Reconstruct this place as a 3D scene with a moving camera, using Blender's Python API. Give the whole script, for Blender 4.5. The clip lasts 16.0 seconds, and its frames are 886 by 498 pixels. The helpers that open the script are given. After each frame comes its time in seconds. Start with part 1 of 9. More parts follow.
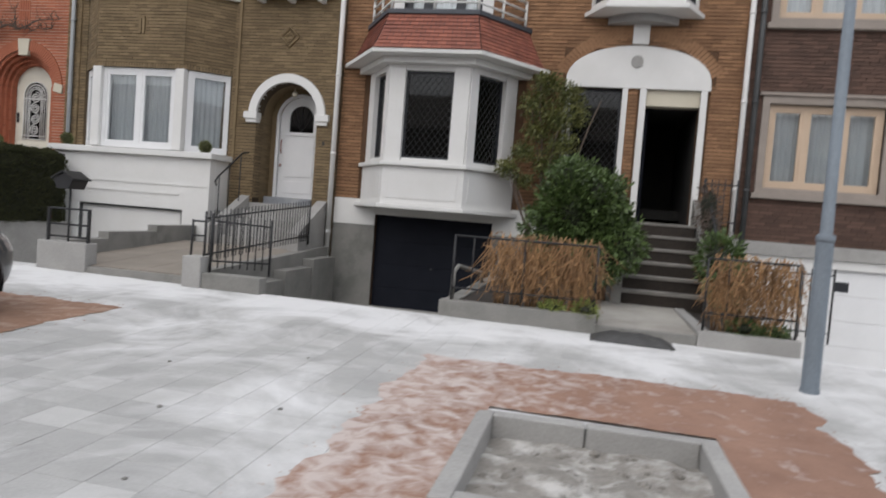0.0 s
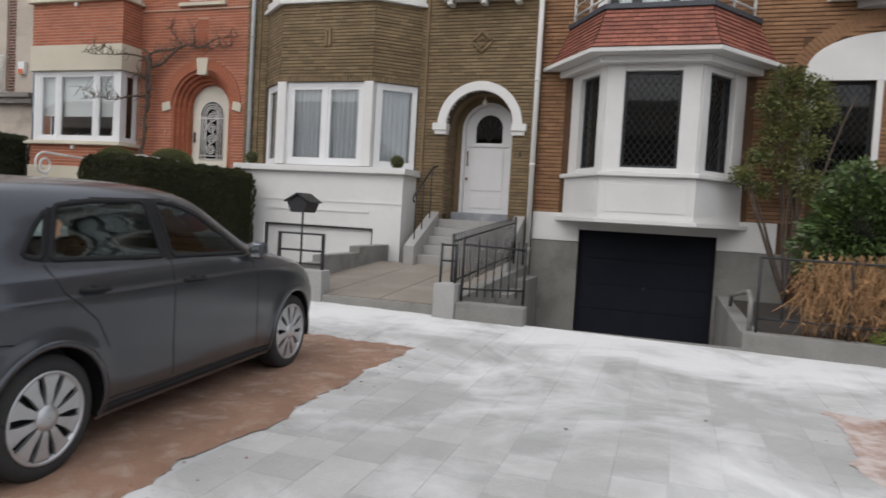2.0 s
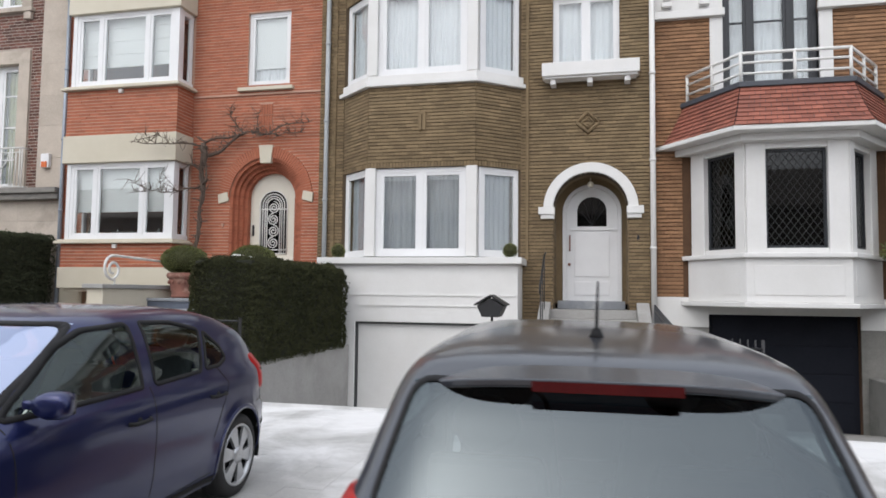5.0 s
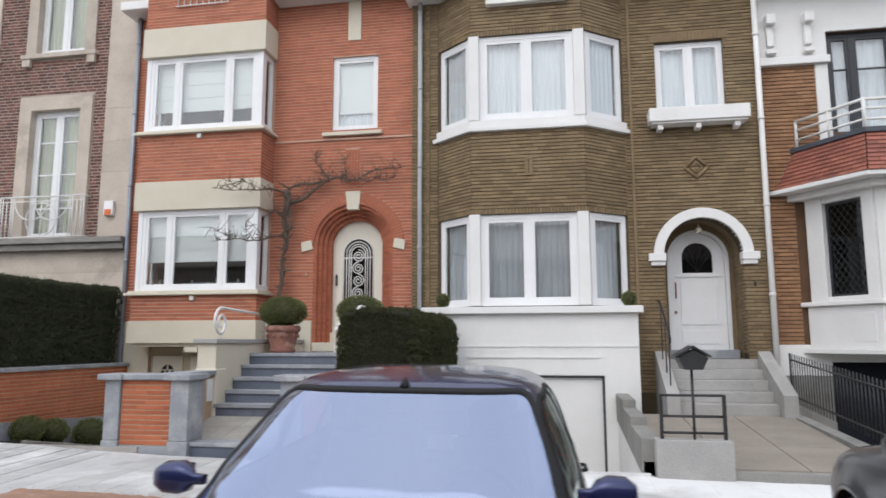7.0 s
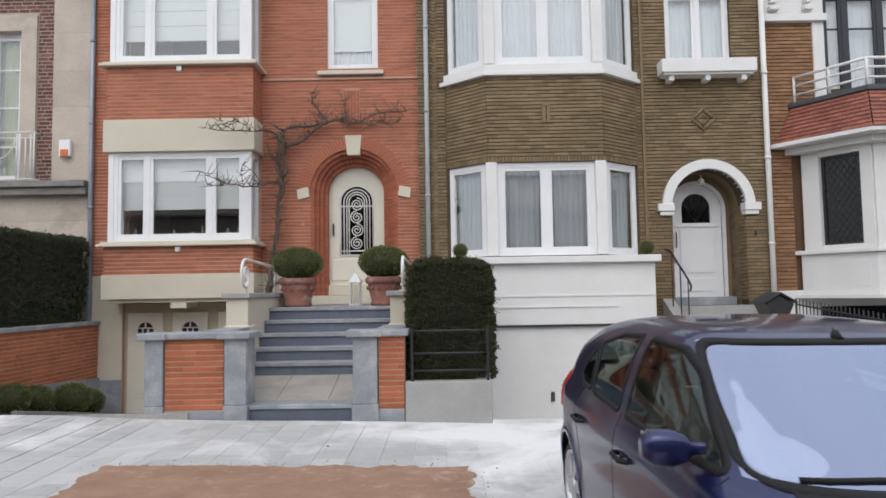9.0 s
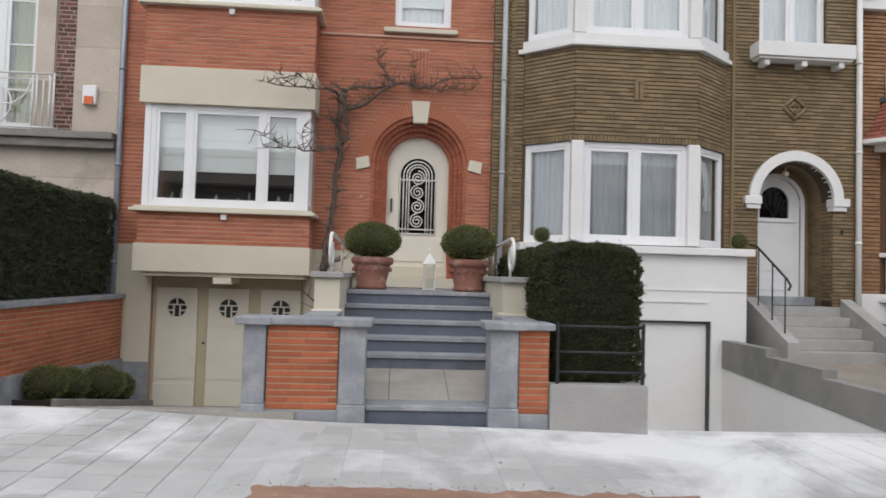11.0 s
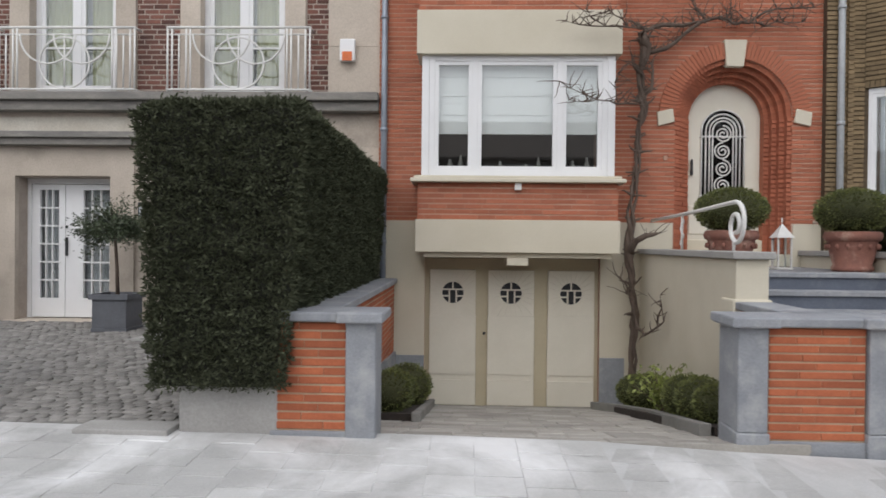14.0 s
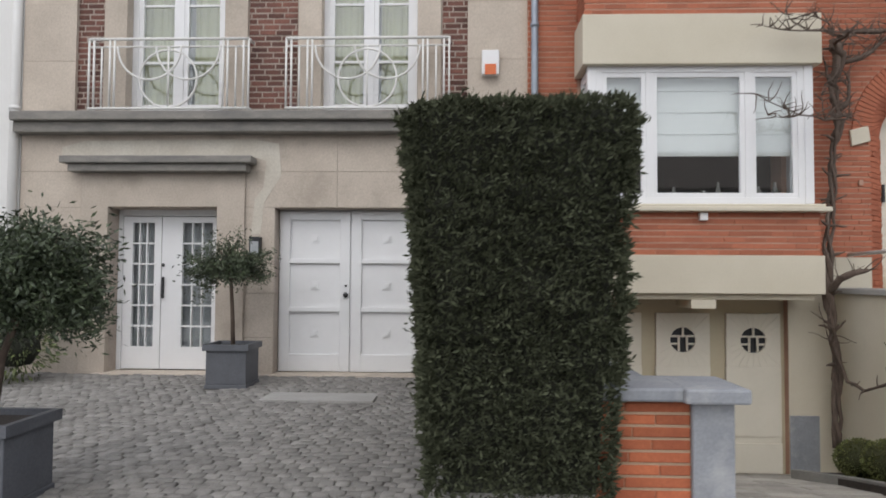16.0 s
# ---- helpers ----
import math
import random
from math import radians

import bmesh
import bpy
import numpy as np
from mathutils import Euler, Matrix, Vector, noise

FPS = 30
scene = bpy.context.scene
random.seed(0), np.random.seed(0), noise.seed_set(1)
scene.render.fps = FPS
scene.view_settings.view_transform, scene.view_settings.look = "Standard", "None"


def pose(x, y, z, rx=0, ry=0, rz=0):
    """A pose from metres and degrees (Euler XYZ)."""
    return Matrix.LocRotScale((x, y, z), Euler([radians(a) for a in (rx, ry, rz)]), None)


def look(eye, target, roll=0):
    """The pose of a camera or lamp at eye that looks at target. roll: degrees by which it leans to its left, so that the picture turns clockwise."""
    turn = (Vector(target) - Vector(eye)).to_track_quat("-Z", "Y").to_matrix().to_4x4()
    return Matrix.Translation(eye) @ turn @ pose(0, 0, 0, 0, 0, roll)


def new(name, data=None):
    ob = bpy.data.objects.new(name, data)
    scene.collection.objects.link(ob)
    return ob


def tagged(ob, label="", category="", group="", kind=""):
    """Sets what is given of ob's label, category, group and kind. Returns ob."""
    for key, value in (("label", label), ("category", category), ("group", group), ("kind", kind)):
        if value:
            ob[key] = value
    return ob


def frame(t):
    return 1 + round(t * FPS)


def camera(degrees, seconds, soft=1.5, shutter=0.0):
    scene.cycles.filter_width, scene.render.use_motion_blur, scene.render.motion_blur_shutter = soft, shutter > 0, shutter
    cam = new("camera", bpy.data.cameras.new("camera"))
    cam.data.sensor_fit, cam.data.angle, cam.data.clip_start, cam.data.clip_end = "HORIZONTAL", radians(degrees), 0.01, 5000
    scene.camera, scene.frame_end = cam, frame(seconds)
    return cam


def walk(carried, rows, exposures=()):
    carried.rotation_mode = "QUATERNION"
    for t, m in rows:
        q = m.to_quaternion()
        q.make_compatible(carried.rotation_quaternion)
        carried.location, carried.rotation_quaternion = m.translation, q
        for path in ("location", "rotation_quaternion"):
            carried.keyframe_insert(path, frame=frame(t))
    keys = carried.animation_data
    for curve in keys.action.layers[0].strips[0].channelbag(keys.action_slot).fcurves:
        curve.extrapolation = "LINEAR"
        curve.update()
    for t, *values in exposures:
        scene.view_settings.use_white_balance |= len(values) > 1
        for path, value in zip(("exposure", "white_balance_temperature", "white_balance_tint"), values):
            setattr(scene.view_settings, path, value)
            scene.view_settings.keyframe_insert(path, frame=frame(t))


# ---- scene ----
cam = camera(66.0, 16.0, soft=1.6, shutter=0.3)
METRES, EYE, TILT, LEAN, TURN = 20.0, 1.55, 0.0, 0.0, 11.8
ROWS = [
    (0.0, 0.0, 0.0, 0.0, 0.22, -2.87, -4.48),
    (0.5, -0.0288, 0.0111, -0.0033, 2.33, -6.77, -1.07),
    (1.0, -0.0596, 0.0223, -0.0002, 2.75, -1.91, -3.92),
    (1.5, -0.0917, 0.0325, -0.0017, 3.03, -1.33, -1.86),
    (2.0, -0.1248, 0.0458, 0.0007, 6.73, -2.8, -3.26),
    (2.5, -0.1545, 0.0534, 0.0004, 9.15, -3.97, -4.47),
    (3.0, -0.1855, 0.0667, 0.0021, 7.01, -5.3, -2.71),
    (5.5, -0.3275, 0.0939, 0.0129, -0.35, 5.53, -1.62),
    (6.0, -0.3608, 0.099, 0.0139, -2.42, 6.2, -1.83),
    (6.5, -0.3923, 0.1084, 0.0149, -3.11, 5.35, 1.63),
    (7.0, -0.427, 0.1141, 0.0131, -1.75, 7.74, 0.09),
    (7.5, -0.457, 0.1201, 0.0131, -1.08, 6.1, -0.18),
    (8.0, -0.4892, 0.1266, 0.0139, -4.6, 5.64, 0.61),
    (10.5, -0.6069, 0.2047, 0.0139, -15.39, 0.79, -1.08),
    (11.0, -0.6316, 0.2275, 0.015, -15.8, 2.25, -1.66),
    (11.5, -0.6565, 0.2495, 0.017, -13.33, 1.92, -1.59),
    (12.0, -0.6844, 0.2678, 0.0162, -13.63, 3.84, 0.54),
    (12.5, -0.7076, 0.2874, 0.0156, -10.56, 3.96, 2.95),
    (13.0, -0.7344, 0.3099, 0.0164, -10.44, 6.11, 0.5),
    (13.5, -0.7577, 0.3287, 0.0169, -10.81, 1.79, -1.63),
    (14.0, -0.781, 0.3504, 0.0177, -9.93, -0.45, -0.59),
    (14.5, -0.8048, 0.3685, 0.0184, -9.65, -0.91, -0.78),
    (15.0, -0.8261, 0.3911, 0.02, -7.42, 1.1, -0.88),
    (15.5, -0.8466, 0.4106, 0.0206, -8.46, 4.79, -0.65),
    (16.0, -0.8666, 0.432, 0.0215, -9.77, 2.23, -0.33),
]
walk(cam, [(t, pose(0, 0, EYE, TILT, LEAN, TURN) @ pose(METRES * x, METRES * y, METRES * z, 90 + pitch, roll, yaw)) for t, x, y, z, yaw, pitch, roll in ROWS],
     [(0.0, 0.15, 6500, 10), (0.7, 0.14, 6500, 10), (1.5, 0.09, 6550, 10), (2.2, 0.12, 6550, 10), (3.2, 0.21, 6550, 10), (5.3, 0.53, 6350, 10), (8.2, 0.45, 6300, 10), (10.3, 0.28, 6450, 10), (16.0, 0.31, 6450, 10)])

# ---- light: overcast sky ----
world = bpy.data.worlds.new("overcast")
scene.world = world
world.use_nodes = True
wn, wl = world.node_tree.nodes, world.node_tree.links
sky = wn.new("ShaderNodeTexSky")
sky.sky_type = "NISHITA"
sky.sun_disc = False
sky.sun_elevation, sky.sun_rotation = radians(48), radians(195)
sky.dust_density, sky.air_density, sky.ozone_density = 4.0, 1.0, 1.0
soften = wn.new("ShaderNodeHueSaturation")
soften.inputs["Saturation"].default_value = 0.42
wl.new(sky.outputs[0], soften.inputs["Color"])
cloud = wn.new("ShaderNodeMix")
cloud.data_type = "RGBA"
cloud.inputs[0].default_value = 0.6
drift, sway, tone = wn.new("ShaderNodeTexNoise"), wn.new("ShaderNodeTexCoord"), wn.new("ShaderNodeMix")
drift.inputs["Scale"].default_value, drift.inputs["Detail"].default_value, drift.inputs["Roughness"].default_value = 2.4, 6.0, 0.6
wl.new(sway.outputs["Generated"], drift.inputs["Vector"])
tone.data_type = "RGBA"
tone.inputs[6].default_value, tone.inputs[7].default_value = (4.9, 5.4, 6.5, 1), (8.3, 8.4, 8.6, 1)
wl.new(drift.outputs["Fac"], tone.inputs[0])
wl.new(tone.outputs[2], cloud.inputs[7])
wl.new(soften.outputs[0], cloud.inputs[6])
wl.new(cloud.outputs[2], wn["Background"].inputs["Color"])
wn["Background"].inputs["Strength"].default_value = 0.15
sun_data = bpy.data.lights.new("sun", "SUN")
sun_data.energy, sun_data.angle, sun_data.color = 0.62, radians(110), (1.0, 0.98, 0.96)
sun = new("sun", sun_data)
sun.matrix_world = look((0, 0, 30), (0 + 4.5, 18, 0))

# ---- materials ----


def nodes_of(name):
    m = bpy.data.materials.new(name)
    m.use_nodes = True
    nt = m.node_tree
    return m, nt.nodes, nt.links, nt.nodes["Principled BSDF"]


def surface(name, a, b=None, scale=6.0, fine=60.0, rough=0.7, bump=0.15, metal=0.0, piece=None, spread=0.25, coat=0.0,
            stain=None, stain_at=0.62, stain_scale=0.9, stretch=(1, 1, 1), dist=0.01, spec=0.5, grain=0.9):
    """A procedural surface: base colour a wandering to b, two scales of grain, stains and fine relief.
    piece: 'island' or 'object' varies the tone from piece to piece."""
    m, n, l, p = nodes_of(name)
    b = b or tuple(c * 0.8 for c in a)
    co = n.new("ShaderNodeTexCoord")
    mp = n.new("ShaderNodeMapping")
    mp.inputs["Scale"].default_value = stretch
    geo = n.new("ShaderNodeNewGeometry")
    l.new(geo.outputs["Position"] if piece != "own" else co.outputs["Object"], mp.inputs["Vector"])

    def noise_at(s, detail=5.0, r=0.6):
        t = n.new("ShaderNodeTexNoise")
        t.inputs["Scale"].default_value, t.inputs["Detail"].default_value, t.inputs["Roughness"].default_value = s, detail, r
        l.new(mp.outputs[0], t.inputs["Vector"])
        return t.outputs["Fac"]

    def mix(f, c1, c2):
        t = n.new("ShaderNodeMix")
        t.data_type = "RGBA"
        ins = [t.inputs[0], t.inputs[6], t.inputs[7]]
        for sock, val in zip(ins, (f, c1, c2)):
            if isinstance(val, (int, float)):
                sock.default_value = val
            elif isinstance(val, tuple):
                sock.default_value = (*val, 1)
            else:
                l.new(val, sock)
        return t.outputs[2]

    def ramp(f, lo, hi):
        t = n.new("ShaderNodeMapRange")
        t.inputs["From Min"].default_value, t.inputs["From Max"].default_value = lo, hi
        l.new(f, t.inputs["Value"])
        return t.outputs[0]

    big, small = noise_at(scale), noise_at(fine, 3.0)
    col = mix(ramp(big, 0.35, 0.68), a, b)
    col = mix(ramp(small, 0.3, 0.3 + 1.0 / grain), col, tuple(c * 0.6 for c in b))
    if piece in ("island", "object"):
        if piece == "island":
            rnd = geo.outputs["Random Per Island"]
        else:
            rnd = n.new("ShaderNodeObjectInfo").outputs["Random"]
        hsv = n.new("ShaderNodeHueSaturation")
        v = n.new("ShaderNodeMapRange")
        v.inputs["To Min"].default_value, v.inputs["To Max"].default_value = 1 - spread, 1 + spread
        l.new(rnd, v.inputs["Value"])
        l.new(v.outputs[0], hsv.inputs["Value"])
        l.new(col, hsv.inputs["Color"])
        col = hsv.outputs[0]
    if stain:
        col = mix(ramp(noise_at(stain_scale, 6.0, 0.65), stain_at - 0.08, stain_at + 0.1), col, stain)
    l.new(col, p.inputs["Base Color"])
    p.inputs["Metallic"].default_value = metal
    p.inputs["Specular IOR Level"].default_value = spec
    p.inputs["Coat Weight"].default_value = coat
    p.inputs["Coat Roughness"].default_value = 0.06
    rr = n.new("ShaderNodeMapRange")
    rr.inputs["To Min"].default_value, rr.inputs["To Max"].default_value = max(rough - 0.08, 0.0), min(rough + 0.1, 1)
    l.new(small, rr.inputs["Value"])
    l.new(rr.outputs[0], p.inputs["Roughness"])
    if bump:
        bp = n.new("ShaderNodeBump")
        bp.inputs["Strength"].default_value, bp.inputs["Distance"].default_value = bump, dist
        l.new(small, bp.inputs["Height"])
        l.new(bp.outputs[0], p.inputs["Normal"])
    return m


def glass_pane(name, tint, gloss=0.05, sheen=(1, 1, 1)):
    """Clear window glass: sees through, reflects by its gloss, more at a slant."""
    m, n, l, p = nodes_of(name)
    n.remove(p)
    tr, gl, mx, lw, pw, mr = (n.new("ShaderNode" + k) for k in ("BsdfTransparent", "BsdfGlossy", "MixShader", "LayerWeight", "Math", "MapRange"))
    tr.inputs["Color"].default_value = (*tint, 1)
    gl.inputs["Roughness"].default_value = 0.02
    gl.inputs["Color"].default_value = (*sheen, 1)
    lw.inputs["Blend"].default_value = 0.5
    pw.operation = "POWER"
    pw.inputs[1].default_value = 4.0
    l.new(lw.outputs["Facing"], pw.inputs[0])
    l.new(pw.outputs[0], mr.inputs["Value"])
    mr.inputs["To Min"].default_value = gloss
    l.new(mr.outputs[0], mx.inputs[0])
    l.new(tr.outputs[0], mx.inputs[1])
    l.new(gl.outputs[0], mx.inputs[2])
    l.new(mx.outputs[0], n["Material Output"].inputs["Surface"])
    return m


M_RED = surface("red brick", (0.43, 0.145, 0.078), (0.375, 0.122, 0.066), 2.0, 40, 0.85, 0.3, piece="island", spread=0.16)
M_RED_JOINT = surface("pale red mortar", (0.55, 0.36, 0.27), (0.48, 0.30, 0.22), 4, 60, 0.95, 0.3)
M_PIER = surface("orange brick", (0.45, 0.135, 0.058), (0.36, 0.10, 0.045), 5, 50, 0.85, 0.35, piece="object", spread=0.2)
M_PIER_JOINT = surface("pale mortar", (0.50, 0.36, 0.25), (0.38, 0.27, 0.18), 5, 70, 0.95, 0.4)
M_OLIVE = surface("olive brown brick", (0.24, 0.172, 0.094), (0.182, 0.129, 0.069), 1.6, 40, 0.85, 0.3, piece="island", spread=0.2)
M_OLIVE_JOINT = surface("brown mortar", (0.09, 0.064, 0.038), (0.07, 0.05, 0.03), 4, 60, 0.95, 0.3)
M_OCHRE = surface("ochre brick", (0.33, 0.182, 0.095), (0.25, 0.132, 0.068), 1.6, 40, 0.85, 0.3, piece="island", spread=0.2)
M_OCHRE_JOINT = surface("ochre mortar", (0.13, 0.07, 0.036), (0.10, 0.054, 0.029), 4, 60, 0.95, 0.3)
M_DARK = surface("dark brown brick", (0.13, 0.075, 0.055), (0.10, 0.058, 0.043), 2.0, 40, 0.85, 0.3, piece="island", spread=0.25)
M_DARK_JOINT = surface("dark mortar", (0.09, 0.06, 0.045), (0.07, 0.047, 0.036), 4, 60, 0.95, 0.3)
M_MAROON = surface("maroon brick", (0.19, 0.078, 0.055), (0.11, 0.052, 0.042), 3.0, 40, 0.85, 0.3, piece="island", spread=0.4)
M_MAROON_JOINT = surface("grey mortar", (0.48, 0.41, 0.35), (0.38, 0.32, 0.27), 4, 60, 0.95, 0.3)
M_WHITE = surface("white paint", (0.73, 0.72, 0.70), (0.68, 0.67, 0.645), 1.5, 30, 0.55, 0.04, stain=(0.66, 0.64, 0.60), stain_at=0.72, grain=0.15)
M_PVC = surface("white window frame", (0.77, 0.77, 0.77), (0.73, 0.73, 0.73), 2, 20, 0.35, 0.0, grain=0.08)
M_CREAM = surface("cream render", (0.62, 0.57, 0.46), (0.56, 0.51, 0.40), 1.2, 50, 0.8, 0.12, stain=(0.52, 0.48, 0.385), stain_at=0.7, grain=0.3)
M_CREAMDOOR = surface("cream door paint", (0.70, 0.66, 0.56), (0.66, 0.62, 0.52), 2, 30, 0.5, 0.03, grain=0.15)
M_BEIGE = surface("beige door frame paint", (0.50, 0.44, 0.31), (0.46, 0.40, 0.28), 2, 30, 0.55, 0.03, grain=0.2)
M_STONE = surface("sandstone", (0.58, 0.505, 0.425), (0.47, 0.405, 0.335), 1.8, 45, 0.85, 0.2, stain=(0.34, 0.29, 0.24), stain_at=0.62, piece="object", spread=0.06)
M_LEDGE = surface("weathered stone", (0.30, 0.28, 0.25), (0.2, 0.19, 0.175), 3, 40, 0.9, 0.3, stain=(0.14, 0.135, 0.13), stain_at=0.6, stretch=(1, 1, 3))
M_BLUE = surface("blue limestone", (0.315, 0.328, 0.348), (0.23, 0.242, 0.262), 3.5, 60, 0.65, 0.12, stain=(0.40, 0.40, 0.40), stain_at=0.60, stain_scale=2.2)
# darker, bluer tone of the limestone for upright step faces
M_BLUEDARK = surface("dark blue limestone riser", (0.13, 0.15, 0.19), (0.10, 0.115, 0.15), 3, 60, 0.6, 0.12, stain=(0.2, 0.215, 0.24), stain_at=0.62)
M_CONC = surface("grey concrete", (0.40, 0.39, 0.37), (0.32, 0.31, 0.295), 1.5, 55, 0.9, 0.25, stain=(0.24, 0.235, 0.22), stain_at=0.64)
M_CONCDARK = surface("weathered concrete", (0.28, 0.27, 0.25), (0.21, 0.205, 0.19), 1.8, 55, 0.9, 0.3, stain=(0.15, 0.148, 0.13), stain_at=0.62)
M_TILE = surface("red roof tile", (0.33, 0.115, 0.075), (0.24, 0.085, 0.06), 4, 50, 0.75, 0.2, piece="island", spread=0.22)
M_ZINC = surface("zinc", (0.33, 0.37, 0.42), (0.27, 0.30, 0.35), 3, 30, 0.45, 0.05, metal=0.35, stretch=(1, 1, 0.3))
M_GUTTER = surface("grey painted pipe", (0.42, 0.44, 0.45), (0.36, 0.38, 0.39), 3, 30, 0.5, 0.05)
M_LEAD = surface("dark slate flashing", (0.07, 0.075, 0.09), (0.05, 0.055, 0.065), 5, 40, 0.5, 0.2)
M_BLACKIRON = surface("black iron", (0.022, 0.022, 0.024), (0.015, 0.015, 0.016), 5, 60, 0.45, 0.1)
M_WHITEIRON = surface("white iron", (0.78, 0.77, 0.74), (0.70, 0.69, 0.66), 5, 60, 0.45, 0.1)
M_BLACKDOOR = surface("blue black door paint", (0.016, 0.018, 0.026), (0.011, 0.013, 0.02), 2, 40, 0.6, 0.04, spec=0.15)
# near-black: the shade of unlit rooms is put into this colour
M_UNLITROOM = surface("unlit room colour", (0.03, 0.028, 0.026), (0.02, 0.019, 0.018), 2, 20, 0.9, 0.0)
M_DARKWIN = surface("black window frame", (0.02, 0.022, 0.028), (0.015, 0.017, 0.02), 2, 20, 0.4, 0.0)
M_LEADCAME = surface("lead came", (0.07, 0.072, 0.072), (0.05, 0.052, 0.052), 5, 40, 0.55, 0.0, metal=0.2)
M_CURTAIN = surface("white net curtain", (0.74, 0.75, 0.76), (0.66, 0.67, 0.69), 3, 80, 0.9, 0.1)
M_CURTGREY = surface("grey net curtain", (0.45, 0.46, 0.47), (0.37, 0.38, 0.40), 3, 80, 0.9, 0.1)
M_CURTGREEN = surface("olive green curtain", (0.40, 0.40, 0.25), (0.33, 0.33, 0.20), 3, 80, 0.9, 0.1)
M_BLIND = surface("white roman blind", (0.78, 0.78, 0.76), (0.72, 0.72, 0.70), 3, 80, 0.9, 0.1)
M_WOODWIN = surface("tan window frame", (0.62, 0.47, 0.34), (0.56, 0.42, 0.30), 3, 60, 0.5, 0.05)
M_TAUPE = surface("taupe window surround", (0.34, 0.29, 0.25), (0.28, 0.24, 0.21), 3, 60, 0.8, 0.2)
M_TERRA = surface("terracotta", (0.29, 0.125, 0.09), (0.20, 0.09, 0.068), 6, 50, 0.85, 0.2, stain=(0.42, 0.27, 0.21), stain_at=0.6, stain_scale=5)
# planting soil; also the shaded risers of the ochre house steps
M_SOIL_RISERSHADE = surface("dark soil and riser shade", (0.045, 0.035, 0.028), (0.03, 0.024, 0.02), 12, 60, 0.95, 0.6)
M_POT = surface("dark grey planter", (0.125, 0.130, 0.145), (0.095, 0.100, 0.112), 5, 60, 0.6, 0.2)
M_BARK = surface("grey brown bark", (0.155, 0.115, 0.09), (0.085, 0.062, 0.048), 18, 70, 0.95, 0.6, stretch=(1, 1, 0.35))
M_BOXHEDGE = surface("clipped hedge leaf", (0.066, 0.068, 0.033), (0.048, 0.052, 0.026), 1.6, 30, 0.85, 0.0, piece="island", spread=0.28, spec=0.1)
M_YEW = surface("dark yew leaf", (0.082, 0.090, 0.055), (0.060, 0.067, 0.040), 2.5, 30, 0.85, 0.0, piece="island", spread=0.26, spec=0.1)
# near-black for the body within the leaves, holding the shade between them
M_HEDGESHADE = surface("shaded hedge inside", (0.030, 0.032, 0.02), (0.018, 0.02, 0.013), 12, 60, 0.95, 0.5)
M_BOX = surface("box leaf", (0.155, 0.17, 0.050), (0.105, 0.12, 0.037), 6, 30, 0.6, 0.0, piece="island", spread=0.45)
M_SHRUB = surface("shrub leaf", (0.10, 0.15, 0.042), (0.066, 0.106, 0.032), 4, 30, 0.45, 0.0, piece="island", spread=0.5)
M_IVY = surface("climber leaf", (0.125, 0.15, 0.05), (0.085, 0.11, 0.04), 4, 30, 0.5, 0.0, piece="island", spread=0.5)
M_OLIVETREE = surface("standard tree leaf", (0.070, 0.090, 0.045), (0.045, 0.062, 0.032), 6, 30, 0.5, 0.0, piece="island", spread=0.5)
M_CLIMBER = surface("yellowed climber leaf", (0.17, 0.165, 0.045), (0.085, 0.105, 0.03), 4, 30, 0.55, 0.0, piece="island", spread=0.5)
M_LIME = surface("lime shrub leaf", (0.26, 0.30, 0.07), (0.20, 0.24, 0.06), 6, 30, 0.5, 0.0, piece="island", spread=0.35)
M_DEAD = surface("dead beech leaf", (0.38, 0.22, 0.10), (0.26, 0.145, 0.07), 5, 30, 0.8, 0.0, piece="island", spread=0.45)
M_CLEAR = glass_pane("window glass", (0.93, 0.95, 0.95), 0.065)
M_DIM = glass_pane("dark leaded glass", (0.16, 0.165, 0.17), 0.03)
M_ROOF = surface("roof slate", (0.12, 0.11, 0.105), (0.09, 0.085, 0.08), 2, 40, 0.8, 0.2)


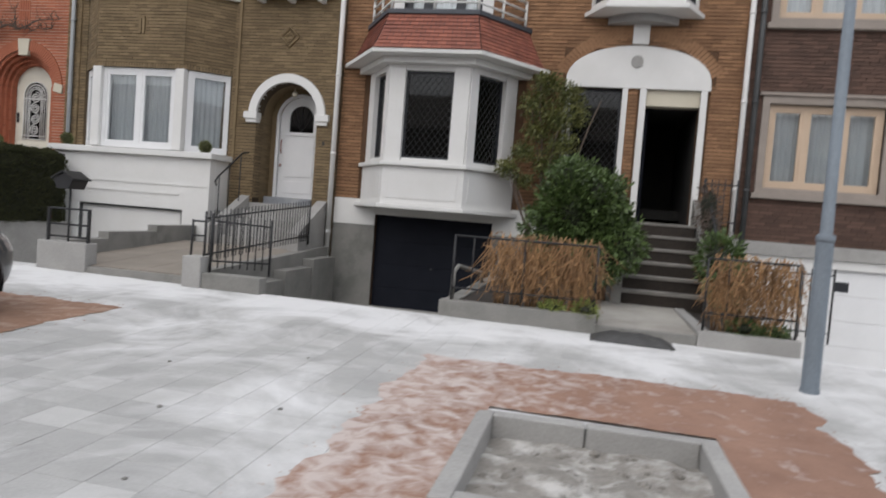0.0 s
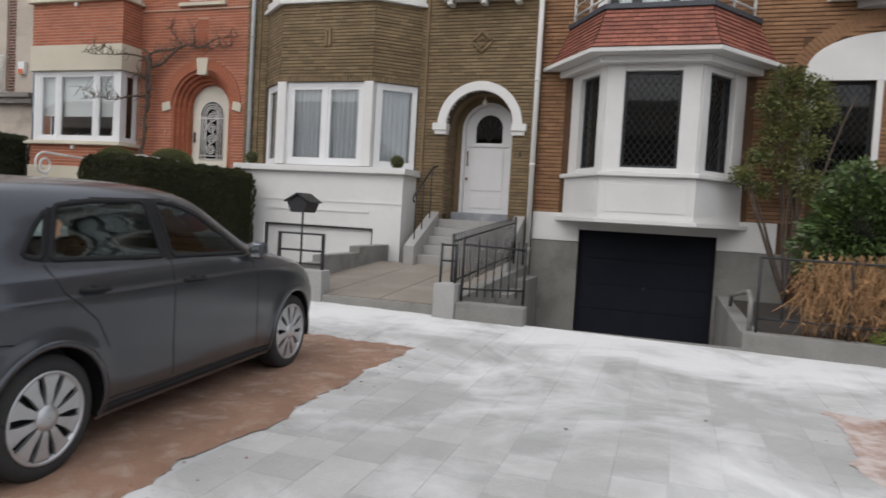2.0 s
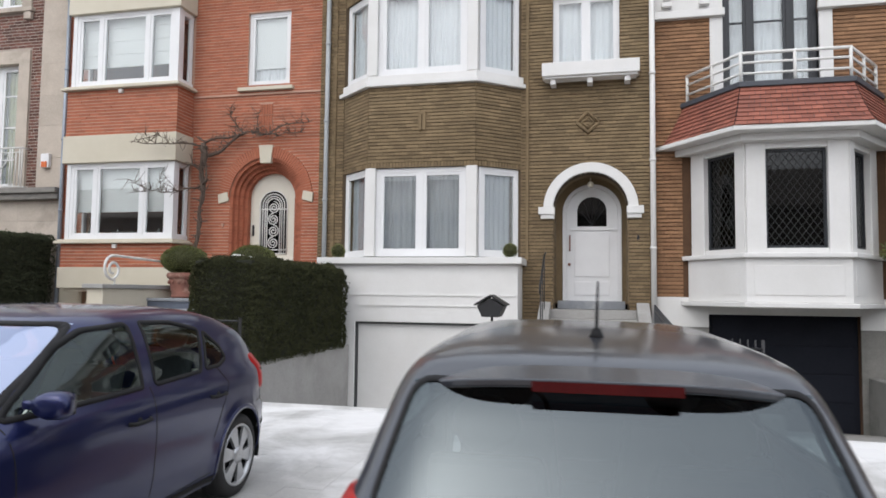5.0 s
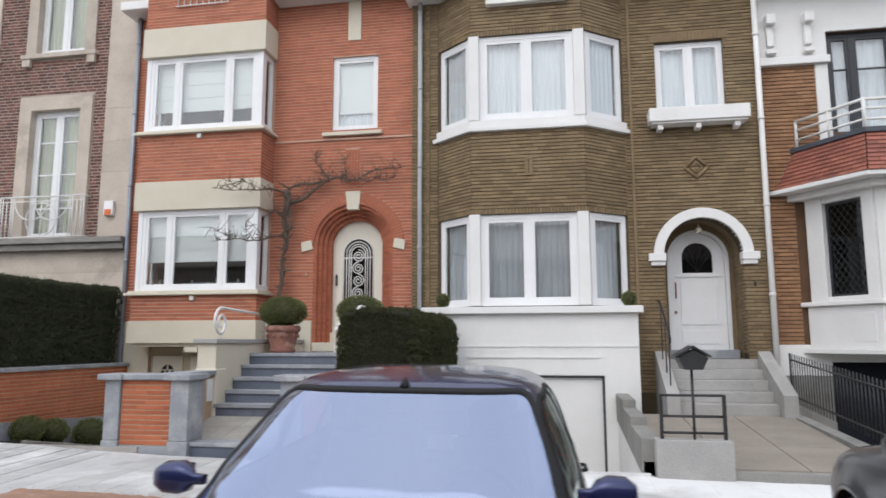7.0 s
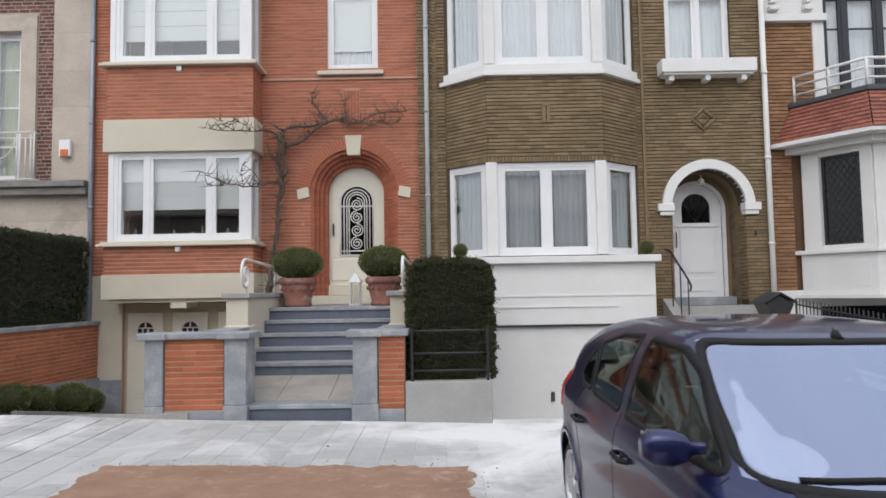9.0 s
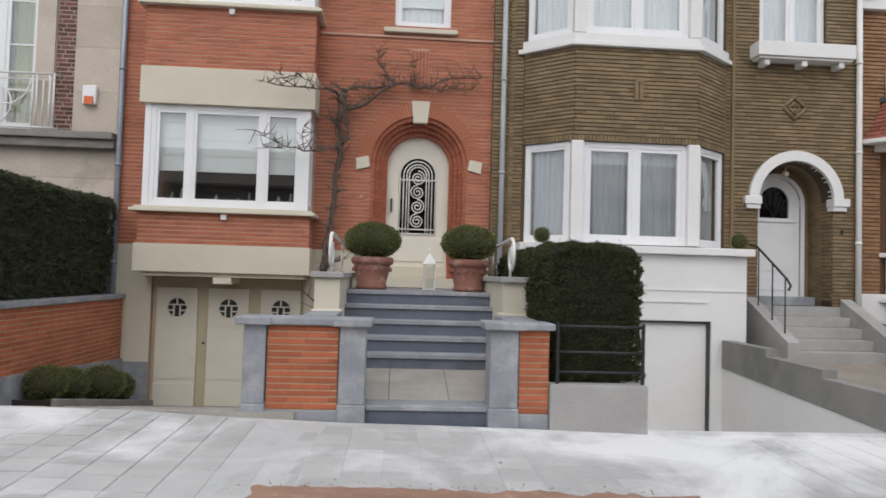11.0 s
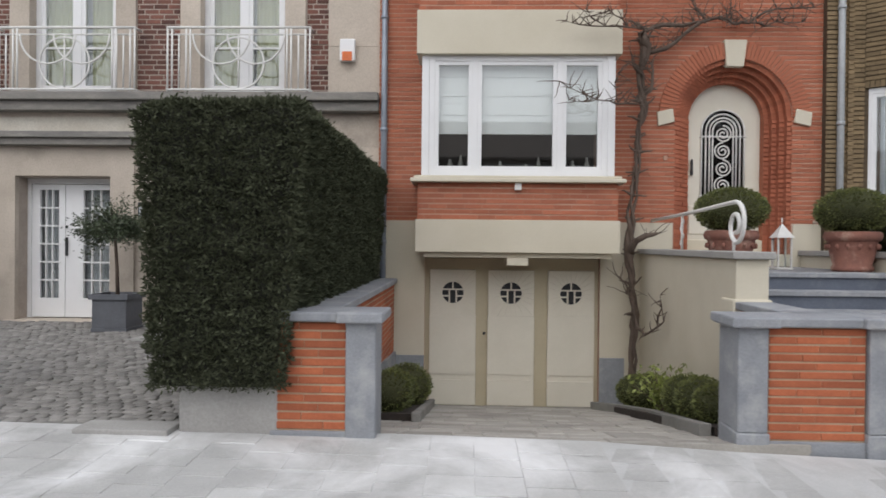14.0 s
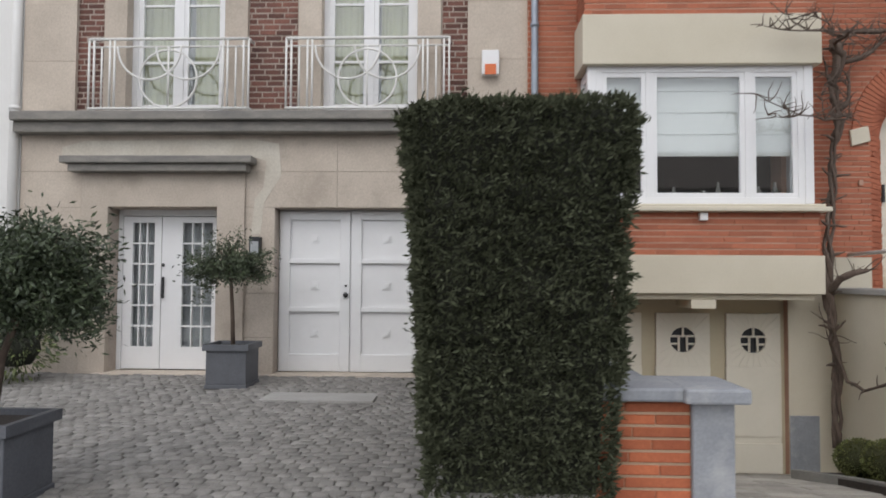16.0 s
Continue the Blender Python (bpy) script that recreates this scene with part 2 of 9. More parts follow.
# ---- building tools ----
class Shape:
    """Collects vertices and faces of one mesh, in a frame set by at()."""

    def __init__(self, ox=0.0, oy=0.0, turn=0.0, oz=0.0):
        self.v, self.f, self.smooth = [], [], set()
        self.at(ox, oy, turn, oz)

    def at(self, ox=0.0, oy=0.0, turn=0.0, oz=0.0):
        self.o = (ox, oy, oz, math.cos(radians(turn)), math.sin(radians(turn)))
        return self

    def add(self, vs, fs, smooth=False):
        ox, oy, oz, c, s = self.o
        b = len(self.v)
        self.v.extend((ox + x * c - y * s, oy + x * s + y * c, oz + z) for x, y, z in vs)
        if smooth:
            self.smooth.update(range(len(self.f), len(self.f) + len(fs)))
        self.f.extend(tuple(b + i for i in f) for f in fs)
        return self

    def box(self, x0, y0, z0, x1, y1, z1):
        return self.add([(x0, y0, z0), (x1, y0, z0), (x1, y1, z0), (x0, y1, z0), (x0, y0, z1), (x1, y0, z1), (x1, y1, z1), (x0, y1, z1)],
                        [(0, 3, 2, 1), (4, 5, 6, 7), (0, 1, 5, 4), (1, 2, 6, 5), (2, 3, 7, 6), (3, 0, 4, 7)])

    def slab(self, pts, z0, z1):
        """Prism over a ground polygon, counter-clockwise; z0, z1 may be functions of x, y."""
        lo = z0 if callable(z0) else (lambda x, y: z0)
        hi = z1 if callable(z1) else (lambda x, y: z1)
        n = len(pts)
        return self.add([(x, y, lo(x, y)) for x, y in pts] + [(x, y, hi(x, y)) for x, y in pts],
                        [tuple(range(n - 1, -1, -1)), tuple(range(n, 2 * n))] + [(i, (i + 1) % n, n + (i + 1) % n, n + i) for i in range(n)])

    def face(self, pts, y0, y1):
        """Prism of an upright outline (x, z), counter-clockwise seen from -y."""
        n = len(pts)
        return self.add([(x, y0, z) for x, z in pts] + [(x, y1, z) for x, z in pts],
                        [tuple(range(n)), tuple(range(2 * n - 1, n - 1, -1))] + [((i + 1) % n, i, n + i, n + (i + 1) % n) for i in range(n)])

    def arch_ring(self, cx, cz, r0, r1, y0, y1, a0=0.0, a1=180.0, n=24, gap=0.0):
        """Upright ring from radius r0 to r1; with a gap the wedges stand apart."""
        for i in range(n):
            p, q = radians(a0 + (a1 - a0) * (i + gap / 2) / n), radians(a0 + (a1 - a0) * (i + 1 - gap / 2) / n)
            self.face([(cx + r0 * math.cos(q), cz + r0 * math.sin(q)), (cx + r0 * math.cos(p), cz + r0 * math.sin(p)),
                       (cx + r1 * math.cos(p), cz + r1 * math.sin(p)), (cx + r1 * math.cos(q), cz + r1 * math.sin(q))], y0, y1)
        return self

    def tube(self, pts, r, n=8, closed=False):
        """Round bar along points; r one number or one a point."""
        pts = [Vector(p) for p in pts]
        k = len(pts)
        rs = r if isinstance(r, (list, tuple)) else [r] * k
        vs, fs = [], []
        side = None
        for i, p in enumerate(pts):
            d = (pts[(i + 1) % k] - pts[i - 1]) if closed else (pts[min(i + 1, k - 1)] - pts[max(i - 1, 0)])
            d.normalize()
            if side is None:
                side = d.cross(Vector((0, 0, 1)))
                if side.length < 0.05:
                    side = d.cross(Vector((1, 0, 0)))
            side = (side - d * side.dot(d)).normalized()
            up = d.cross(side)
            vs += [tuple(p + (side * math.cos(2 * math.pi * j / n) + up * math.sin(2 * math.pi * j / n)) * rs[i]) for j in range(n)]
        for i in range(k if closed else k - 1):
            a, b = i * n, ((i + 1) % k) * n
            fs += [(a + j, a + (j + 1) % n, b + (j + 1) % n, b + j) for j in range(n)]
        if not closed:
            fs += [tuple(range(n - 1, -1, -1)), tuple(range((k - 1) * n, k * n))]
        return self.add(vs, fs, True)

    def lathe(self, cx, cy, prof, n=24, turn=0.0):
        """Turned body: prof is a list of (radius, z) from below."""
        vs, fs = [], []
        for r, z in prof:
            vs += [(cx + r * math.cos(2 * math.pi * j / n + turn), cy + r * math.sin(2 * math.pi * j / n + turn), z) for j in range(n)]
        for i in range(len(prof) - 1):
            fs += [(i * n + j, i * n + (j + 1) % n, (i + 1) * n + (j + 1) % n, (i + 1) * n + j) for j in range(n)]
        fs += [tuple(range(n - 1, -1, -1)), tuple(range((len(prof) - 1) * n, len(prof) * n))]
        return self.add(vs, fs, n > 8)

    def ball(self, c, r, sz=1.0, n=14, wob=0.0):
        vs, fs = [], []
        for i in range(n // 2 + 1):
            t = math.pi * i / (n // 2)
            for j in range(n):
                a = 2 * math.pi * j / n
                k = r * (1 + wob * noise.noise(Vector((math.cos(a) * 2 + c[0], math.sin(a) * 2 + c[1], t * 2 + c[2]))))
                vs.append((c[0] + k * math.sin(t) * math.cos(a), c[1] + k * math.sin(t) * math.sin(a), c[2] - k * sz * math.cos(t)))
        for i in range(n // 2):
            fs += [(i * n + j, i * n + (j + 1) % n, (i + 1) * n + (j + 1) % n, (i + 1) * n + j) for j in range(n)]
        return self.add(vs, fs, True)

    def mesh(self, name):
        me = bpy.data.meshes.new(name)
        me.from_pydata(self.v, [], self.f)
        for i in self.smooth:
            me.polygons[i].use_smooth = True
        me.update()
        return me


JOINED = {"wall_opposite", "railing", "rail", "grille", "handle", "spoiler", "aerial", "knob", "lantern", "post", "leading", "dish", "bay_base", "downpipe", "tiled_skirt",
          "body", "windscreen", "rear_window", "core", "steering_wheel", "flower_box", "stone_post", "arch_step", "diamond_ornament", "collar"}


def islands(shape):
    """Splits a shape into its separate pieces."""
    up = list(range(len(shape.v)))

    def root(i):
        while up[i] != i:
            up[i] = up[up[i]]
            i = up[i]
        return i
    for f in shape.f:
        r = root(f[0])
        for i in f[1:]:
            up[root(i)] = r
    out = {}
    for k, f in enumerate(shape.f):
        r = root(f[0])
        if r not in out:
            out[r] = (Shape(), {})
        q, ids = out[r]
        g = []
        for i in f:
            if i not in ids:
                ids[i] = len(q.v)
                q.v.append(shape.v[i])
            g.append(ids[i])
        if k in shape.smooth:
            q.smooth.add(len(q.f))
        q.f.append(tuple(g))
    return [q for q, _ in out.values()]


def part(name, shape, material, parent=None, label="", bevel=0.0, kind=""):
    """One mesh object of a shape, under a thing or a part."""
    if isinstance(shape, Shape) and kind != "stuff" and name not in JOINED:
        lumps = islands(shape)
        if 1 < len(lumps) <= 60:
            return [part(name, q, material, parent, label, bevel, kind) for q in lumps][0]
    me = shape if isinstance(shape, bpy.types.Mesh) else shape.mesh(name)
    if material and not me.materials:
        me.materials.append(material)
    ob = new(name, me)
    ob.parent = parent
    if parent is not None:
        ob.matrix_parent_inverse = Matrix.Identity(4)
    if label or kind:
        tagged(ob, label, kind=kind)
    if bevel:
        b = ob.modifiers.new("bevel", "BEVEL")
        b.width, b.segments, b.limit_method, b.angle_limit = bevel, 2, "ANGLE", radians(40)
    return ob


def thing(name, label, category, group="", kind=""):
    """An Empty that holds the parts of one thing, which are modelled in place."""
    return tagged(new(name), label, category, group, kind)


def ground_z(x, y):
    """The pavement's height: it rises along the street and towards the houses."""
    swell = float(np.interp(x, (-16.0, -14.3, -12.3, -10.5, -8.5), (0.085, 0.01, 0.0, -0.04, 0.0)))
    return 0.06 - 0.0115 * x + 0.02 * min(y, 8.62) + swell * min(max((y - 4.0) / 4.6, 0.0), 1.0)


class Hole:
    """An opening in an upright wall; arch: its top is a half round (zb is the springing)."""

    def __init__(self, xa, xb, za, zb, arch=False):
        self.xa, self.xb, self.za, self.zb, self.arch = xa, xb, za, zb, arch
        self.r = (xb - xa) / 2
        self.top = zb + (self.r if arch else 0)

    def span(self, z):
        if z <= self.za or z >= self.top:
            return None
        if z <= self.zb:
            return (self.xa, self.xb)
        h = math.sqrt(max(self.r ** 2 - (z - self.zb) ** 2, 0))
        c = (self.xa + self.xb) / 2
        return (c - h, c + h)


def pierced(s, x0, x1, z0, z1, y0, y1, holes):
    """An upright wall with openings right through it, in one piece."""
    xs = sorted({x0, x1, *[min(max(v, x0), x1) for h in holes for v in (h.xa, h.xb)]})
    zs = sorted({z0, z1, *[min(max(v, z0), z1) for h in holes for v in (h.za, h.top)]})
    nx, nz = len(xs) - 1, len(zs) - 1

    def solid(i, j):
        if not (0 <= i < nx and 0 <= j < nz):
            return False
        cx, cz = (xs[i] + xs[i + 1]) / 2, (zs[j] + zs[j + 1]) / 2
        return not any(h.xa < cx < h.xb and h.za < cz < h.top for h in holes)

    ids, vs, fs = {}, [], []

    def vid(x, y, z):
        k = (round(x, 5), round(y, 5), round(z, 5))
        if k not in ids:
            ids[k] = len(vs)
            vs.append(k)
        return ids[k]

    for i in range(nx):
        for j in range(nz):
            if not solid(i, j):
                continue
            a, b, c, d = xs[i], xs[i + 1], zs[j], zs[j + 1]
            fs.append((vid(a, y0, c), vid(b, y0, c), vid(b, y0, d), vid(a, y0, d)))
            fs.append((vid(a, y1, d), vid(b, y1, d), vid(b, y1, c), vid(a, y1, c)))
            if not solid(i - 1, j):
                fs.append((vid(a, y0, c), vid(a, y0, d), vid(a, y1, d), vid(a, y1, c)))
            if not solid(i + 1, j):
                fs.append((vid(b, y0, c), vid(b, y1, c), vid(b, y1, d), vid(b, y0, d)))
            if not solid(i, j - 1):
                fs.append((vid(a, y0, c), vid(a, y1, c), vid(b, y1, c), vid(b, y0, c)))
            if not solid(i, j + 1):
                fs.append((vid(a, y0, d), vid(b, y0, d), vid(b, y1, d), vid(a, y1, d)))
    for h in holes:
        if h.arch and h.r > 0:
            c, n = (h.xa + h.xb) / 2, 24
            for k in range(n):
                p, q = math.pi * k / n, math.pi * (k + 1) / n
                pa, pb = (c + h.r * math.cos(p), h.zb + h.r * math.sin(p)), (c + h.r * math.cos(q), h.zb + h.r * math.sin(q))
                fs.append((vid(pb[0], y0, pb[1]), vid(pa[0], y0, pa[1]), vid(pa[0], y0, h.top), vid(pb[0], y0, h.top)))
                fs.append((vid(pb[0], y1, h.top), vid(pa[0], y1, h.top), vid(pa[0], y1, pa[1]), vid(pb[0], y1, pb[1])))
                fs.append((vid(pa[0], y0, pa[1]), vid(pb[0], y0, pb[1]), vid(pb[0], y1, pb[1]), vid(pa[0], y1, pa[1])))
    return s.add(vs, [tuple(dict.fromkeys(f)) for f in fs if len(set(f)) > 2])


def ring(s, x0, x1, z0, z1, y0, y1, w):
    """A rectangular frame in one piece."""
    return pierced(s, x0, x1, z0, z1, y0, y1, [Hole(x0 + w, x1 - w, z0 + w, z1 - w)])


def courses(s, x0, x1, z0, z1, y, holes=(), pitch=0.066, tall=0.05, long=0.24, gap=0.004, proud=0.018, seed=1, stack=False):
    """Brick courses laid before a wall face at y, kept clear of the openings."""
    rnd = random.Random(seed)
    k = int((z1 - z0) / pitch + 0.001)
    pitch2 = (z1 - z0) / max(k, 1)
    vs, fs = [], []
    for row in range(k):
        za = z0 + row * pitch2 + (pitch2 - tall * pitch2 / pitch) / 2
        zb = za + tall * pitch2 / pitch
        spans = [(x0, x1)]
        for h in holes:
            cut = h.span((za + zb) / 2)
            if cut:
                spans = [p for a, b in spans for p in ((a, min(b, cut[0])), (max(a, cut[1]), b)) if p[1] - p[0] > 0.012]
        off = 0.0 if stack else (row % 2) * long / 2 + (row % 3) * 0.03
        for a, b in spans:
            x = math.floor((a - off) / long) * long + off
            while x < b:
                xa, xb = max(x, a), min(x + long - gap, b)
                if xb - xa > 0.01:
                    d = proud + rnd.uniform(-0.003, 0.003)
                    e = rnd.uniform(-0.0015, 0.0015)
                    n = len(vs)
                    vs += [(xa, y - d, za + e), (xb, y - d, za + e), (xb, y - d, zb + e), (xa, y - d, zb + e),
                           (xa, y + 0.002, za + e), (xb, y + 0.002, za + e), (xb, y + 0.002, zb + e), (xa, y + 0.002, zb + e)]
                    fs += [(n, n + 1, n + 2, n + 3), (n, n + 4, n + 5, n + 1), (n + 1, n + 5, n + 6, n + 2), (n + 2, n + 6, n + 7, n + 3), (n + 3, n + 7, n + 4, n)]
                x += long
    return s.add(vs, fs)


def cloth(s, x0, x1, z0, z1, y, waves=9, deep=0.03, seed=0, nz=2):
    """A hanging curtain with folds."""
    rnd = random.Random(seed)
    n = max(int(waves * 6), 8)
    ph = [rnd.uniform(0, 6) for _ in range(3)]
    vs, fs = [], []
    for j in range(nz + 1):
        z = z0 + (z1 - z0) * j / nz
        for i in range(n + 1):
            u = i / n
            w = math.sin(u * waves * 6.283 + ph[0] + 0.7 * math.sin(u * 9 + ph[1])) * (0.75 + 0.25 * math.sin(u * 23 + ph[2]))
            vs.append((x0 + (x1 - x0) * u, y + deep * w * (1 - 0.25 * j / nz), z))
    for j in range(nz):
        fs += [(j * (n + 1) + i, j * (n + 1) + i + 1, (j + 1) * (n + 1) + i + 1, (j + 1) * (n + 1) + i) for i in range(n)]
    return s.add(vs, fs, True)


def window_in(house, fr, x0, x1, z0, z1, y, bars=(), rails=(), width=0.06, sash=0.045, frame_mat=None, glass=None, curtain=None,
              curtain_mat=None, label="white window with net curtains", depth=0.07, waves=4, gap=0.14, seed=0, name="window"):
    """A window standing at depth y: frame with mullions at bars (x), a sash and pane in each light with rails (z), curtains behind."""
    mat = frame_mat or M_PVC
    w = part(name, ring(Shape(*fr), x0, x1, z0, z1, y, y + depth, width), mat, house, label, bevel=0.004)
    for b in bars:
        part("mullion", Shape(*fr).box(b - width / 2, y + 0.001, z0 + width - 0.002, b + width / 2, y + depth - 0.001, z1 - width + 0.002), mat, w, bevel=0.004)
    xs = [x0 + width / 2, *bars, x1 - width / 2]
    for i in range(len(xs) - 1):
        a, b = xs[i] + width / 2, xs[i + 1] - width / 2
        if sash:
            part("sash", ring(Shape(*fr), a - 0.001, b + 0.001, z0 + width - 0.001, z1 - width + 0.001, y + 0.012, y + depth, sash), mat, w, bevel=0.004)
        for r in rails:
            part("glazing_bar", Shape(*fr).box(a + sash - 0.002, y + 0.02, r - 0.014, b - sash + 0.002, y + depth - 0.01, r + 0.014), mat, w)
        g = Shape(*fr).box(a + sash - 0.005, y + depth * 0.55, z0 + width + sash - 0.005, b - sash + 0.005, y + depth * 0.55 + 0.006, z1 - width - sash + 0.005)
        pane = part("pane", g, glass or M_CLEAR, w)
        pane.visible_shadow = False
        if curtain == "net":
            c = cloth(Shape(*fr), xs[i], xs[i + 1], z0, z1 - 0.02, y + gap, waves * (xs[i + 1] - xs[i]) / 0.5, 0.022, seed + i)
            part("curtain", c, curtain_mat or M_CURTAIN, w, "gathered net curtain")
    return w


# ---- foliage tools ----
def leaf_mesh(name, pts, nor, long, wide, seed, up=0.0, loose=0.8):
    """Many small leaves, each a folded blade, set on points and turned about their normals."""
    rng = np.random.default_rng(seed)
    pts, nor = np.asarray(pts, float), np.asarray(nor, float)
    n = len(pts)
    d = nor + rng.normal(0, loose, (n, 3)) + np.array([0, 0, up])
    d /= np.linalg.norm(d, axis=1, keepdims=True) + 1e-9
    r = rng.normal(0, 1, (n, 3))
    s = np.cross(d, r)
    s /= np.linalg.norm(s, axis=1, keepdims=True) + 1e-9
    k = rng.uniform(0.6, 1.25, (n, 1))
    v = np.empty((n, 4, 3))
    v[:, 0] = pts
    v[:, 1] = pts + d * long * k * 0.5 + s * wide * k * 0.5
    v[:, 2] = pts + d * long * k
    v[:, 3] = pts + d * long * k * 0.5 - s * wide * k * 0.5
    me = bpy.data.meshes.new(name)
    me.from_pydata(v.reshape(-1, 3), [], np.arange(4 * n, dtype=np.int32).reshape(-1, 4))
    me.update()
    return me


def on_box(x0, x1, y0, y1, z0, z1, dens, seed, sides="fblrt", pinch=0.0, soft_=14.0):
    """Points and normals on a clipped hedge; pinch narrows it towards the ground."""
    rng = np.random.default_rng(seed)
    P, N = [], []
    spec = {"f": ((x0, x1), (z0, z1), (0, -1, 0)), "b": ((x0, x1), (z0, z1), (0, 1, 0)), "l": ((y0, y1), (z0, z1), (-1, 0, 0)),
            "r": ((y0, y1), (z0, z1), (1, 0, 0)), "t": ((x0, x1), (y0, y1), (0, 0, 1))}
    for k in sides:
        (a, b), (c, d), nn = spec[k]
        m = int((b - a) * (d - c) * dens)
        u, w = rng.uniform(a, b, m), rng.uniform(c, d, m)
        if k in "fb":
            p = np.stack([u, np.full(m, y0 if k == "f" else y1), w], 1)
        elif k in "lr":
            p = np.stack([np.full(m, x0 if k == "l" else x1), u, w], 1)
        else:
            p = np.stack([u, w, np.full(m, z1)], 1)
        P.append(p)
        N.append(np.tile(nn, (m, 1)))
    P, N = np.concatenate(P), np.concatenate(N).astype(float)
    low = np.clip((z1 - P[:, 2]) / (z1 - z0), 0, 1)
    cx = (x0 + x1) / 2
    P[:, 0] += (cx - P[:, 0]) * pinch * low
    # edges and corners clipped round
    mid = np.array([cx, (y0 + y1) / 2, z1 - (x1 - x0) / 2])
    ext = np.array([(x1 - x0) / 2, (x1 - x0) / 2, (x1 - x0) / 2])
    q = P - mid
    run = (y1 - y0 - (x1 - x0)) / 2
    q[:, 1] -= np.clip(q[:, 1], -run, run)
    q[:, 2] = np.maximum(q[:, 2], 0)
    q /= ext
    over = np.maximum((np.abs(q) ** soft_).sum(1) ** (1 / soft_), 1.0)
    P -= q * ext * (1 - 1 / over)[:, None]
    wob = np.array([noise.noise(Vector(p) * 2.3) for p in P]) * 0.04 + np.array([noise.noise(Vector((p[0] * 7, p[1] * 7, p[2] * 17))) for p in P]) * 0.065
    return P + N * (wob - 0.02)[:, None] + rng.normal(0, 0.008, P.shape), N


def on_ball(c, r, rz, count, seed, wob=0.06, deep=0.1, freq=3.0):
    rng = np.random.default_rng(seed)
    n = rng.normal(0, 1, (count, 3))
    n /= np.linalg.norm(n, axis=1, keepdims=True)
    k = 1 + np.array([noise.noise(Vector(v) * freq + Vector(c)) for v in n]) * wob - rng.uniform(0, deep, count) ** 1.0
    return np.array(c) + n * np.array([r, r, rz]) * k[:, None], n


def limb(s, p, d, length, r, seed, twist=0.3, n=7, tip=0.35, sag=0.0):
    """A crooked branch; gives its points."""
    rnd = random.Random(seed)
    p, d = Vector(p), Vector(d).normalized()
    pts, rs = [tuple(p)], [r]
    for i in range(n):
        d = (d + Vector((rnd.uniform(-1, 1), rnd.uniform(-0.5, 0.5), rnd.uniform(-1, 1) - sag)) * twist).normalized()
        p = p + d * length / n
        pts.append(tuple(p))
        rs.append(r * (1 - (1 - tip) * (i + 1) / n))
    s.tube(pts, rs, 6)
    return pts


def shell(house, x0, x1, y0, z0, z1, material, roof_y=None):
    """Party walls, back wall, inner wall and floors coloured as unlit rooms, and roof behind a front."""
    s = Shape()
    s.box(x0, y0, z0, x0 + 0.15, 22, z1).box(x1 - 0.15, y0, z0, x1, 22, z1).box(x0 + 0.15, 21.8, z0, x1 - 0.15, 22, z1)
    part("side_wall", s, material, house)
    # inner wall and floors take the unlit room tone, hiding the depth
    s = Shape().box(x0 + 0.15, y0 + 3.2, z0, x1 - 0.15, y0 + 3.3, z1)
    part("inner_wall", s, M_UNLITROOM, house)
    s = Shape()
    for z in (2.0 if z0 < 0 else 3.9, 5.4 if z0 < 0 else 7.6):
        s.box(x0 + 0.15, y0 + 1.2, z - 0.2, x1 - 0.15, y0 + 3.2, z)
    part("inner_floor", s, M_UNLITROOM, house)
    s = Shape().slab([(x0, y0 - 0.05), (x1, y0 - 0.05), (x1, 17.5), (x0, 17.5)], z1, lambda x, y: z1 + 0.05 + (y - y0) * 0.75)
    s.slab([(x0, 17.5), (x1, 17.5), (x1, 22), (x0, 22)], z1, lambda x, y: z1 + 0.05 + max((17.5 - y0) * 0.75 - (y - 17.5) * 0.7, 0))
    part("roof", s, M_ROOF, house)


def drainpipe(house, x, y, z0, z1, material, r=0.045, label="downpipe"):
    s = Shape().tube([(x, y, z0), (x, y, z1)], r, 10)
    k = z0 + 0.6
    while k < z1:
        s.tube([(x, y, k), (x, y, k + 0.05)], r + 0.01, 10)
        k += 1.6
    part("downpipe", s, material, house, label)


# ---- the red brick house ----
RB = thing("house", "orange red brick house with square bay and cream bands", "house", "terraced houses")
BX0, BX1, BY = -17.98, -11.72, 13.46
b_door = Hole(-13.77, -12.13, 1.60, 3.74, True)
b_small = Hole(-13.44, -12.47, 6.10, 7.69)
b_gar = Hole(-17.30, -14.80, -0.45, 1.72)
b_bay1, b_bay2 = Hole(-17.2, -14.85, 2.86, 4.42), Hole(-17.2, -14.85, 6.16, 7.71)
w = part("wall", pierced(Shape(), BX0, BX1, -0.7, 9.1, BY, BY + 0.3, [b_door, b_small, b_gar, b_bay1, b_bay2]), M_RED_JOINT, RB)
bay_cover = Hole(-17.36, -14.70, 1.70, 9.1)
key_h = Hole(-13.13, -12.83, 4.46, 4.80)
ring_h = Hole(-14.0, -11.9, 1.6, 3.74, True)
s = courses(Shape(), BX0, BX1, 2.23, 8.9, BY, [Hole(-13.76, -12.14, 1.6, 3.74, True), Hole(-14.0, -11.9, 3.74, 3.741, True), b_small, bay_cover,
                                              Hole(-13.13, -12.83, 5.0, 5.7)], seed=3, proud=0.006, tall=0.049)
part("brickwork", s, M_RED, w, kind="stuff")
shell(RB, BX0, BX1, BY + 0.3, -0.7, 9.1, M_RED_JOINT)
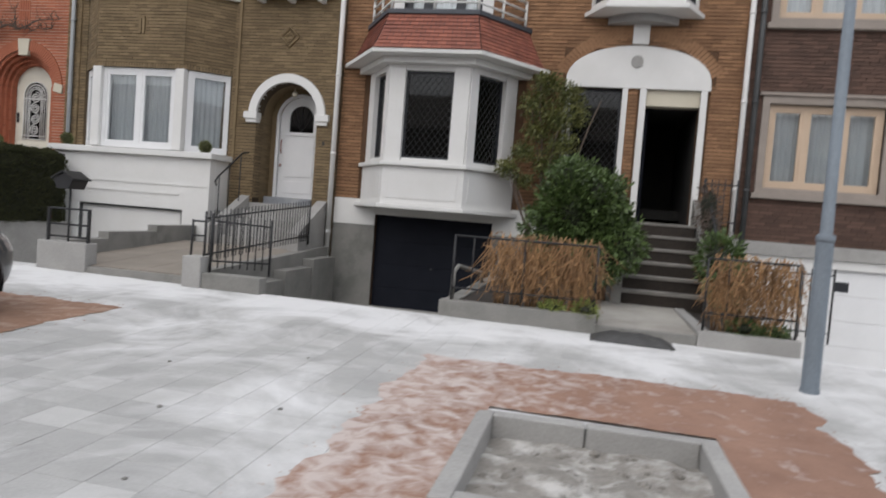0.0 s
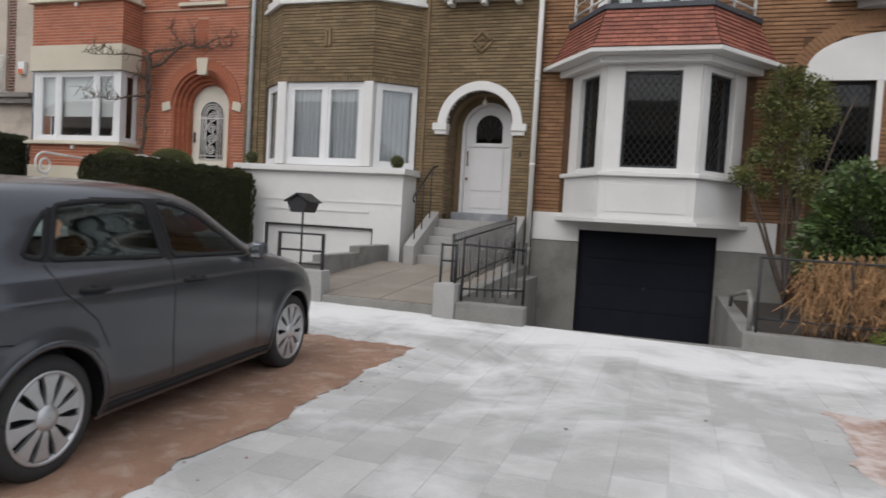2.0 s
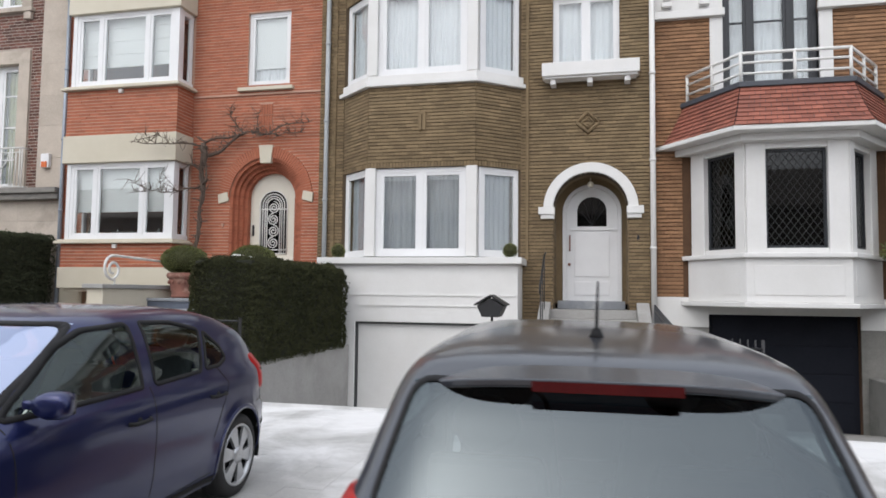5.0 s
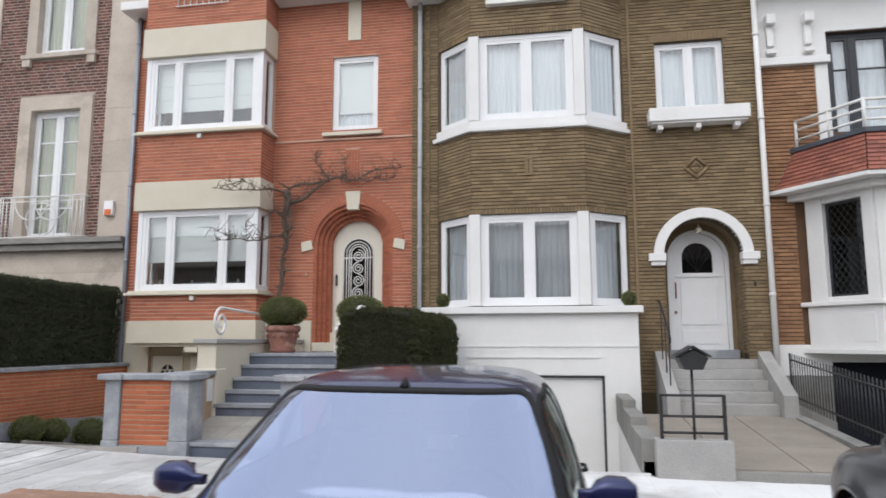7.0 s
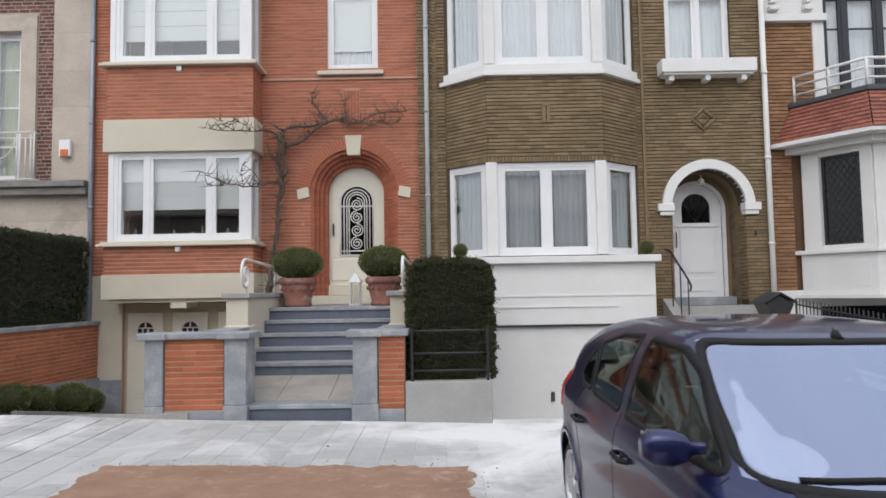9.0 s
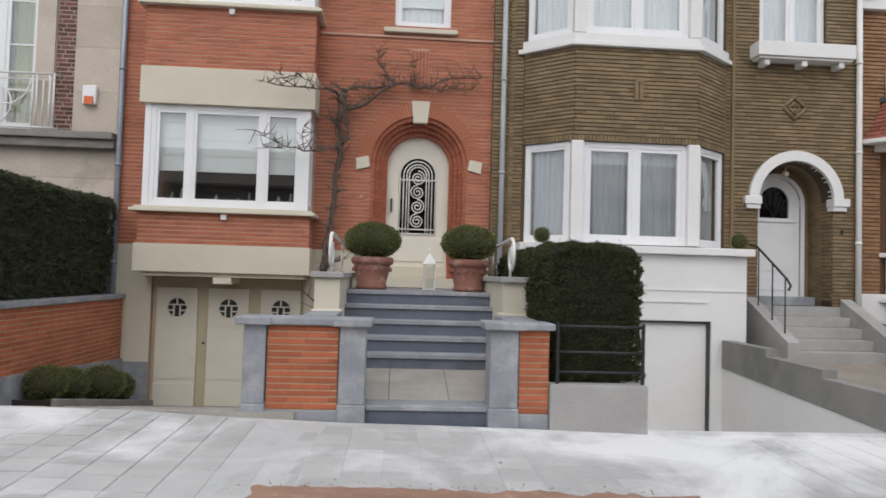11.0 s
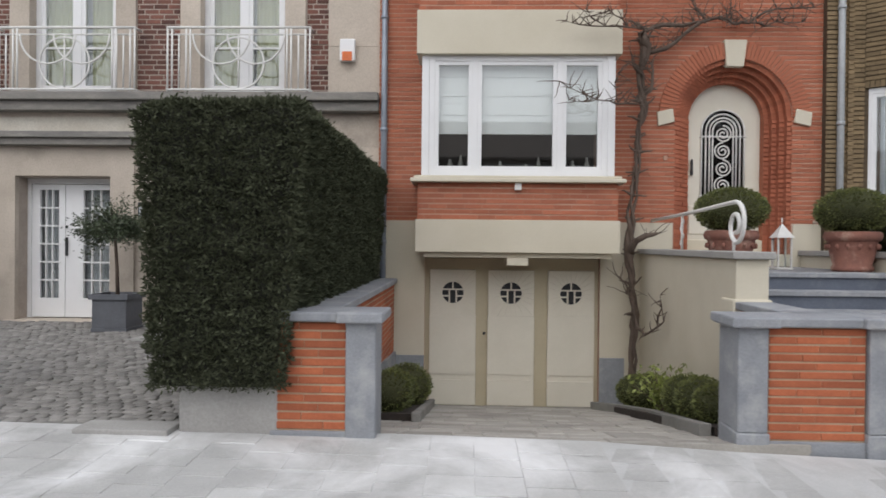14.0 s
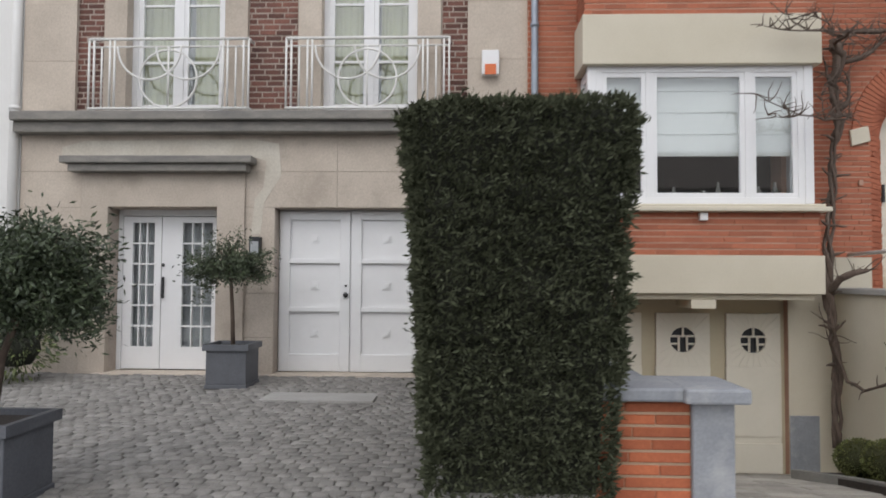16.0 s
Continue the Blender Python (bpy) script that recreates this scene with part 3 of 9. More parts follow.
# upright panel of bricks above the keystone
s = Shape()
for i in range(5):
    for j in range(3):
        s.box(-13.125 + i * 0.06, BY - 0.016, 5.0 + j * 0.235, -13.125 + i * 0.06 + 0.047, BY, 5.0 + j * 0.235 + 0.22)
part("brick_panel", s, M_RED, RB, "upright brick panel")
s = Shape().box(-13.12, BY - 0.03, 8.03, -12.84, BY - 0.001, 8.95)
part("stone_panel", s, M_CREAM, RB, "cream stone panel", bevel=0.01)
# cream render at street level beside the garage
s = Shape()
s.box(BX0, BY - 0.02, -0.7, -17.30, BY - 0.001, 2.23).box(-14.80, BY - 0.02, -0.7, -13.79, BY - 0.001, 2.23).box(-12.11, BY - 0.02, -0.7, BX1, BY - 0.001, 2.23)
s.box(-17.30, BY - 0.02, 1.72, -14.80, BY - 0.001, 1.79)
part("render_band", s, M_CREAM, RB, "cream rendered base")
s = Shape().box(BX0, BY - 0.035, -0.7, -17.30, BY - 0.02, 0.30).box(-14.80, BY - 0.035, -0.7, -14.45, BY - 0.02, 0.30)
part("plinth", s, M_BLUE, RB, "grey stone plinth")
# square bay
s = Shape()
for za, zb, o in ((1.79, 2.23, 0.03), (4.45, 5.04, 0.03), (7.71, 8.34, 0.03)):
    s.box(-17.37 - o, 12.85 - o, za, -14.69 + o, BY - 0.025, zb)
s.box(-17.30, 12.90, 1.72, -14.75, BY - 0.025, 1.79)
part("bay_band", s, M_CREAM, RB, "cream rendered band", bevel=0.008)
part("bay_bracket", Shape().box(-16.16, 12.86, 1.62, -15.88, BY - 0.03, 1.72), M_CREAM, RB)
s = Shape()
for za, zb in ((2.23, 2.73), (5.04, 6.02), (8.34, 9.1)):
    s.box(-17.36, 12.865, za, -14.70, BY - 0.016, zb)
bw = part("bay_wall", s, M_RED_JOINT, RB)
s = Shape()
for i, (za, zb) in enumerate(((2.23, 2.73), (5.04, 6.02), (8.34, 9.1))):
    courses(s.at(), -17.375, -14.685, za, zb, 12.865, seed=11 + i, proud=0.006, tall=0.049)
    courses(s.at(-14.70, 12.865, 90), 0.0, BY - 12.865, za, zb, 0.0, seed=21 + i, proud=0.006, tall=0.049)
    courses(s.at(-17.36, BY, -90), 0.0, BY - 12.865, za, zb, 0.0, seed=31 + i, proud=0.006, tall=0.049)
part("brickwork", s, M_RED, bw, kind="stuff")
for za in (2.73, 6.02):
    s = Shape().box(-17.47, 12.75, za, -14.60, BY - 0.018, za + 0.055).box(-17.42, 12.80, za + 0.055, -14.65, BY - 0.018, za + 0.09)
    part("sill", s, M_CREAM, RB, "cream stone sill", bevel=0.012)
    lampbox = Shape().box(-16.07, 12.80, za - 0.10, -15.98, 12.865, za - 0.01)
    part("vent_box", lampbox, M_WHITE, RB, bevel=0.006)


def bay_window_red(z0, z1, blind):
    s = Shape()
    s.box(-17.33, 12.90, z0, -17.23, 13.0, z1).box(-14.83, 12.90, z0, -14.73, 13.0, z1)
    s.box(-17.33, 13.0, z0, -17.25, BY - 0.02, z0 + 0.09).box(-14.81, 13.0, z0, -14.73, BY - 0.02, z0 + 0.09)
    part("corner_post", s, M_PVC, RB, bevel=0.005)
    win = window_in(RB, (0, 0, 0), -17.23, -14.83, z0, z1, 12.91, (-16.61, -15.47), width=0.075, sash=0.055, label="white three-light window with pulled roman blinds")
    for i, (a, b) in enumerate(((-17.18, -16.63), (-16.57, -15.50), (-15.43, -14.88))):
        low = z0 + (z1 - z0) * blind
        s = Shape()
        k = 4
        for j in range(k):
            za, zb = low + (z1 - low) * j / k, low + (z1 - low) * (j + 1) / k
            s.add([(a, 13.07 - 0.015, za), (b, 13.07 - 0.015, za), (b, 13.07 - 0.005, zb), (a, 13.07 - 0.005, zb), (a, 13.09, za), (b, 13.09, za)],
                  [(0, 1, 2, 3), (0, 4, 5, 1)])
        part("blind", s, M_BLIND, win, "white roman blind")
    for fr, nm in (((-14.74, 13.0, 90), "right"), ((-17.32, BY, -90), "left")):
        off = 0.0 if nm == "right" else -0.0
        window_in(RB, fr, 0.02, 0.42, z0 + 0.02, z1 - 0.02, 0.0, (), width=0.05, sash=0.04, label="narrow white side window", name="side_window")
    s = Shape().box(-17.3, 12.95, z1 - 0.05, -14.75, BY, z1 + 0.02)
    part("window_head", s, M_PVC, RB)


bay_window_red(2.83, 4.45, 0.36)
bay_window_red(6.12, 7.71, 0.28)
# dark shelf and cups on the inner sill of the lower window
s = Shape().box(-16.45, 13.25, 2.86, -14.95, 13.45, 3.02)
part("inner_shelf", s, M_DARKWIN, RB)
for k, (x, r, h) in enumerate(((-16.95, 0.05, 0.16), (-16.80, 0.035, 0.22), (-16.25, 0.04, 0.14), (-15.9, 0.06, 0.10), (-15.72, 0.03, 0.2), (-15.25, 0.05, 0.15), (-15.05, 0.04, 0.2))):
    part("ornament", Shape().lathe(x, 13.2, [(r * 0.6, 2.92), (r, 2.94), (r * 0.9, 2.92 + h * 0.5), (r * 0.4, 2.92 + h * 0.8), (r * 0.5, 2.92 + h), (0.004, 2.92 + h)], 12), M_CONCDARK, RB)
win = window_in(RB, (0, 0, 0), -13.44, -12.47, 6.10, 7.69, BY + 0.05, (), width=0.07, sash=0.05, label="white window with a roller blind half drawn")
part("blind", Shape().box(-13.36, BY + 0.15, 6.50, -12.55, BY + 0.16, 7.65), M_BLIND, win, "white roller blind")
part("curtain", cloth(Shape(), -13.36, -12.55, 6.12, 6.52, BY + 0.2, 8, 0.015, 5), M_CURTAIN, win)
part("sill", Shape().box(-13.62, BY - 0.10, 5.98, -12.36, BY + 0.05, 6.06), M_CREAM, RB, "cream stone sill", bevel=0.012)
part("ledge_line", Shape().box(-14.69, BY - 0.03, 5.90, BX1, BY - 0.001, 5.94), M_RED_JOINT, RB)
# stepped round arch of the door
CX, CZ = -12.95, 3.74
s = Shape().arch_ring(CX, CZ, 0.82, 1.05, BY - 0.03, BY + 0.1, n=52, gap=0.18)
ar = part("arch", Shape().arch_ring(CX, CZ, 0.825, 1.045, BY - 0.015, BY - 0.002, n=30), M_RED_JOINT, RB, "brick arch of upright bricks", kind="stuff")
part("brick", s, M_RED, ar)
for k, (r0, r1) in enumerate(((0.75, 0.82), (0.68, 0.75), (0.61, 0.68), (0.54, 0.61))):
    ya = BY + 0.02 + 0.085 * k
    s = Shape().arch_ring(CX, CZ, r0, r1 + 0.02, ya, ya + 0.12, n=44, gap=0.2)
    for a, b in ((CX - r1, CX - r0), (CX + r0, CX + r1)):
        courses(s.at(), a, b, 1.75, CZ, ya, seed=k, pitch=0.066, long=0.3)
        s.box(a, ya, 1.60, b, ya + 0.12, CZ)
    s.arch_ring(CX, CZ, r0 + 0.008, r1 + 0.02, ya + 0.01, ya + 0.12, n=24)
    part("arch_step", s, M_RED, RB)
for sg in (-1, 1):
    stone = [(CX + sg * x, z) for x, z in ((0.83, 3.66), (1.06, 3.60), (1.08, 3.80), (0.86, 3.85))]
    part("impost_stone", Shape().face(stone if sg > 0 else stone[::-1], BY - 0.045, BY - 0.002), M_CREAM, RB, "cream impost stone", bevel=0.01)
part("keystone", Shape().face([(-13.07, 4.44), (-12.83, 4.44), (-12.79, 4.82), (-13.11, 4.82)], BY - 0.05, BY + 0.05), M_CREAM, RB, "cream keystone", bevel=0.01)
# the door with its iron grille
YD = BY + 0.40
s = Shape()
pierced(s, -13.49, -12.41, 2.0, 4.28, YD, YD + 0.07, [Hole(-13.265, -12.635, 2.56, 3.60, True)])
d = part("door", s, M_CREAMDOOR, RB, "cream arched front door with white scrollwork grille", bevel=0.006)
pane = part("pane", Shape().box(-13.28, YD + 0.05, 2.54, -12.62, YD + 0.056, 3.95), M_DIM, d)
pane.visible_shadow = False
s = Shape()
R = 0.013
yb = YD - 0.012
s.tube([(-13.27, yb, 2.57), (-12.63, yb, 2.57)], R).tube([(-13.29, yb, 2.65), (-12.61, yb, 2.65)], R).tube([(-13.29, yb, 3.52), (-12.61, yb, 3.52)], R)
for k, r in enumerate((0.312, 0.25, 0.195, 0.15)):
    pts = [(CX - r, yb, 2.57), (CX - r, yb, 3.60)] + [(CX + r * math.cos(a), yb, 3.60 + r * math.sin(a)) for a in np.linspace(math.pi, 0, 15)] + [(CX + r, yb, 2.57)]
    s.tube(pts, R, 6)
for k in range(4):
    cz = 2.80 + k * 0.252
    sg = 1 if k % 2 else -1
    s.tube([(CX + sg * (0.128 - 0.0078 * a) * math.sin(a), yb, cz + (0.128 - 0.0078 * a) * math.cos(a)) for a in np.linspace(0, 14.0, 46)], R * 0.95, 6)
part("grille", s, M_WHITEIRON, d, "white iron grille of spirals")
part("handle", Shape().box(-13.42, YD - 0.05, 2.95, -13.39, YD - 0.02, 3.18).box(-13.42, YD - 0.03, 2.99, -13.39, YD, 3.01).box(-13.42, YD - 0.03, 3.12, -13.39, YD, 3.14), M_BLACKIRON, d)
s = Shape().box(-13.44, YD - 0.02, 2.08, -12.46, YD, 2.50)
part("kick_panel", s, M_CREAMDOOR, d, bevel=0.01)
s = Shape().box(-13.76, YD - 0.42, 1.63, -12.14, YD + 0.1, 1.80).box(-13.60, YD - 0.12, 1.80, -12.30, YD + 0.1, 2.0)
part("door_step", s, M_CREAM, RB, bevel=0.01)
# garage doors
s = Shape().box(-17.30, BY + 0.10, -0.45, -14.80, BY + 0.25, 1.70)
g = part("garage_door_frame", s, M_BEIGE, RB, "beige garage door frame")
for x0, x1 in ((-17.23, -16.56), (-16.39, -15.72), (-15.53, -14.86)):
    cx = (x0 + x1) / 2
    s = Shape()
    n = 24
    for k in range(n):
        a, b = 2 * math.pi * k / n, 2 * math.pi * (k + 1) / n
        pa, pb = (math.cos(a), math.sin(a)), (math.cos(b), math.sin(b))

        def edge(p):
            q = 0.33 / max(abs(p[0]), abs(p[1]), 1e-6)
            return (cx + p[0] * q, 1.20 + p[1] * q)
        s.face([(cx + 0.155 * pb[0], 1.2 + 0.155 * pb[1]), (cx + 0.155 * pa[0], 1.2 + 0.155 * pa[1]), edge(pa), edge(pb)], BY + 0.05, BY + 0.098)
    s.box(x0, BY + 0.05, 0.02, x1, BY + 0.098, 0.87).box(x0, BY + 0.062, -0.06, x1, BY + 0.098, 0.02).box(x0, BY + 0.04, -0.42, x1, BY + 0.098, -0.06)
    leaf = part("door_leaf", s, M_CREAMDOOR, g, "cream door leaf with a round barred light", bevel=0.004)
    s = Shape().box(cx - 0.155, BY + 0.085, 1.045, cx + 0.155, BY + 0.09, 1.355)
    part("round_pane", s, M_DARKWIN, g)
    s = Shape()
    for dx in (-0.05, 0.05):
        s.box(cx + dx - 0.011, BY + 0.045, 1.06, cx + dx + 0.011, BY + 0.075, 1.25)
    s.box(cx - 0.15, BY + 0.045, 1.235, cx + 0.15, BY + 0.075, 1.257).box(cx - 0.011, BY + 0.045, 1.257, cx + 0.011, BY + 0.075, 1.352)
    s.box(cx - 0.15, BY + 0.045, 1.14, cx - 0.061, BY + 0.075, 1.162).box(cx + 0.061, BY + 0.045, 1.14, cx + 0.15, BY + 0.075, 1.162)
    part("glazing_bar", s, M_CREAMDOOR, g)
part("knob", Shape().ball((-16.44, BY + 0.03, 0.62), 0.022), M_BLACKIRON, g)
# cornice and small balcony above
s = Shape().box(-14.66, 12.95, 8.9, BX1, BY + 0.3, 9.1).box(-18.1, 12.95, 8.9, -17.40, BY + 0.3, 9.1)
part("cornice", s, M_WHITE, RB, "white boxed cornice", bevel=0.02)
s = Shape()
for i in range(9):
    s.tube([(-16.65 + i * 0.14, 12.82, 8.78), (-16.65 + i * 0.14, 12.82, 9.6)], 0.012, 6)
s.tube([(-16.7, 12.82, 8.8), (-15.5, 12.82, 8.8)], 0.014, 6).tube([(-16.7, 12.82, 9.6), (-15.5, 12.82, 9.6)], 0.018, 6)
part("railing", s, M_WHITEIRON, RB, "white iron balcony railing")
drainpipe(RB, -17.90, BY - 0.07, -0.3, 8.9, M_ZINC, label="zinc downpipe")
part("meter_box", Shape().box(-13.93, BY - 0.04, 3.12, -13.88, BY - 0.015, 3.18), M_RED_JOINT, RB)

# ---- the olive brick house ----
OC = thing("house", "olive brown brick town house with canted bay and white garage base", "house", "terraced houses")
CX0, CX1, CY = -11.72, -5.18, 13.36
c_arch = Hole(-7.01, -5.65, 1.5, 3.36, True)
c_small = Hole(-7.02, -5.79, 6.08, 7.43)
w = part("wall", pierced(Shape(), CX0, CX1, -0.8, 9.0, CY, CY + 0.3, [c_arch, c_small, Hole(-10.9, -7.9, 2.5, 4.05), Hole(-10.9, -7.9, 5.95, 7.5)]), M_OLIVE_JOINT, OC)
s = courses(Shape(), CX0, CX1, 0.9, 8.7, CY, [Hole(-7.01, -5.65, 0.9, 3.36), Hole(-7.19, -5.47, 3.30, 3.36, True), c_small, Hole(-11.2, -7.62, 0, 9.0)], seed=5)
part("brickwork", s, M_OLIVE, w, kind="stuff")
shell(OC, CX0, CX1, CY + 0.3, -0.8, 9.0, M_OLIVE_JOINT)
BAYC = [(-11.18, CY), (-10.46, 12.75), (-8.39, 12.75), (-7.62, CY)]


def canted(s, pts, za, zb, fn, seed=0, grow=0.0):
    """Runs fn(frame, length) along each side of a bay's outline."""
    for i in range(len(pts) - 1):
        (xa, ya), (xb, yb) = pts[i], pts[i + 1]
        fn((xa, ya, math.degrees(math.atan2(yb - ya, xb - xa))), math.hypot(xb - xa, yb - ya), i)


def bay_slab(pts, grow, za, zb, back):
    """Solid of a bay's outline grown outwards."""
    cx = sum(p[0] for p in pts) / len(pts)
    out = []
    for i, (x, y) in enumerate(pts):
        if i in (0, len(pts) - 1):
            out.append((x + (grow * 1.3 if x > cx else -grow * 1.3), back))
        else:
            out.append((x + (grow * 0.55 if x > cx else -grow * 0.55), y - grow))
    return Shape().slab(out, za, zb)


for za, zb in ((4.12, 5.68), (7.56, 8.75)):
    bw = part("bay_wall", bay_slab(BAYC, 0.0, za, zb, CY - 0.003), M_OLIVE_JOINT, OC)
    s = Shape()
    canted(s, BAYC, za, zb, lambda fr, ln, i: courses(s.at(*fr), 0.0, ln, za + 0.10, zb, 0.0, seed=int(za * 10) + i))
    canted(s, BAYC, za, zb, lambda fr, ln, i: courses(s.at(*fr), 0.0, ln, za, za + 0.10, 0.0, pitch=0.10, tall=0.09, long=0.062, gap=0.012, stack=True, seed=9 + i))
    part("brickwork", s, M_OLIVE, bw, kind="stuff")
part("bay_sill", bay_slab(BAYC, 0.10, 5.68, 5.76, CY - 0.02), M_WHITE, OC, "white bay sill", bevel=0.01)
part("bay_sill", bay_slab(BAYC, 0.04, 5.76, 5.90, CY - 0.022), M_WHITE, OC, bevel=0.01)
for lev, (za, zb) in enumerate(((2.45, 4.12), (5.90, 7.56))):
    for px_, sg in ((-10.40, -1), (-8.45, 1)):
        part("bay_column", Shape().box(px_ - 0.10, 12.70, za, px_ + 0.10, 12.92, zb), M_WHITE, OC, "white corner column", bevel=0.012)
    window_in(OC, (0, 0, 0), -10.30, -8.55, za, zb, 12.79, (-9.42,), width=0.09, sash=0.06, curtain="net", curtain_mat=M_CURTGREY if lev == 0 else M_CURTAIN, waves=5, seed=lev * 9)
    window_in(OC, (BAYC[0][0], BAYC[0][1], math.degrees(math.atan2(12.75 - CY, 0.72))), 0.0, 0.885, za, zb, 0.03, (), width=0.08, sash=0.05, curtain="net", curtain_mat=M_CURTGREY if lev == 0 else M_CURTAIN, waves=5, seed=lev * 9 + 3, gap=0.1, label="white canted side window with net curtain")
    window_in(OC, (-8.39, 12.75, math.degrees(math.atan2(CY - 12.75, 0.77))), 0.10, 0.98, za, zb, 0.03, (), width=0.08, sash=0.05, curtain="net", curtain_mat=M_CURTGREY if lev == 0 else M_CURTAIN, waves=5, seed=lev * 9 + 5, gap=0.1, label="white canted side window with net curtain")
window_in(OC, (0, 0, 0), -7.02, -5.79, 6.08, 7.43, CY + 0.06, (-6.405,), width=0.06, sash=0.055, curtain="net", curtain_mat=M_CURTAIN, waves=4, seed=40)
s = courses(Shape(), -7.10, -5.70, 7.44, 7.62, CY - 0.012, pitch=0.18, tall=0.17, long=0.066, gap=0.012, stack=True, seed=4)
part("lintel", s, M_OLIVE, OC, "upright brick lintel")
fb = Shape().box(-7.20, CY - 0.34, 5.80, -5.45, CY - 0.02, 6.05)
fb.box(-7.16, CY - 0.30, 5.76, -5.49, CY - 0.02, 5.80)
for x in (-7.0, -6.33, -5.66):
    fb.box(x - 0.05, CY - 0.26, 5.66, x + 0.05, CY - 0.02, 5.76)
part("flower_box", fb, M_WHITE, OC, "white window box", bevel=0.01)
# ornaments set in the brickwork
s = Shape()
for k in range(4):
    a, b = k * math.pi / 2, (k + 1) * math.pi / 2
    s.tube([(-6.37 + 0.2 * math.cos(a), CY - 0.03, 4.98 + 0.2 * math.sin(a)), (-6.37 + 0.2 * math.cos(b), CY - 0.03, 4.98 + 0.2 * math.sin(b))], 0.03, 4)
    s.tube([(-6.37 + 0.1 * math.cos(a), CY - 0.02, 4.98 + 0.1 * math.sin(a)), (-6.37 + 0.1 * math.cos(b), CY - 0.02, 4.98 + 0.1 * math.sin(b))], 0.02, 4)
part("diamond_ornament", s, M_OLIVE, OC, "diamond of set bricks")
s = Shape().box(-9.47, 12.70, 4.82, -9.41, 12.75, 5.12).box(-9.39, 12.70, 4.82, -9.33, 12.75, 5.12).box(-9.47, 12.69, 5.12, -9.33, 12.75, 5.17)
part("brick_ornament", s, M_OLIVE, OC)
# white arch, recess and door
angles = np.linspace(0, math.pi, 33)
arc = [(-6.33 + 0.86 * math.cos(a), 3.36 + 0.86 * math.sin(a)) for a in angles] + [(-6.33 + 0.68 * math.cos(a), 3.36 + 0.68 * math.sin(a)) for a in angles[::-1]]
part("arch_ring", Shape().face(arc, CY - 0.07, CY + 0.10), M_WHITE, OC, "white plaster arch", bevel=0.008)
s = Shape()
s.box(-7.28, CY - 0.10, 3.26, -6.98, CY + 0.12, 3.40).box(-5.68, CY - 0.10, 3.26, -5.38, CY + 0.12, 3.40)
s.box(-7.24, CY - 0.07, 3.18, -6.99, CY + 0.11, 3.26).box(-5.67, CY - 0.07, 3.18, -5.42, CY + 0.11, 3.26)
part("impost", s, M_WHITE, OC, "white stepped impost", bevel=0.008)
s = Shape()
s.box(-7.15, CY + 0.30, 1.4, -7.01, 14.12, 4.2).box(-5.65, CY + 0.30, 1.4, -5.51, 14.12, 4.2)
s.arch_ring(-6.33, 3.36, 0.68, 0.8, CY + 0.3, 14.12, n=24)
por = part("porch", s, M_OLIVE, OC, "brick lined porch")
s = Shape()
courses(s.at(-7.01, CY + 0.02, 90), 0.0, 0.65, 1.6, 3.36, 0.0, seed=71)
courses(s.at(-5.65, 14.02, -90), 0.0, 0.65, 1.6, 3.36, 0.0, seed=72)
part("brickwork", s, M_OLIVE, por, kind="stuff")
s = Shape()
pierced(s, -7.01, -5.65, 1.6, 4.1, 14.04, 14.14, [Hole(-6.80, -5.82, 1.6, 3.36, True)])
part("porch_back", s, M_OLIVE, OC)
s = pierced(Shape(), -6.80, -5.82, 1.65, 3.86, 14.06, 14.12, [Hole(-6.59, -6.03, 3.10, 3.40, True)])
d = part("door", s, M_PVC, OC, "white panelled front door with arched dark light", bevel=0.006)
pane = part("pane", Shape().box(-6.62, 14.10, 3.08, -6.0, 14.106, 3.70), M_DIM, d)
pane.visible_shadow = False
s = Shape()
for k in range(5):
    a = math.pi * (k + 0.5) / 5
    s.tube([(-6.31, 14.085, 3.12), (-6.31 + 0.27 * math.cos(a), 14.085, 3.40 + 0.27 * math.sin(a) * 0.9)], 0.008, 6)
part("light_bar", s, M_BLACKIRON, d)
s = Shape().arch_ring(-6.31, 3.36, 0.49, 0.56, 14.0, 14.1, n=24).box(-6.87, 14.0, 1.62, -6.80, 14.1, 3.36).box(-5.82, 14.0, 1.62, -5.75, 14.1, 3.36)
part("door_frame", s, M_PVC, d, bevel=0.005)
s = Shape().box(-6.64, 14.045, 2.12, -5.98, 14.06, 2.98).box(-6.64, 14.045, 1.76, -5.98, 14.06, 2.02).box(-6.72, 14.03, 3.02, -5.90, 14.06, 3.06)
part("door_panel", s, M_PVC, d, bevel=0.006)
part("handle", Shape().tube([(-6.73, 14.01, 2.62), (-6.73, 13.99, 2.66), (-6.73, 13.99, 2.88), (-6.73, 14.01, 2.92)], 0.014).ball((-6.74, 14.03, 2.36), 0.03), M_TERRA, d, "brown door pull")
part("lantern", Shape().tube([(-6.33, CY + 0.3, 3.98), (-6.33, CY + 0.3, 3.90)], 0.012, 6).ball((-6.33, CY + 0.3, 3.86), 0.06), M_CREAM, OC)
part("bell", Shape().box(-5.50, CY - 0.035, 2.78, -5.46, CY - 0.012, 2.86), M_BLACKIRON, OC)
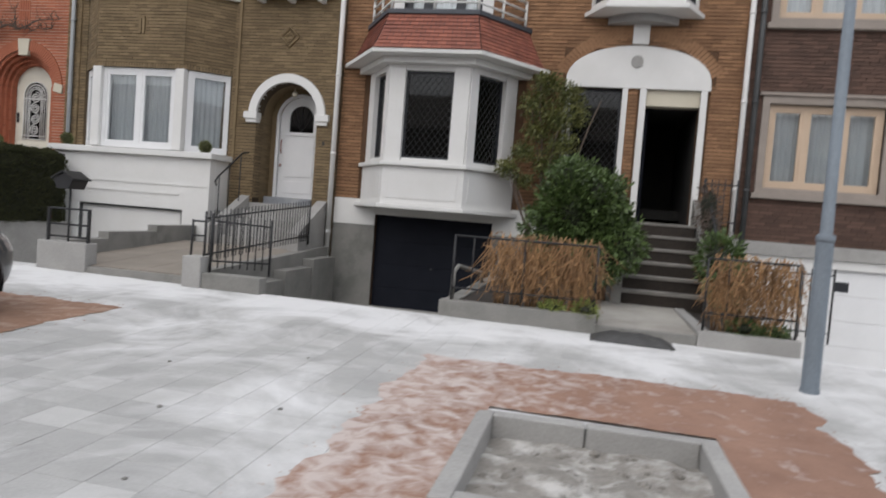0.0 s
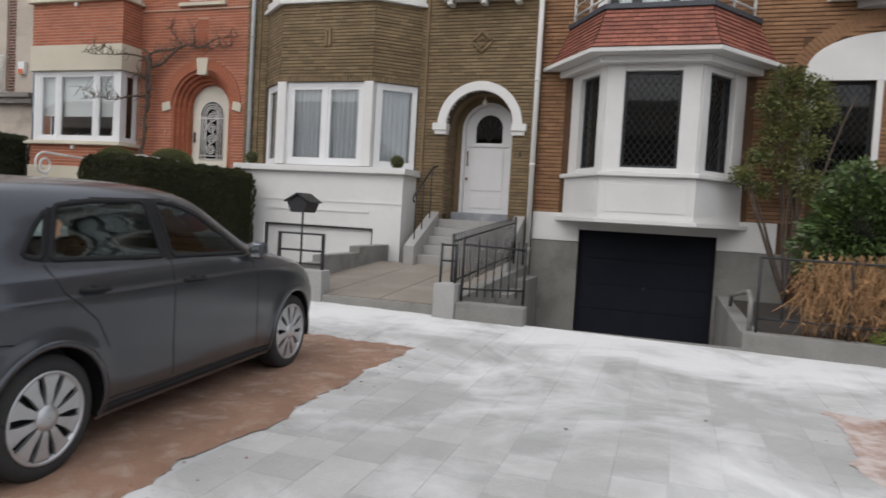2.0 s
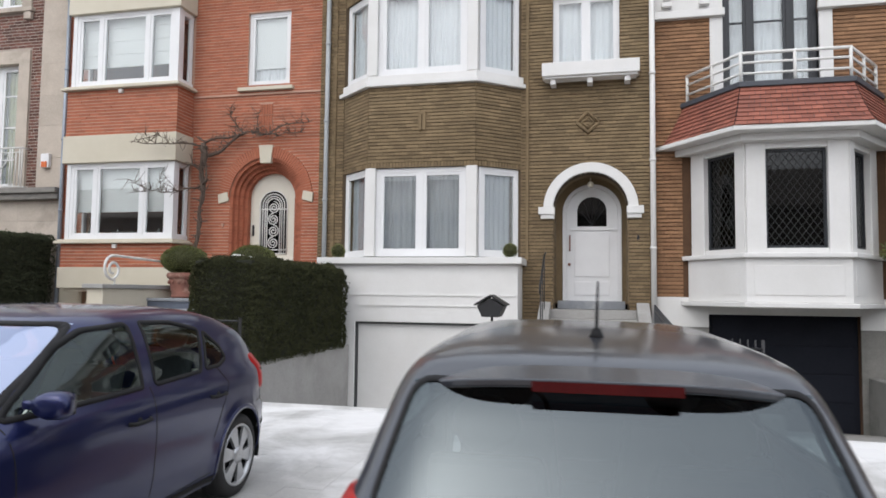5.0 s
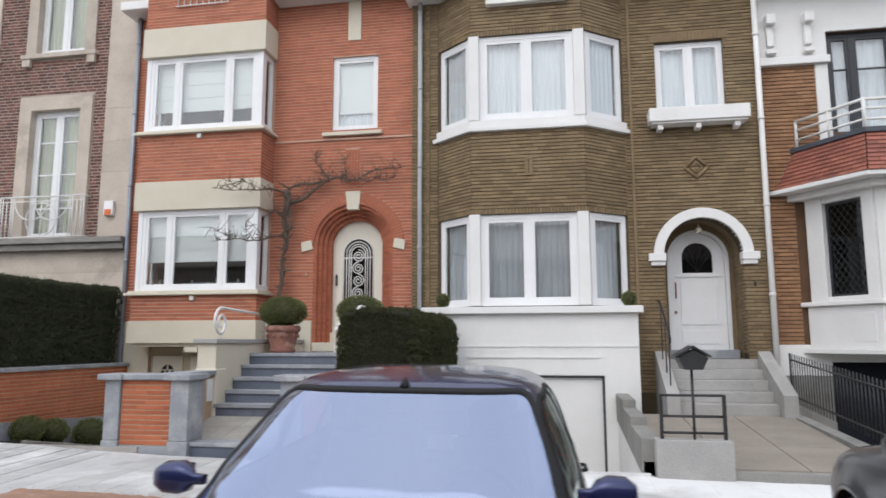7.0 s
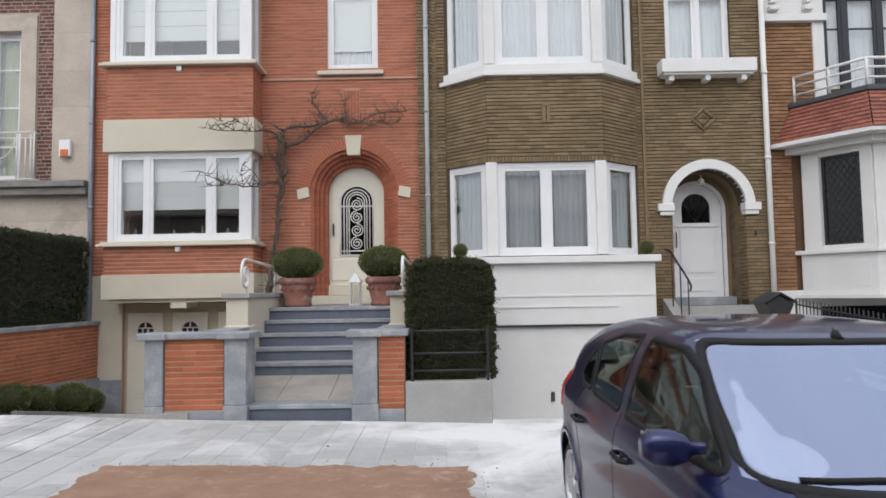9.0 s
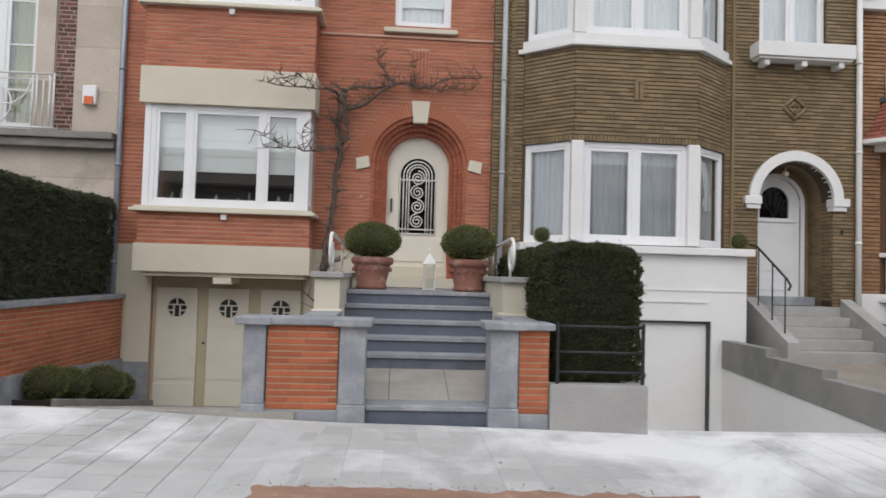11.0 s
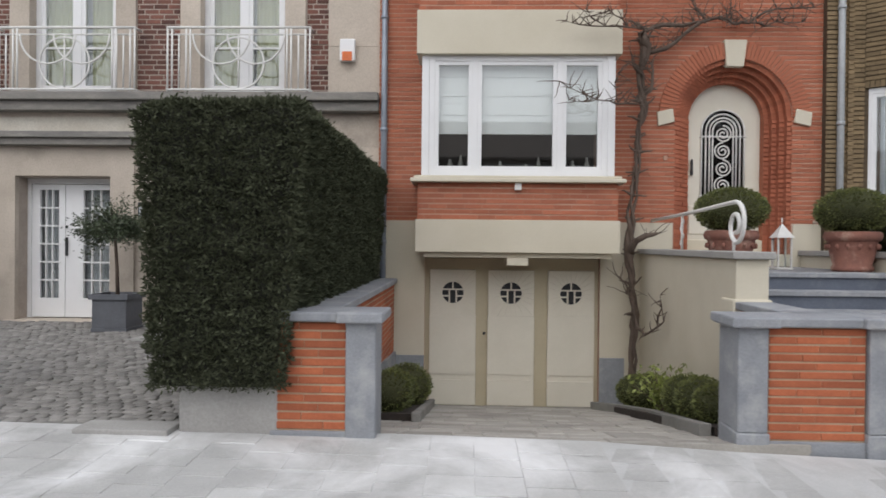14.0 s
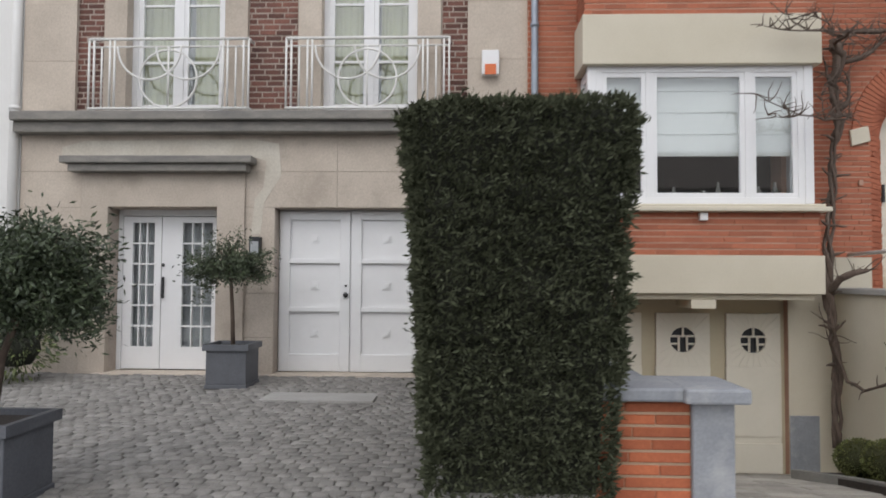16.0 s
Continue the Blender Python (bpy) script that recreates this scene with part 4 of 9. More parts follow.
# white garage base carrying a terrace
s = pierced(Shape(), -11.28, -7.58, -0.8, 2.30, 12.62, 12.82, [Hole(-10.62, -8.17, -0.62, 1.23)])
s.box(-11.28, 12.82, -0.8, -11.10, CY - 0.02, 2.30).box(-7.78, 12.82, -0.8, -7.58, CY - 0.02, 2.30)
part("garage_wall", s, M_WHITE, OC, "white rendered garage base", bevel=0.01)
part("garage_slab", Shape().box(-11.36, 12.50, 2.30, -7.50, CY - 0.016, 2.42), M_WHITE, OC, "white terrace slab", bevel=0.012)
s = Shape().box(-10.85, 12.605, 1.72, -7.62, 12.622, 1.745).box(-10.55, 12.60, 1.53, -8.25, 12.622, 1.555)
part("moulding", s, M_WHITE, OC)
s = Shape().box(-10.62, 12.72, -0.62, -8.17, 12.78, 1.23)
g = part("garage_door", s, M_WHITE, OC, "off-white up-and-over garage door")
s = Shape().box(-10.62, 12.66, -0.62, -10.58, 12.72, 1.23).box(-8.21, 12.66, -0.62, -8.17, 12.72, 1.23).box(-10.58, 12.66, 1.19, -8.21, 12.72, 1.23)
part("door_frame", s, M_LEADCAME, g)
part("handle", Shape().box(-9.44, 12.68, -0.10, -9.38, 12.72, 0.06), M_LEADCAME, g)
# cornice, downpipes
s = Shape().box(CX0 - 0.1, 12.85, 8.62, -11.0, CY + 0.3, 8.9).box(-7.8, 12.9, 8.62, CX1, CY + 0.3, 8.9).box(-11.0, 12.4, 8.75, -7.8, CY + 0.3, 8.95)
part("cornice", s, M_WHITE, OC, "white boxed cornice", bevel=0.02)
window_in(OC, (0, 0, 0), -10.05, -8.75, 8.22, 8.75, 12.70, (), width=0.06, sash=0.04, label="low white window under the eaves")
part("sill", Shape().box(-10.15, 12.60, 8.13, -8.65, 12.74, 8.22), M_WHITE, OC, bevel=0.01)
drainpipe(OC, -11.55, CY - 0.07, -0.2, 8.7, M_GUTTER, label="grey downpipe")
s = courses(Shape(), -11.44, -11.36, 1.0, 8.6, CY - 0.03, pitch=0.066, long=0.3, seed=2)
s.box(-11.44, CY - 0.03, 1.0, -11.36, CY, 8.6)
part("brick_pilaster", s, M_OLIVE, OC)
s = Shape().box(-7.52, CY - 0.06, 2.4, -7.47, CY - 0.012, 8.6)
part("brick_pilaster", s, M_OLIVE, OC)
drainpipe(OC, -5.22, CY - 0.09, 0.4, 8.4, M_WHITE, r=0.05, label="white downpipe")

# ---- the ochre house with the tiled bay ----
OD = thing("house", "ochre brick house with white bay, tiled skirt and arched entrance", "house", "terraced houses")
DX0, DX1, DY = -5.18, 2.62, 13.46
d_gar = Hole(-4.28, -1.85, -0.6, 1.45)
d_win, d_door = Hole(-0.50, 0.42, 2.55, 4.20), Hole(0.86, 1.83, 1.70, 4.20)
d_up = Hole(-3.98, -2.39, 5.55, 7.45)
d_bay = Hole(-4.3, -1.8, 2.5, 4.15)
w = part("wall", pierced(Shape(), DX0, DX1, -0.9, 9.0, DY, DY + 0.3, [d_gar, d_win, d_door, d_up, d_bay]), M_OCHRE_JOINT, OD)
d_white = Hole(-0.66, 2.0, 2.3, 4.20)
s = courses(Shape(), DX0, DX1, 1.75, 6.85, DY, [Hole(-4.7, -1.4, 1.6, 5.2), Hole(-0.50, 0.42, 1.75, 4.3), Hole(0.70, 2.0, 1.75, 4.3), Hole(-0.72, 2.08, 4.29, 4.95),
                                               Hole(-4.2, -2.17, 5.2, 9)], pitch=0.07, tall=0.052, seed=6)
part("brickwork", s, M_OCHRE, w, kind="stuff")
shell(OD, DX0, DX1, DY + 0.3, -0.9, 9.0, M_OCHRE_JOINT)
s = Shape().box(DX0 + 0.002, DY - 0.05, 1.22, -4.28, DY - 0.002, 1.75).box(-1.85, DY - 0.05, 1.22, -0.9, DY - 0.002, 1.75).box(-4.28, DY - 0.05, 1.45, -1.85, DY - 0.002, 1.75)
part("white_band", s, M_WHITE, OD, "white painted band", bevel=0.008)
s = Shape().box(DX0 + 0.002, DY - 0.03, -0.9, -4.28, DY - 0.002, 1.22).box(-1.85, DY - 0.03, -0.9, -0.7, DY - 0.002, 1.22)
part("plinth", s, M_CONCDARK, OD, "grey cement plinth")
s = Shape().box(-4.28, DY + 0.12, -0.6, -1.85, DY + 0.17, 1.45)
for k in range(4):
    s.box(-4.2, DY + 0.108, -0.5 + k * 0.48, -1.93, DY + 0.12, -0.5 + k * 0.48 + 0.45)
g = part("garage_door", s, M_BLACKDOOR, OD, "blue-black garage door", bevel=0.004)
part("handle", Shape().ball((-3.05, DY + 0.10, 0.42), 0.025), M_LEADCAME, g)
BAYD = [(-4.62, DY), (-3.86, 12.35), (-2.30, 12.35), (-1.50, DY)]
part("bay_base", bay_slab(BAYD, 0.0, 1.68, 2.40, DY - 0.052), M_WHITE, OD, "white panelled bay base", bevel=0.01)
part("bay_base", bay_slab(BAYD, 0.10, 1.60, 1.68, DY - 0.054), M_WHITE, OD, bevel=0.012)
part("bay_sill", bay_slab(BAYD, 0.08, 2.40, 2.48, DY - 0.02), M_WHITE, OD, "white bay sill", bevel=0.015)
s = Shape()
canted(s, BAYD, 0, 0, lambda fr, ln, i: s.at(*fr).box(0.12, -0.012, 1.80, ln - 0.12, 0.0, 2.28))
part("bay_panel", s, M_WHITE, OD, bevel=0.006)


def lattice(s, x0, x1, z0, z1, y, step=0.115, rise=0.16):
    """Diamond leading: thin strips clipped to the light."""
    w, h = x1 - x0, z1 - z0
    k = rise / step
    for sg in (1, -1):
        c = -h / k - step
        while c < w + h / k + step:
            # line u = c + sg * v / k
            pts = []
            v0, v1 = 0.0, h
            for lim in (0.0, w):
                v = (lim - c) * k * sg
                pts.append(v)
            a, b = sorted(pts)
            va, vb = max(a, 0.0), min(b, h)
            if vb - va > 0.02:
                ua, ub = c + sg * va / k, c + sg * vb / k
                t = 0.006
                s.add([(x0 + ua - t, y, z0 + va), (x0 + ua + t, y, z0 + va), (x0 + ub + t, y, z0 + vb), (x0 + ub - t, y, z0 + vb),
                       (x0 + ua, y - 0.006, z0 + va), (x0 + ub, y - 0.006, z0 + vb)], [(0, 1, 5, 4)[::1], (4, 5, 2, 1)[::1], (0, 4, 5, 3), (0, 3, 2, 1)])
            c += step
    return s


def leaded(fr, x0, x1, z0, z1, y, label, house=None):
    win = window_in(house or OD, fr, x0, x1, z0, z1, y, (), width=0.045, sash=0.0, frame_mat=M_DARKWIN, glass=M_DIM, label=label, depth=0.06, name="leaded_window")
    part("leading", lattice(Shape(*fr), x0 + 0.045, x1 - 0.045, z0 + 0.045, z1 - 0.045, y + 0.028), M_LEADCAME, win, "diamond lead cames", kind="stuff")
    return win


for i in range(3):
    (xa, ya), (xb, yb) = BAYD[i], BAYD[i + 1]
    fr = (xa, ya, math.degrees(math.atan2(yb - ya, xb - xa)))
    ln = math.hypot(xb - xa, yb - ya)
    if i == 1:
        u0, u1 = 0.32, ln - 0.32
    elif i == 0:
        u0, u1 = 0.42, ln - 0.22
    else:
        u0, u1 = 0.22, ln - 0.42
    leaded(fr, u0, u1, 2.56, 4.18, 0.10, "dark leaded window with diamond panes")
    s = Shape(*fr).box(0.02 if i else 0.10, 0.0, 2.48, u0, 0.22, 4.30).box(u1, 0.0, 2.48, ln - (0.02 if i < 2 else 0.10), 0.22, 4.30)
    s.box(u0, 0.02, 2.48, u1, 0.2, 2.56).box(u0, 0.02, 4.18, u1, 0.2, 4.30)
    part("bay_post", s, M_WHITE, OD, "white bay post", bevel=0.01)
part("bay_eave", bay_slab(BAYD, 0.42, 4.40, 4.48, DY - 0.02), M_WHITE, OD, "white flared eave board", bevel=0.015)
part("bay_eave", bay_slab(BAYD, 0.16, 4.28, 4.40, DY - 0.025), M_WHITE, OD, bevel=0.015)
# tiled skirt roof of the bay, course by course
lo = [(-5.05, DY - 0.03), (-4.08, 11.93), (-2.08, 11.93), (-1.06, DY - 0.03)]
hi = [(-4.66, DY - 0.03), (-3.92, 12.28), (-2.24, 12.28), (-1.44, DY - 0.03)]
s = Shape()
s.slab(lo[::1], 4.48, 4.50)
TR = 9
for side in range(3):
    for r in range(TR):
        t0, t1 = r / TR, (r + 1) / TR

        def along(t, u):
            f = t ** 0.8
            ax, ay = lo[side][0] + (hi[side][0] - lo[side][0]) * f, lo[side][1] + (hi[side][1] - lo[side][1]) * f
            bx, by = lo[side + 1][0] + (hi[side + 1][0] - lo[side + 1][0]) * f, lo[side + 1][1] + (hi[side + 1][1] - lo[side + 1][1]) * f
            return (ax + (bx - ax) * u, ay + (by - ay) * u, 4.49 + 0.70 * t)
        ln = math.hypot(lo[side + 1][0] - lo[side][0], lo[side + 1][1] - lo[side][1])
        n = max(int(ln / 0.17), 3)
        for k in range(n):
            sh = 0.5 / n if r % 2 else 0.0
            u0, u1 = max(k / n + sh - (0.5 / n if k == 0 and r % 2 else 0), 0), min((k + 1) / n + sh, 1)
            if u1 <= u0:
                continue
            g_ = 0.004 / ln
            a, b, c, d_ = along(t0, u0 + g_), along(t0, u1 - g_), along(t1, u1 - g_), along(t1, u0 + g_)
            nx, ny = (lo[side + 1][1] - lo[side][1]) / ln, -(lo[side + 1][0] - lo[side][0]) / ln
            off = 0.022
            s.add([(a[0] + nx * off, a[1] + ny * off, a[2]), (b[0] + nx * off, b[1] + ny * off, b[2]), c, d_, (a[0], a[1], a[2] - 0.002), (b[0], b[1], b[2] - 0.002)],
                  [(0, 1, 2, 3), (4, 5, 1, 0)])
part("tiled_skirt", s, M_TILE, OD, "red plain-tiled skirt roof")
part("skirt_deck", bay_slab([(p[0] * 0.995 - 0.014, p[1] + 0.03) for p in hi], -0.01, 4.45, 5.18, DY - 0.02), M_LEAD, OD)
part("flashing", bay_slab(hi, 0.05, 5.18, 5.27, DY - 0.02), M_LEAD, OD, "dark lead flashing", bevel=0.01)
s = Shape()
rail = [(-4.60, DY - 0.05), (-3.90, 12.32), (-2.26, 12.32), (-1.52, DY - 0.05)]
for zz, rr in ((5.42, 0.022), (5.60, 0.022), (5.76, 0.028)):
    s.tube([(x, y, zz) for x, y in rail], rr, 8)
for i in range(3):
    (xa, ya), (xb, yb) = rail[i], rail[i + 1]
    for u in ((0.0, 0.5) if i < 2 else (0.0, 0.5, 1.0)):
        s.tube([(xa + (xb - xa) * u, ya + (yb - ya) * u, 5.25), (xa + (xb - xa) * u, ya + (yb - ya) * u, 5.78)], 0.026, 8)
part("railing", s, M_WHITEIRON, OD, "white balcony railing of three tubes")
# French window above
window_in(OD, (0, 0, 0), -3.98, -2.39, 5.30, 7.45, DY + 0.08, (-3.52, -2.85), rails=(6.75,), width=0.09, sash=0.05, frame_mat=M_DARKWIN, curtain="net", waves=4, seed=60, label="dark framed French window with white curtains")
s = Shape().box(-4.20, DY - 0.05, 5.2, -3.98, DY + 0.1, 6.84).box(-2.39, DY - 0.05, 5.2, -2.17, DY + 0.1, 6.84)
part("window_jamb", s, M_WHITE, OD, bevel=0.01)
s = pierced(Shape(), DX0 + 0.002, DX1, 6.84, 9.0, DY - 0.05, DY - 0.003, [Hole(-3.98, -2.39, 6.0, 7.45)])
part("white_gable", s, M_WHITE, OD, "white rendered upper wall", bevel=0.005)
s = Shape().box(DX0 + 0.004, DY - 0.13, 6.84, -3.95, DY - 0.05, 6.98).box(-2.42, DY - 0.13, 6.84, DX1, DY - 0.05, 6.98)
for x in (-4.95, -4.30, -2.05, -1.4, 0.0, 1.4):
    s.box(x - 0.09, DY - 0.17, 7.05, x + 0.09, DY - 0.05, 7.14).box(x - 0.08, DY - 0.25, 7.6, x + 0.08, DY - 0.05, 7.78).box(x - 0.06, DY - 0.14, 7.2, x + 0.06, DY - 0.05, 7.6)
part("moulding", s, M_WHITE, OD, "white mouldings and brackets", bevel=0.012)
part("cornice", Shape().box(DX0, 12.85, 8.3, DX1, DY + 0.3, 8.6), M_WHITE, OD, bevel=0.02)
# small oriel box over the entrance
ORIEL = [(-0.30, DY), (0.02, 12.86), (1.36, 12.86), (1.66, DY)]
bow = [(0.68 + 0.64 * u, DY - 0.34 + 0.26 * u * u) for u in np.linspace(-1, 1, 13)]
s = Shape().slab([(0.04, DY - 0.002)] + bow + [(1.32, DY - 0.002)], 5.38, 5.52)
part("oriel_base", s, M_CONC, OD, "grey bowed oriel corbel", bevel=0.01)
part("oriel_sill", bay_slab(ORIEL, 0.09, 5.52, 5.60, DY - 0.002), M_WHITE, OD, "white oriel sill", bevel=0.01)
part("oriel_sill", bay_slab(ORIEL, 0.0, 5.60, 5.72, DY - 0.004), M_WHITE, OD, bevel=0.01)
for i in range(3):
    (xa, ya), (xb, yb) = ORIEL[i], ORIEL[i + 1]
    fr = (xa, ya, math.degrees(math.atan2(yb - ya, xb - xa)))
    ln = math.hypot(xb - xa, yb - ya)
    window_in(OD, fr, 0.07, ln - 0.07, 5.72, 6.98, 0.05, (ln / 2,) if i == 1 else (), width=0.06, sash=0.03, frame_mat=M_DARKWIN, curtain="net" if i == 1 else None, seed=80 + i, label="dark framed oriel window light")
    part("oriel_post", Shape(*fr).box(0.0, 0.0, 5.72, 0.07, 0.12, 6.98).box(ln - 0.07, 0.0, 5.72, ln, 0.12, 6.98), M_WHITE, OD, bevel=0.006)
part("oriel_head", bay_slab(ORIEL, 0.06, 6.98, 7.2, DY - 0.06), M_WHITE, OD)
# white arched head over window and entrance
pts = [(-0.66, 4.20), (2.0, 4.20)] + [(0.67 + 1.33 * math.cos(a), 4.26 + 0.74 * math.sin(a) ** 0.8) for a in np.linspace(0, math.pi, 21)]
part("arched_head", Shape().face(pts, DY - 0.06, DY - 0.003), M_WHITE, OD, "white arched tympanum", bevel=0.008)
s = Shape().arch_ring(0.67, 3.6, 1.55, 1.80, DY - 0.02, DY - 0.001, 32, 148, n=44, gap=0.15)
ar = part("arch", Shape().arch_ring(0.67, 3.6, 1.56, 1.79, DY - 0.012, DY - 0.0015, 32, 148, n=30), M_OCHRE_JOINT, OD, "flat brick arch", kind="stuff")
part("brick", s, M_OCHRE, ar)
s = Shape().box(0.52, DY - 0.10, 5.02, 0.82, DY - 0.02, 5.38)
part("keystone", s, M_WHITE, OD, bevel=0.01)
s = Shape()
s.add(*[[(0.64 + r * math.cos(a), DY - 0.06 - d_, 4.70 + r * math.sin(a)) for r, d_ in ((0.11, 0.0), (0.11, 0.03), (0.03, 0.03)) for a in np.linspace(0, 2 * math.pi, 16, endpoint=False)],
        [(i * 16 + j, i * 16 + (j + 1) % 16, (i + 1) * 16 + (j + 1) % 16, (i + 1) * 16 + j) for i in range(2) for j in range(16)] + [tuple(range(32, 48))]])
part("roundel", s, M_CONC, OD, "grey round vent")
s = Shape().box(0.42, DY - 0.06, 2.45, 0.52, DY - 0.002, 4.20).box(0.74, DY - 0.06, 1.70, 0.86, DY - 0.002, 4.20).box(1.83, DY - 0.06, 1.70, 1.95, DY - 0.002, 4.20).box(-0.66, DY - 0.05, 2.45, -0.50, DY - 0.002, 4.20)
part("pilaster", s, M_WHITE, OD, "white entrance pilasters", bevel=0.008)
leaded((0, 0, 0), -0.50, 0.42, 2.50, 4.20, DY + 0.08, "dark leaded window with diamond panes")
s = Shape().box(0.86, DY + 0.02, 3.90, 1.83, DY + 0.3, 4.20)
part("door_lintel", s, M_CREAM, OD)
s = Shape().add([(0.90, DY + 0.32, 1.72), (0.94, DY + 0.32, 1.72), (1.02, DY + 1.2, 1.72), (0.98, DY + 1.2, 1.72), (0.90, DY + 0.32, 3.88), (0.94, DY + 0.32, 3.88), (1.02, DY + 1.2, 3.88), (0.98, DY + 1.2, 3.88)],
               [(0, 3, 2, 1), (4, 5, 6, 7), (0, 1, 5, 4), (1, 2, 6, 5), (2, 3, 7, 6), (3, 0, 4, 7)])
part("door", s, M_BLACKDOOR, OD, "blue-black front door standing open", bevel=0.005)
# hall lining in near-black, so the doorway's shade is in its colour
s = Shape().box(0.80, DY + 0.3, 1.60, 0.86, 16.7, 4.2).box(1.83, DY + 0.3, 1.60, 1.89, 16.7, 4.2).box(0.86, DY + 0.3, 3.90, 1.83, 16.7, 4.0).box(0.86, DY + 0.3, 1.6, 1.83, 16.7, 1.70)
part("hallway", s, M_UNLITROOM, OD)
part("ledge", Shape().box(-0.62, DY - 0.10, 2.38, 0.52, DY - 0.01, 2.46), M_WHITE, OD, bevel=0.008)
drainpipe(OD, 2.58, DY - 0.09, 0.2, 8.4, M_WHITE, r=0.05, label="white downpipe")

# ---- the dark brown house ----
OE = thing("house", "dark brown brick house with tan window frames", "house", "terraced houses")
EX0, EX1, EY = 2.62, 9.0, 13.42
e1, e2, eg = Hole(3.03, 4.95, 2.50, 4.02), Hole(3.03, 4.95, 5.55, 7.1), Hole(4.12, 6.5, -0.75, 1.12)
w = part("wall", pierced(Shape(), EX0, EX1, -1.0, 9.0, EY, EY + 0.3, [e1, e2, eg]), M_DARK_JOINT, OE)
s = courses(Shape(), EX0 + 0.01, EX1, 1.52, 8.8, EY, [Hole(2.90, 5.08, 2.36, 4.16), Hole(2.90, 5.08, 5.40, 7.3)], pitch=0.07, tall=0.055, seed=8, gap=0.008)
part("brickwork", s, M_DARK, w, kind="stuff")
shell(OE, EX0, EX1, EY + 0.3, -1.0, 9.0, M_DARK_JOINT)
part("render_base", pierced(Shape(), EX0 + 0.01, EX1, -1.0, 1.28, EY - 0.02, EY - 0.001, [eg]), M_WHITE, OE, "white rendered base")
part("stone_band", Shape().box(EX0 + 0.01, EY - 0.08, 1.28, EX1, EY - 0.001, 1.52), M_CONC, OE, "grey stone band", bevel=0.012)
for za, zb in ((2.50, 4.02), (5.55, 7.1)):
    s = pierced(Shape(), 2.90, 5.08, za - 0.14, zb + 0.14, EY - 0.05, EY + 0.06, [Hole(3.03, 4.95, za, zb)])
    s.box(2.84, EY - 0.12, za - 0.20, 5.14, EY + 0.02, za - 0.10).box(2.84, EY - 0.09, zb + 0.14, 5.14, EY + 0.02, zb + 0.20)
    part("window_surround", s, M_TAUPE, OE, "taupe stone window surround", bevel=0.01)
    window_in(OE, (0, 0, 0), 3.03, 4.95, za, zb, EY + 0.06, (3.67, 4.31), width=0.09, sash=0.05, frame_mat=M_WOODWIN, curtain="net", curtain_mat=M_CURTGREY, waves=4, seed=90, label="tan wooden three-light window with net curtains")
s = Shape().box(4.12, EY + 0.06, -0.75, 6.5, EY + 0.12, 1.12)
for k in range(4):
    s.box(4.16, EY + 0.05, -0.72 + 0.46 * k, 6.46, EY + 0.06, -0.72 + 0.46 * k + 0.43)
g = part("garage_door", s, M_PVC, OE, "white panelled garage door", bevel=0.004)
part("pane", Shape().box(4.42, EY + 0.045, 0.72, 4.66, EY + 0.055, 0.90), M_DARKWIN, g)
drainpipe(OE, 2.76, EY - 0.09, 0.2, 8.4, M_LEADCAME, r=0.05)

# ---- the stone and maroon brick house ----
OA = thing("house", "sandstone and maroon brick town house with iron balconettes and white doors", "house", "terraced houses")
AX0, AX1, AY = -24.55, -17.98, 13.60
a1, a2 = Hole(-23.19, -21.89, 4.10, 7.02), Hole(-20.63, -19.38, 4.10, 7.02)
a3, a4 = Hole(-23.19, -21.89, 8.40, 10.2), Hole(-20.63, -19.38, 8.40, 10.2)
ad, ag = Hole(-23.36, -21.94, 0.70, 2.83), Hole(-21.20, -19.30, 0.70, 2.83)
w = part("wall", pierced(Shape(), AX0, AX1, -0.6, 10.6, AY, AY + 0.3, [a1, a2, a3, a4, ad, ag]), M_MAROON_JOINT, OA)
s = courses(Shape(), -23.85, -18.74, 4.05, 10.5, AY, [Hole(-23.50, -21.58, 4.0, 7.35), Hole(-20.95, -19.06, 4.0, 7.35), Hole(-23.45, -21.63, 8.2, 10.6), Hole(-20.89, -19.12, 8.2, 10.6)],
            pitch=0.074, tall=0.054, long=0.215, gap=0.018, proud=0.006, seed=9)
part("brickwork", s, M_MAROON, w, kind="stuff")
shell(OA, AX0, AX1, AY + 0.3, -0.6, 10.6, M_MAROON_JOINT)
# ashlar blocks at street level and the corner strips
ash = part("ashlar", Shape().box(AX0, AY - 0.03, 3.5, AX1, AY - 0.001, 3.6), M_STONE, OA, "sandstone facing")
zc = [0.0, 0.62, 1.18, 1.74, 2.30, 2.84, 3.30, 3.78]
rnd = random.Random(4)
for i in range(len(zc) - 1):
    xs = [AX0, -24.0, -23.36, -21.94, -21.20, -19.30, -18.6, AX1] if zc[i + 1] < 2.9 else [AX0, -23.6, -22.6, -21.6, -20.4, -19.2, AX1]
    for a, b in zip(xs, xs[1:]):
        if zc[i + 1] < 2.9 and (a, b) in ((-23.36, -21.94), (-21.20, -19.30)):
            continue
        part("stone", Shape().box(a + 0.002, AY - 0.05 - rnd.uniform(0, 0.003), zc[i] + 0.002, b - 0.002, AY - 0.002, zc[i + 1] - 0.002), M_STONE, ash)
zc = [4.04, 4.75, 5.5, 6.2, 6.95, 7.7, 8.4, 9.1, 9.8, 10.5]
for za, zb in zip(zc, zc[1:]):
    for a, b in ((AX0, -23.85), (-18.74, AX1)):
        part("stone", Shape().box(a, AY - 0.06 - rnd.uniform(0, 0.002), za + 0.002, b, AY - 0.001, zb - 0.002), M_STONE, ash)
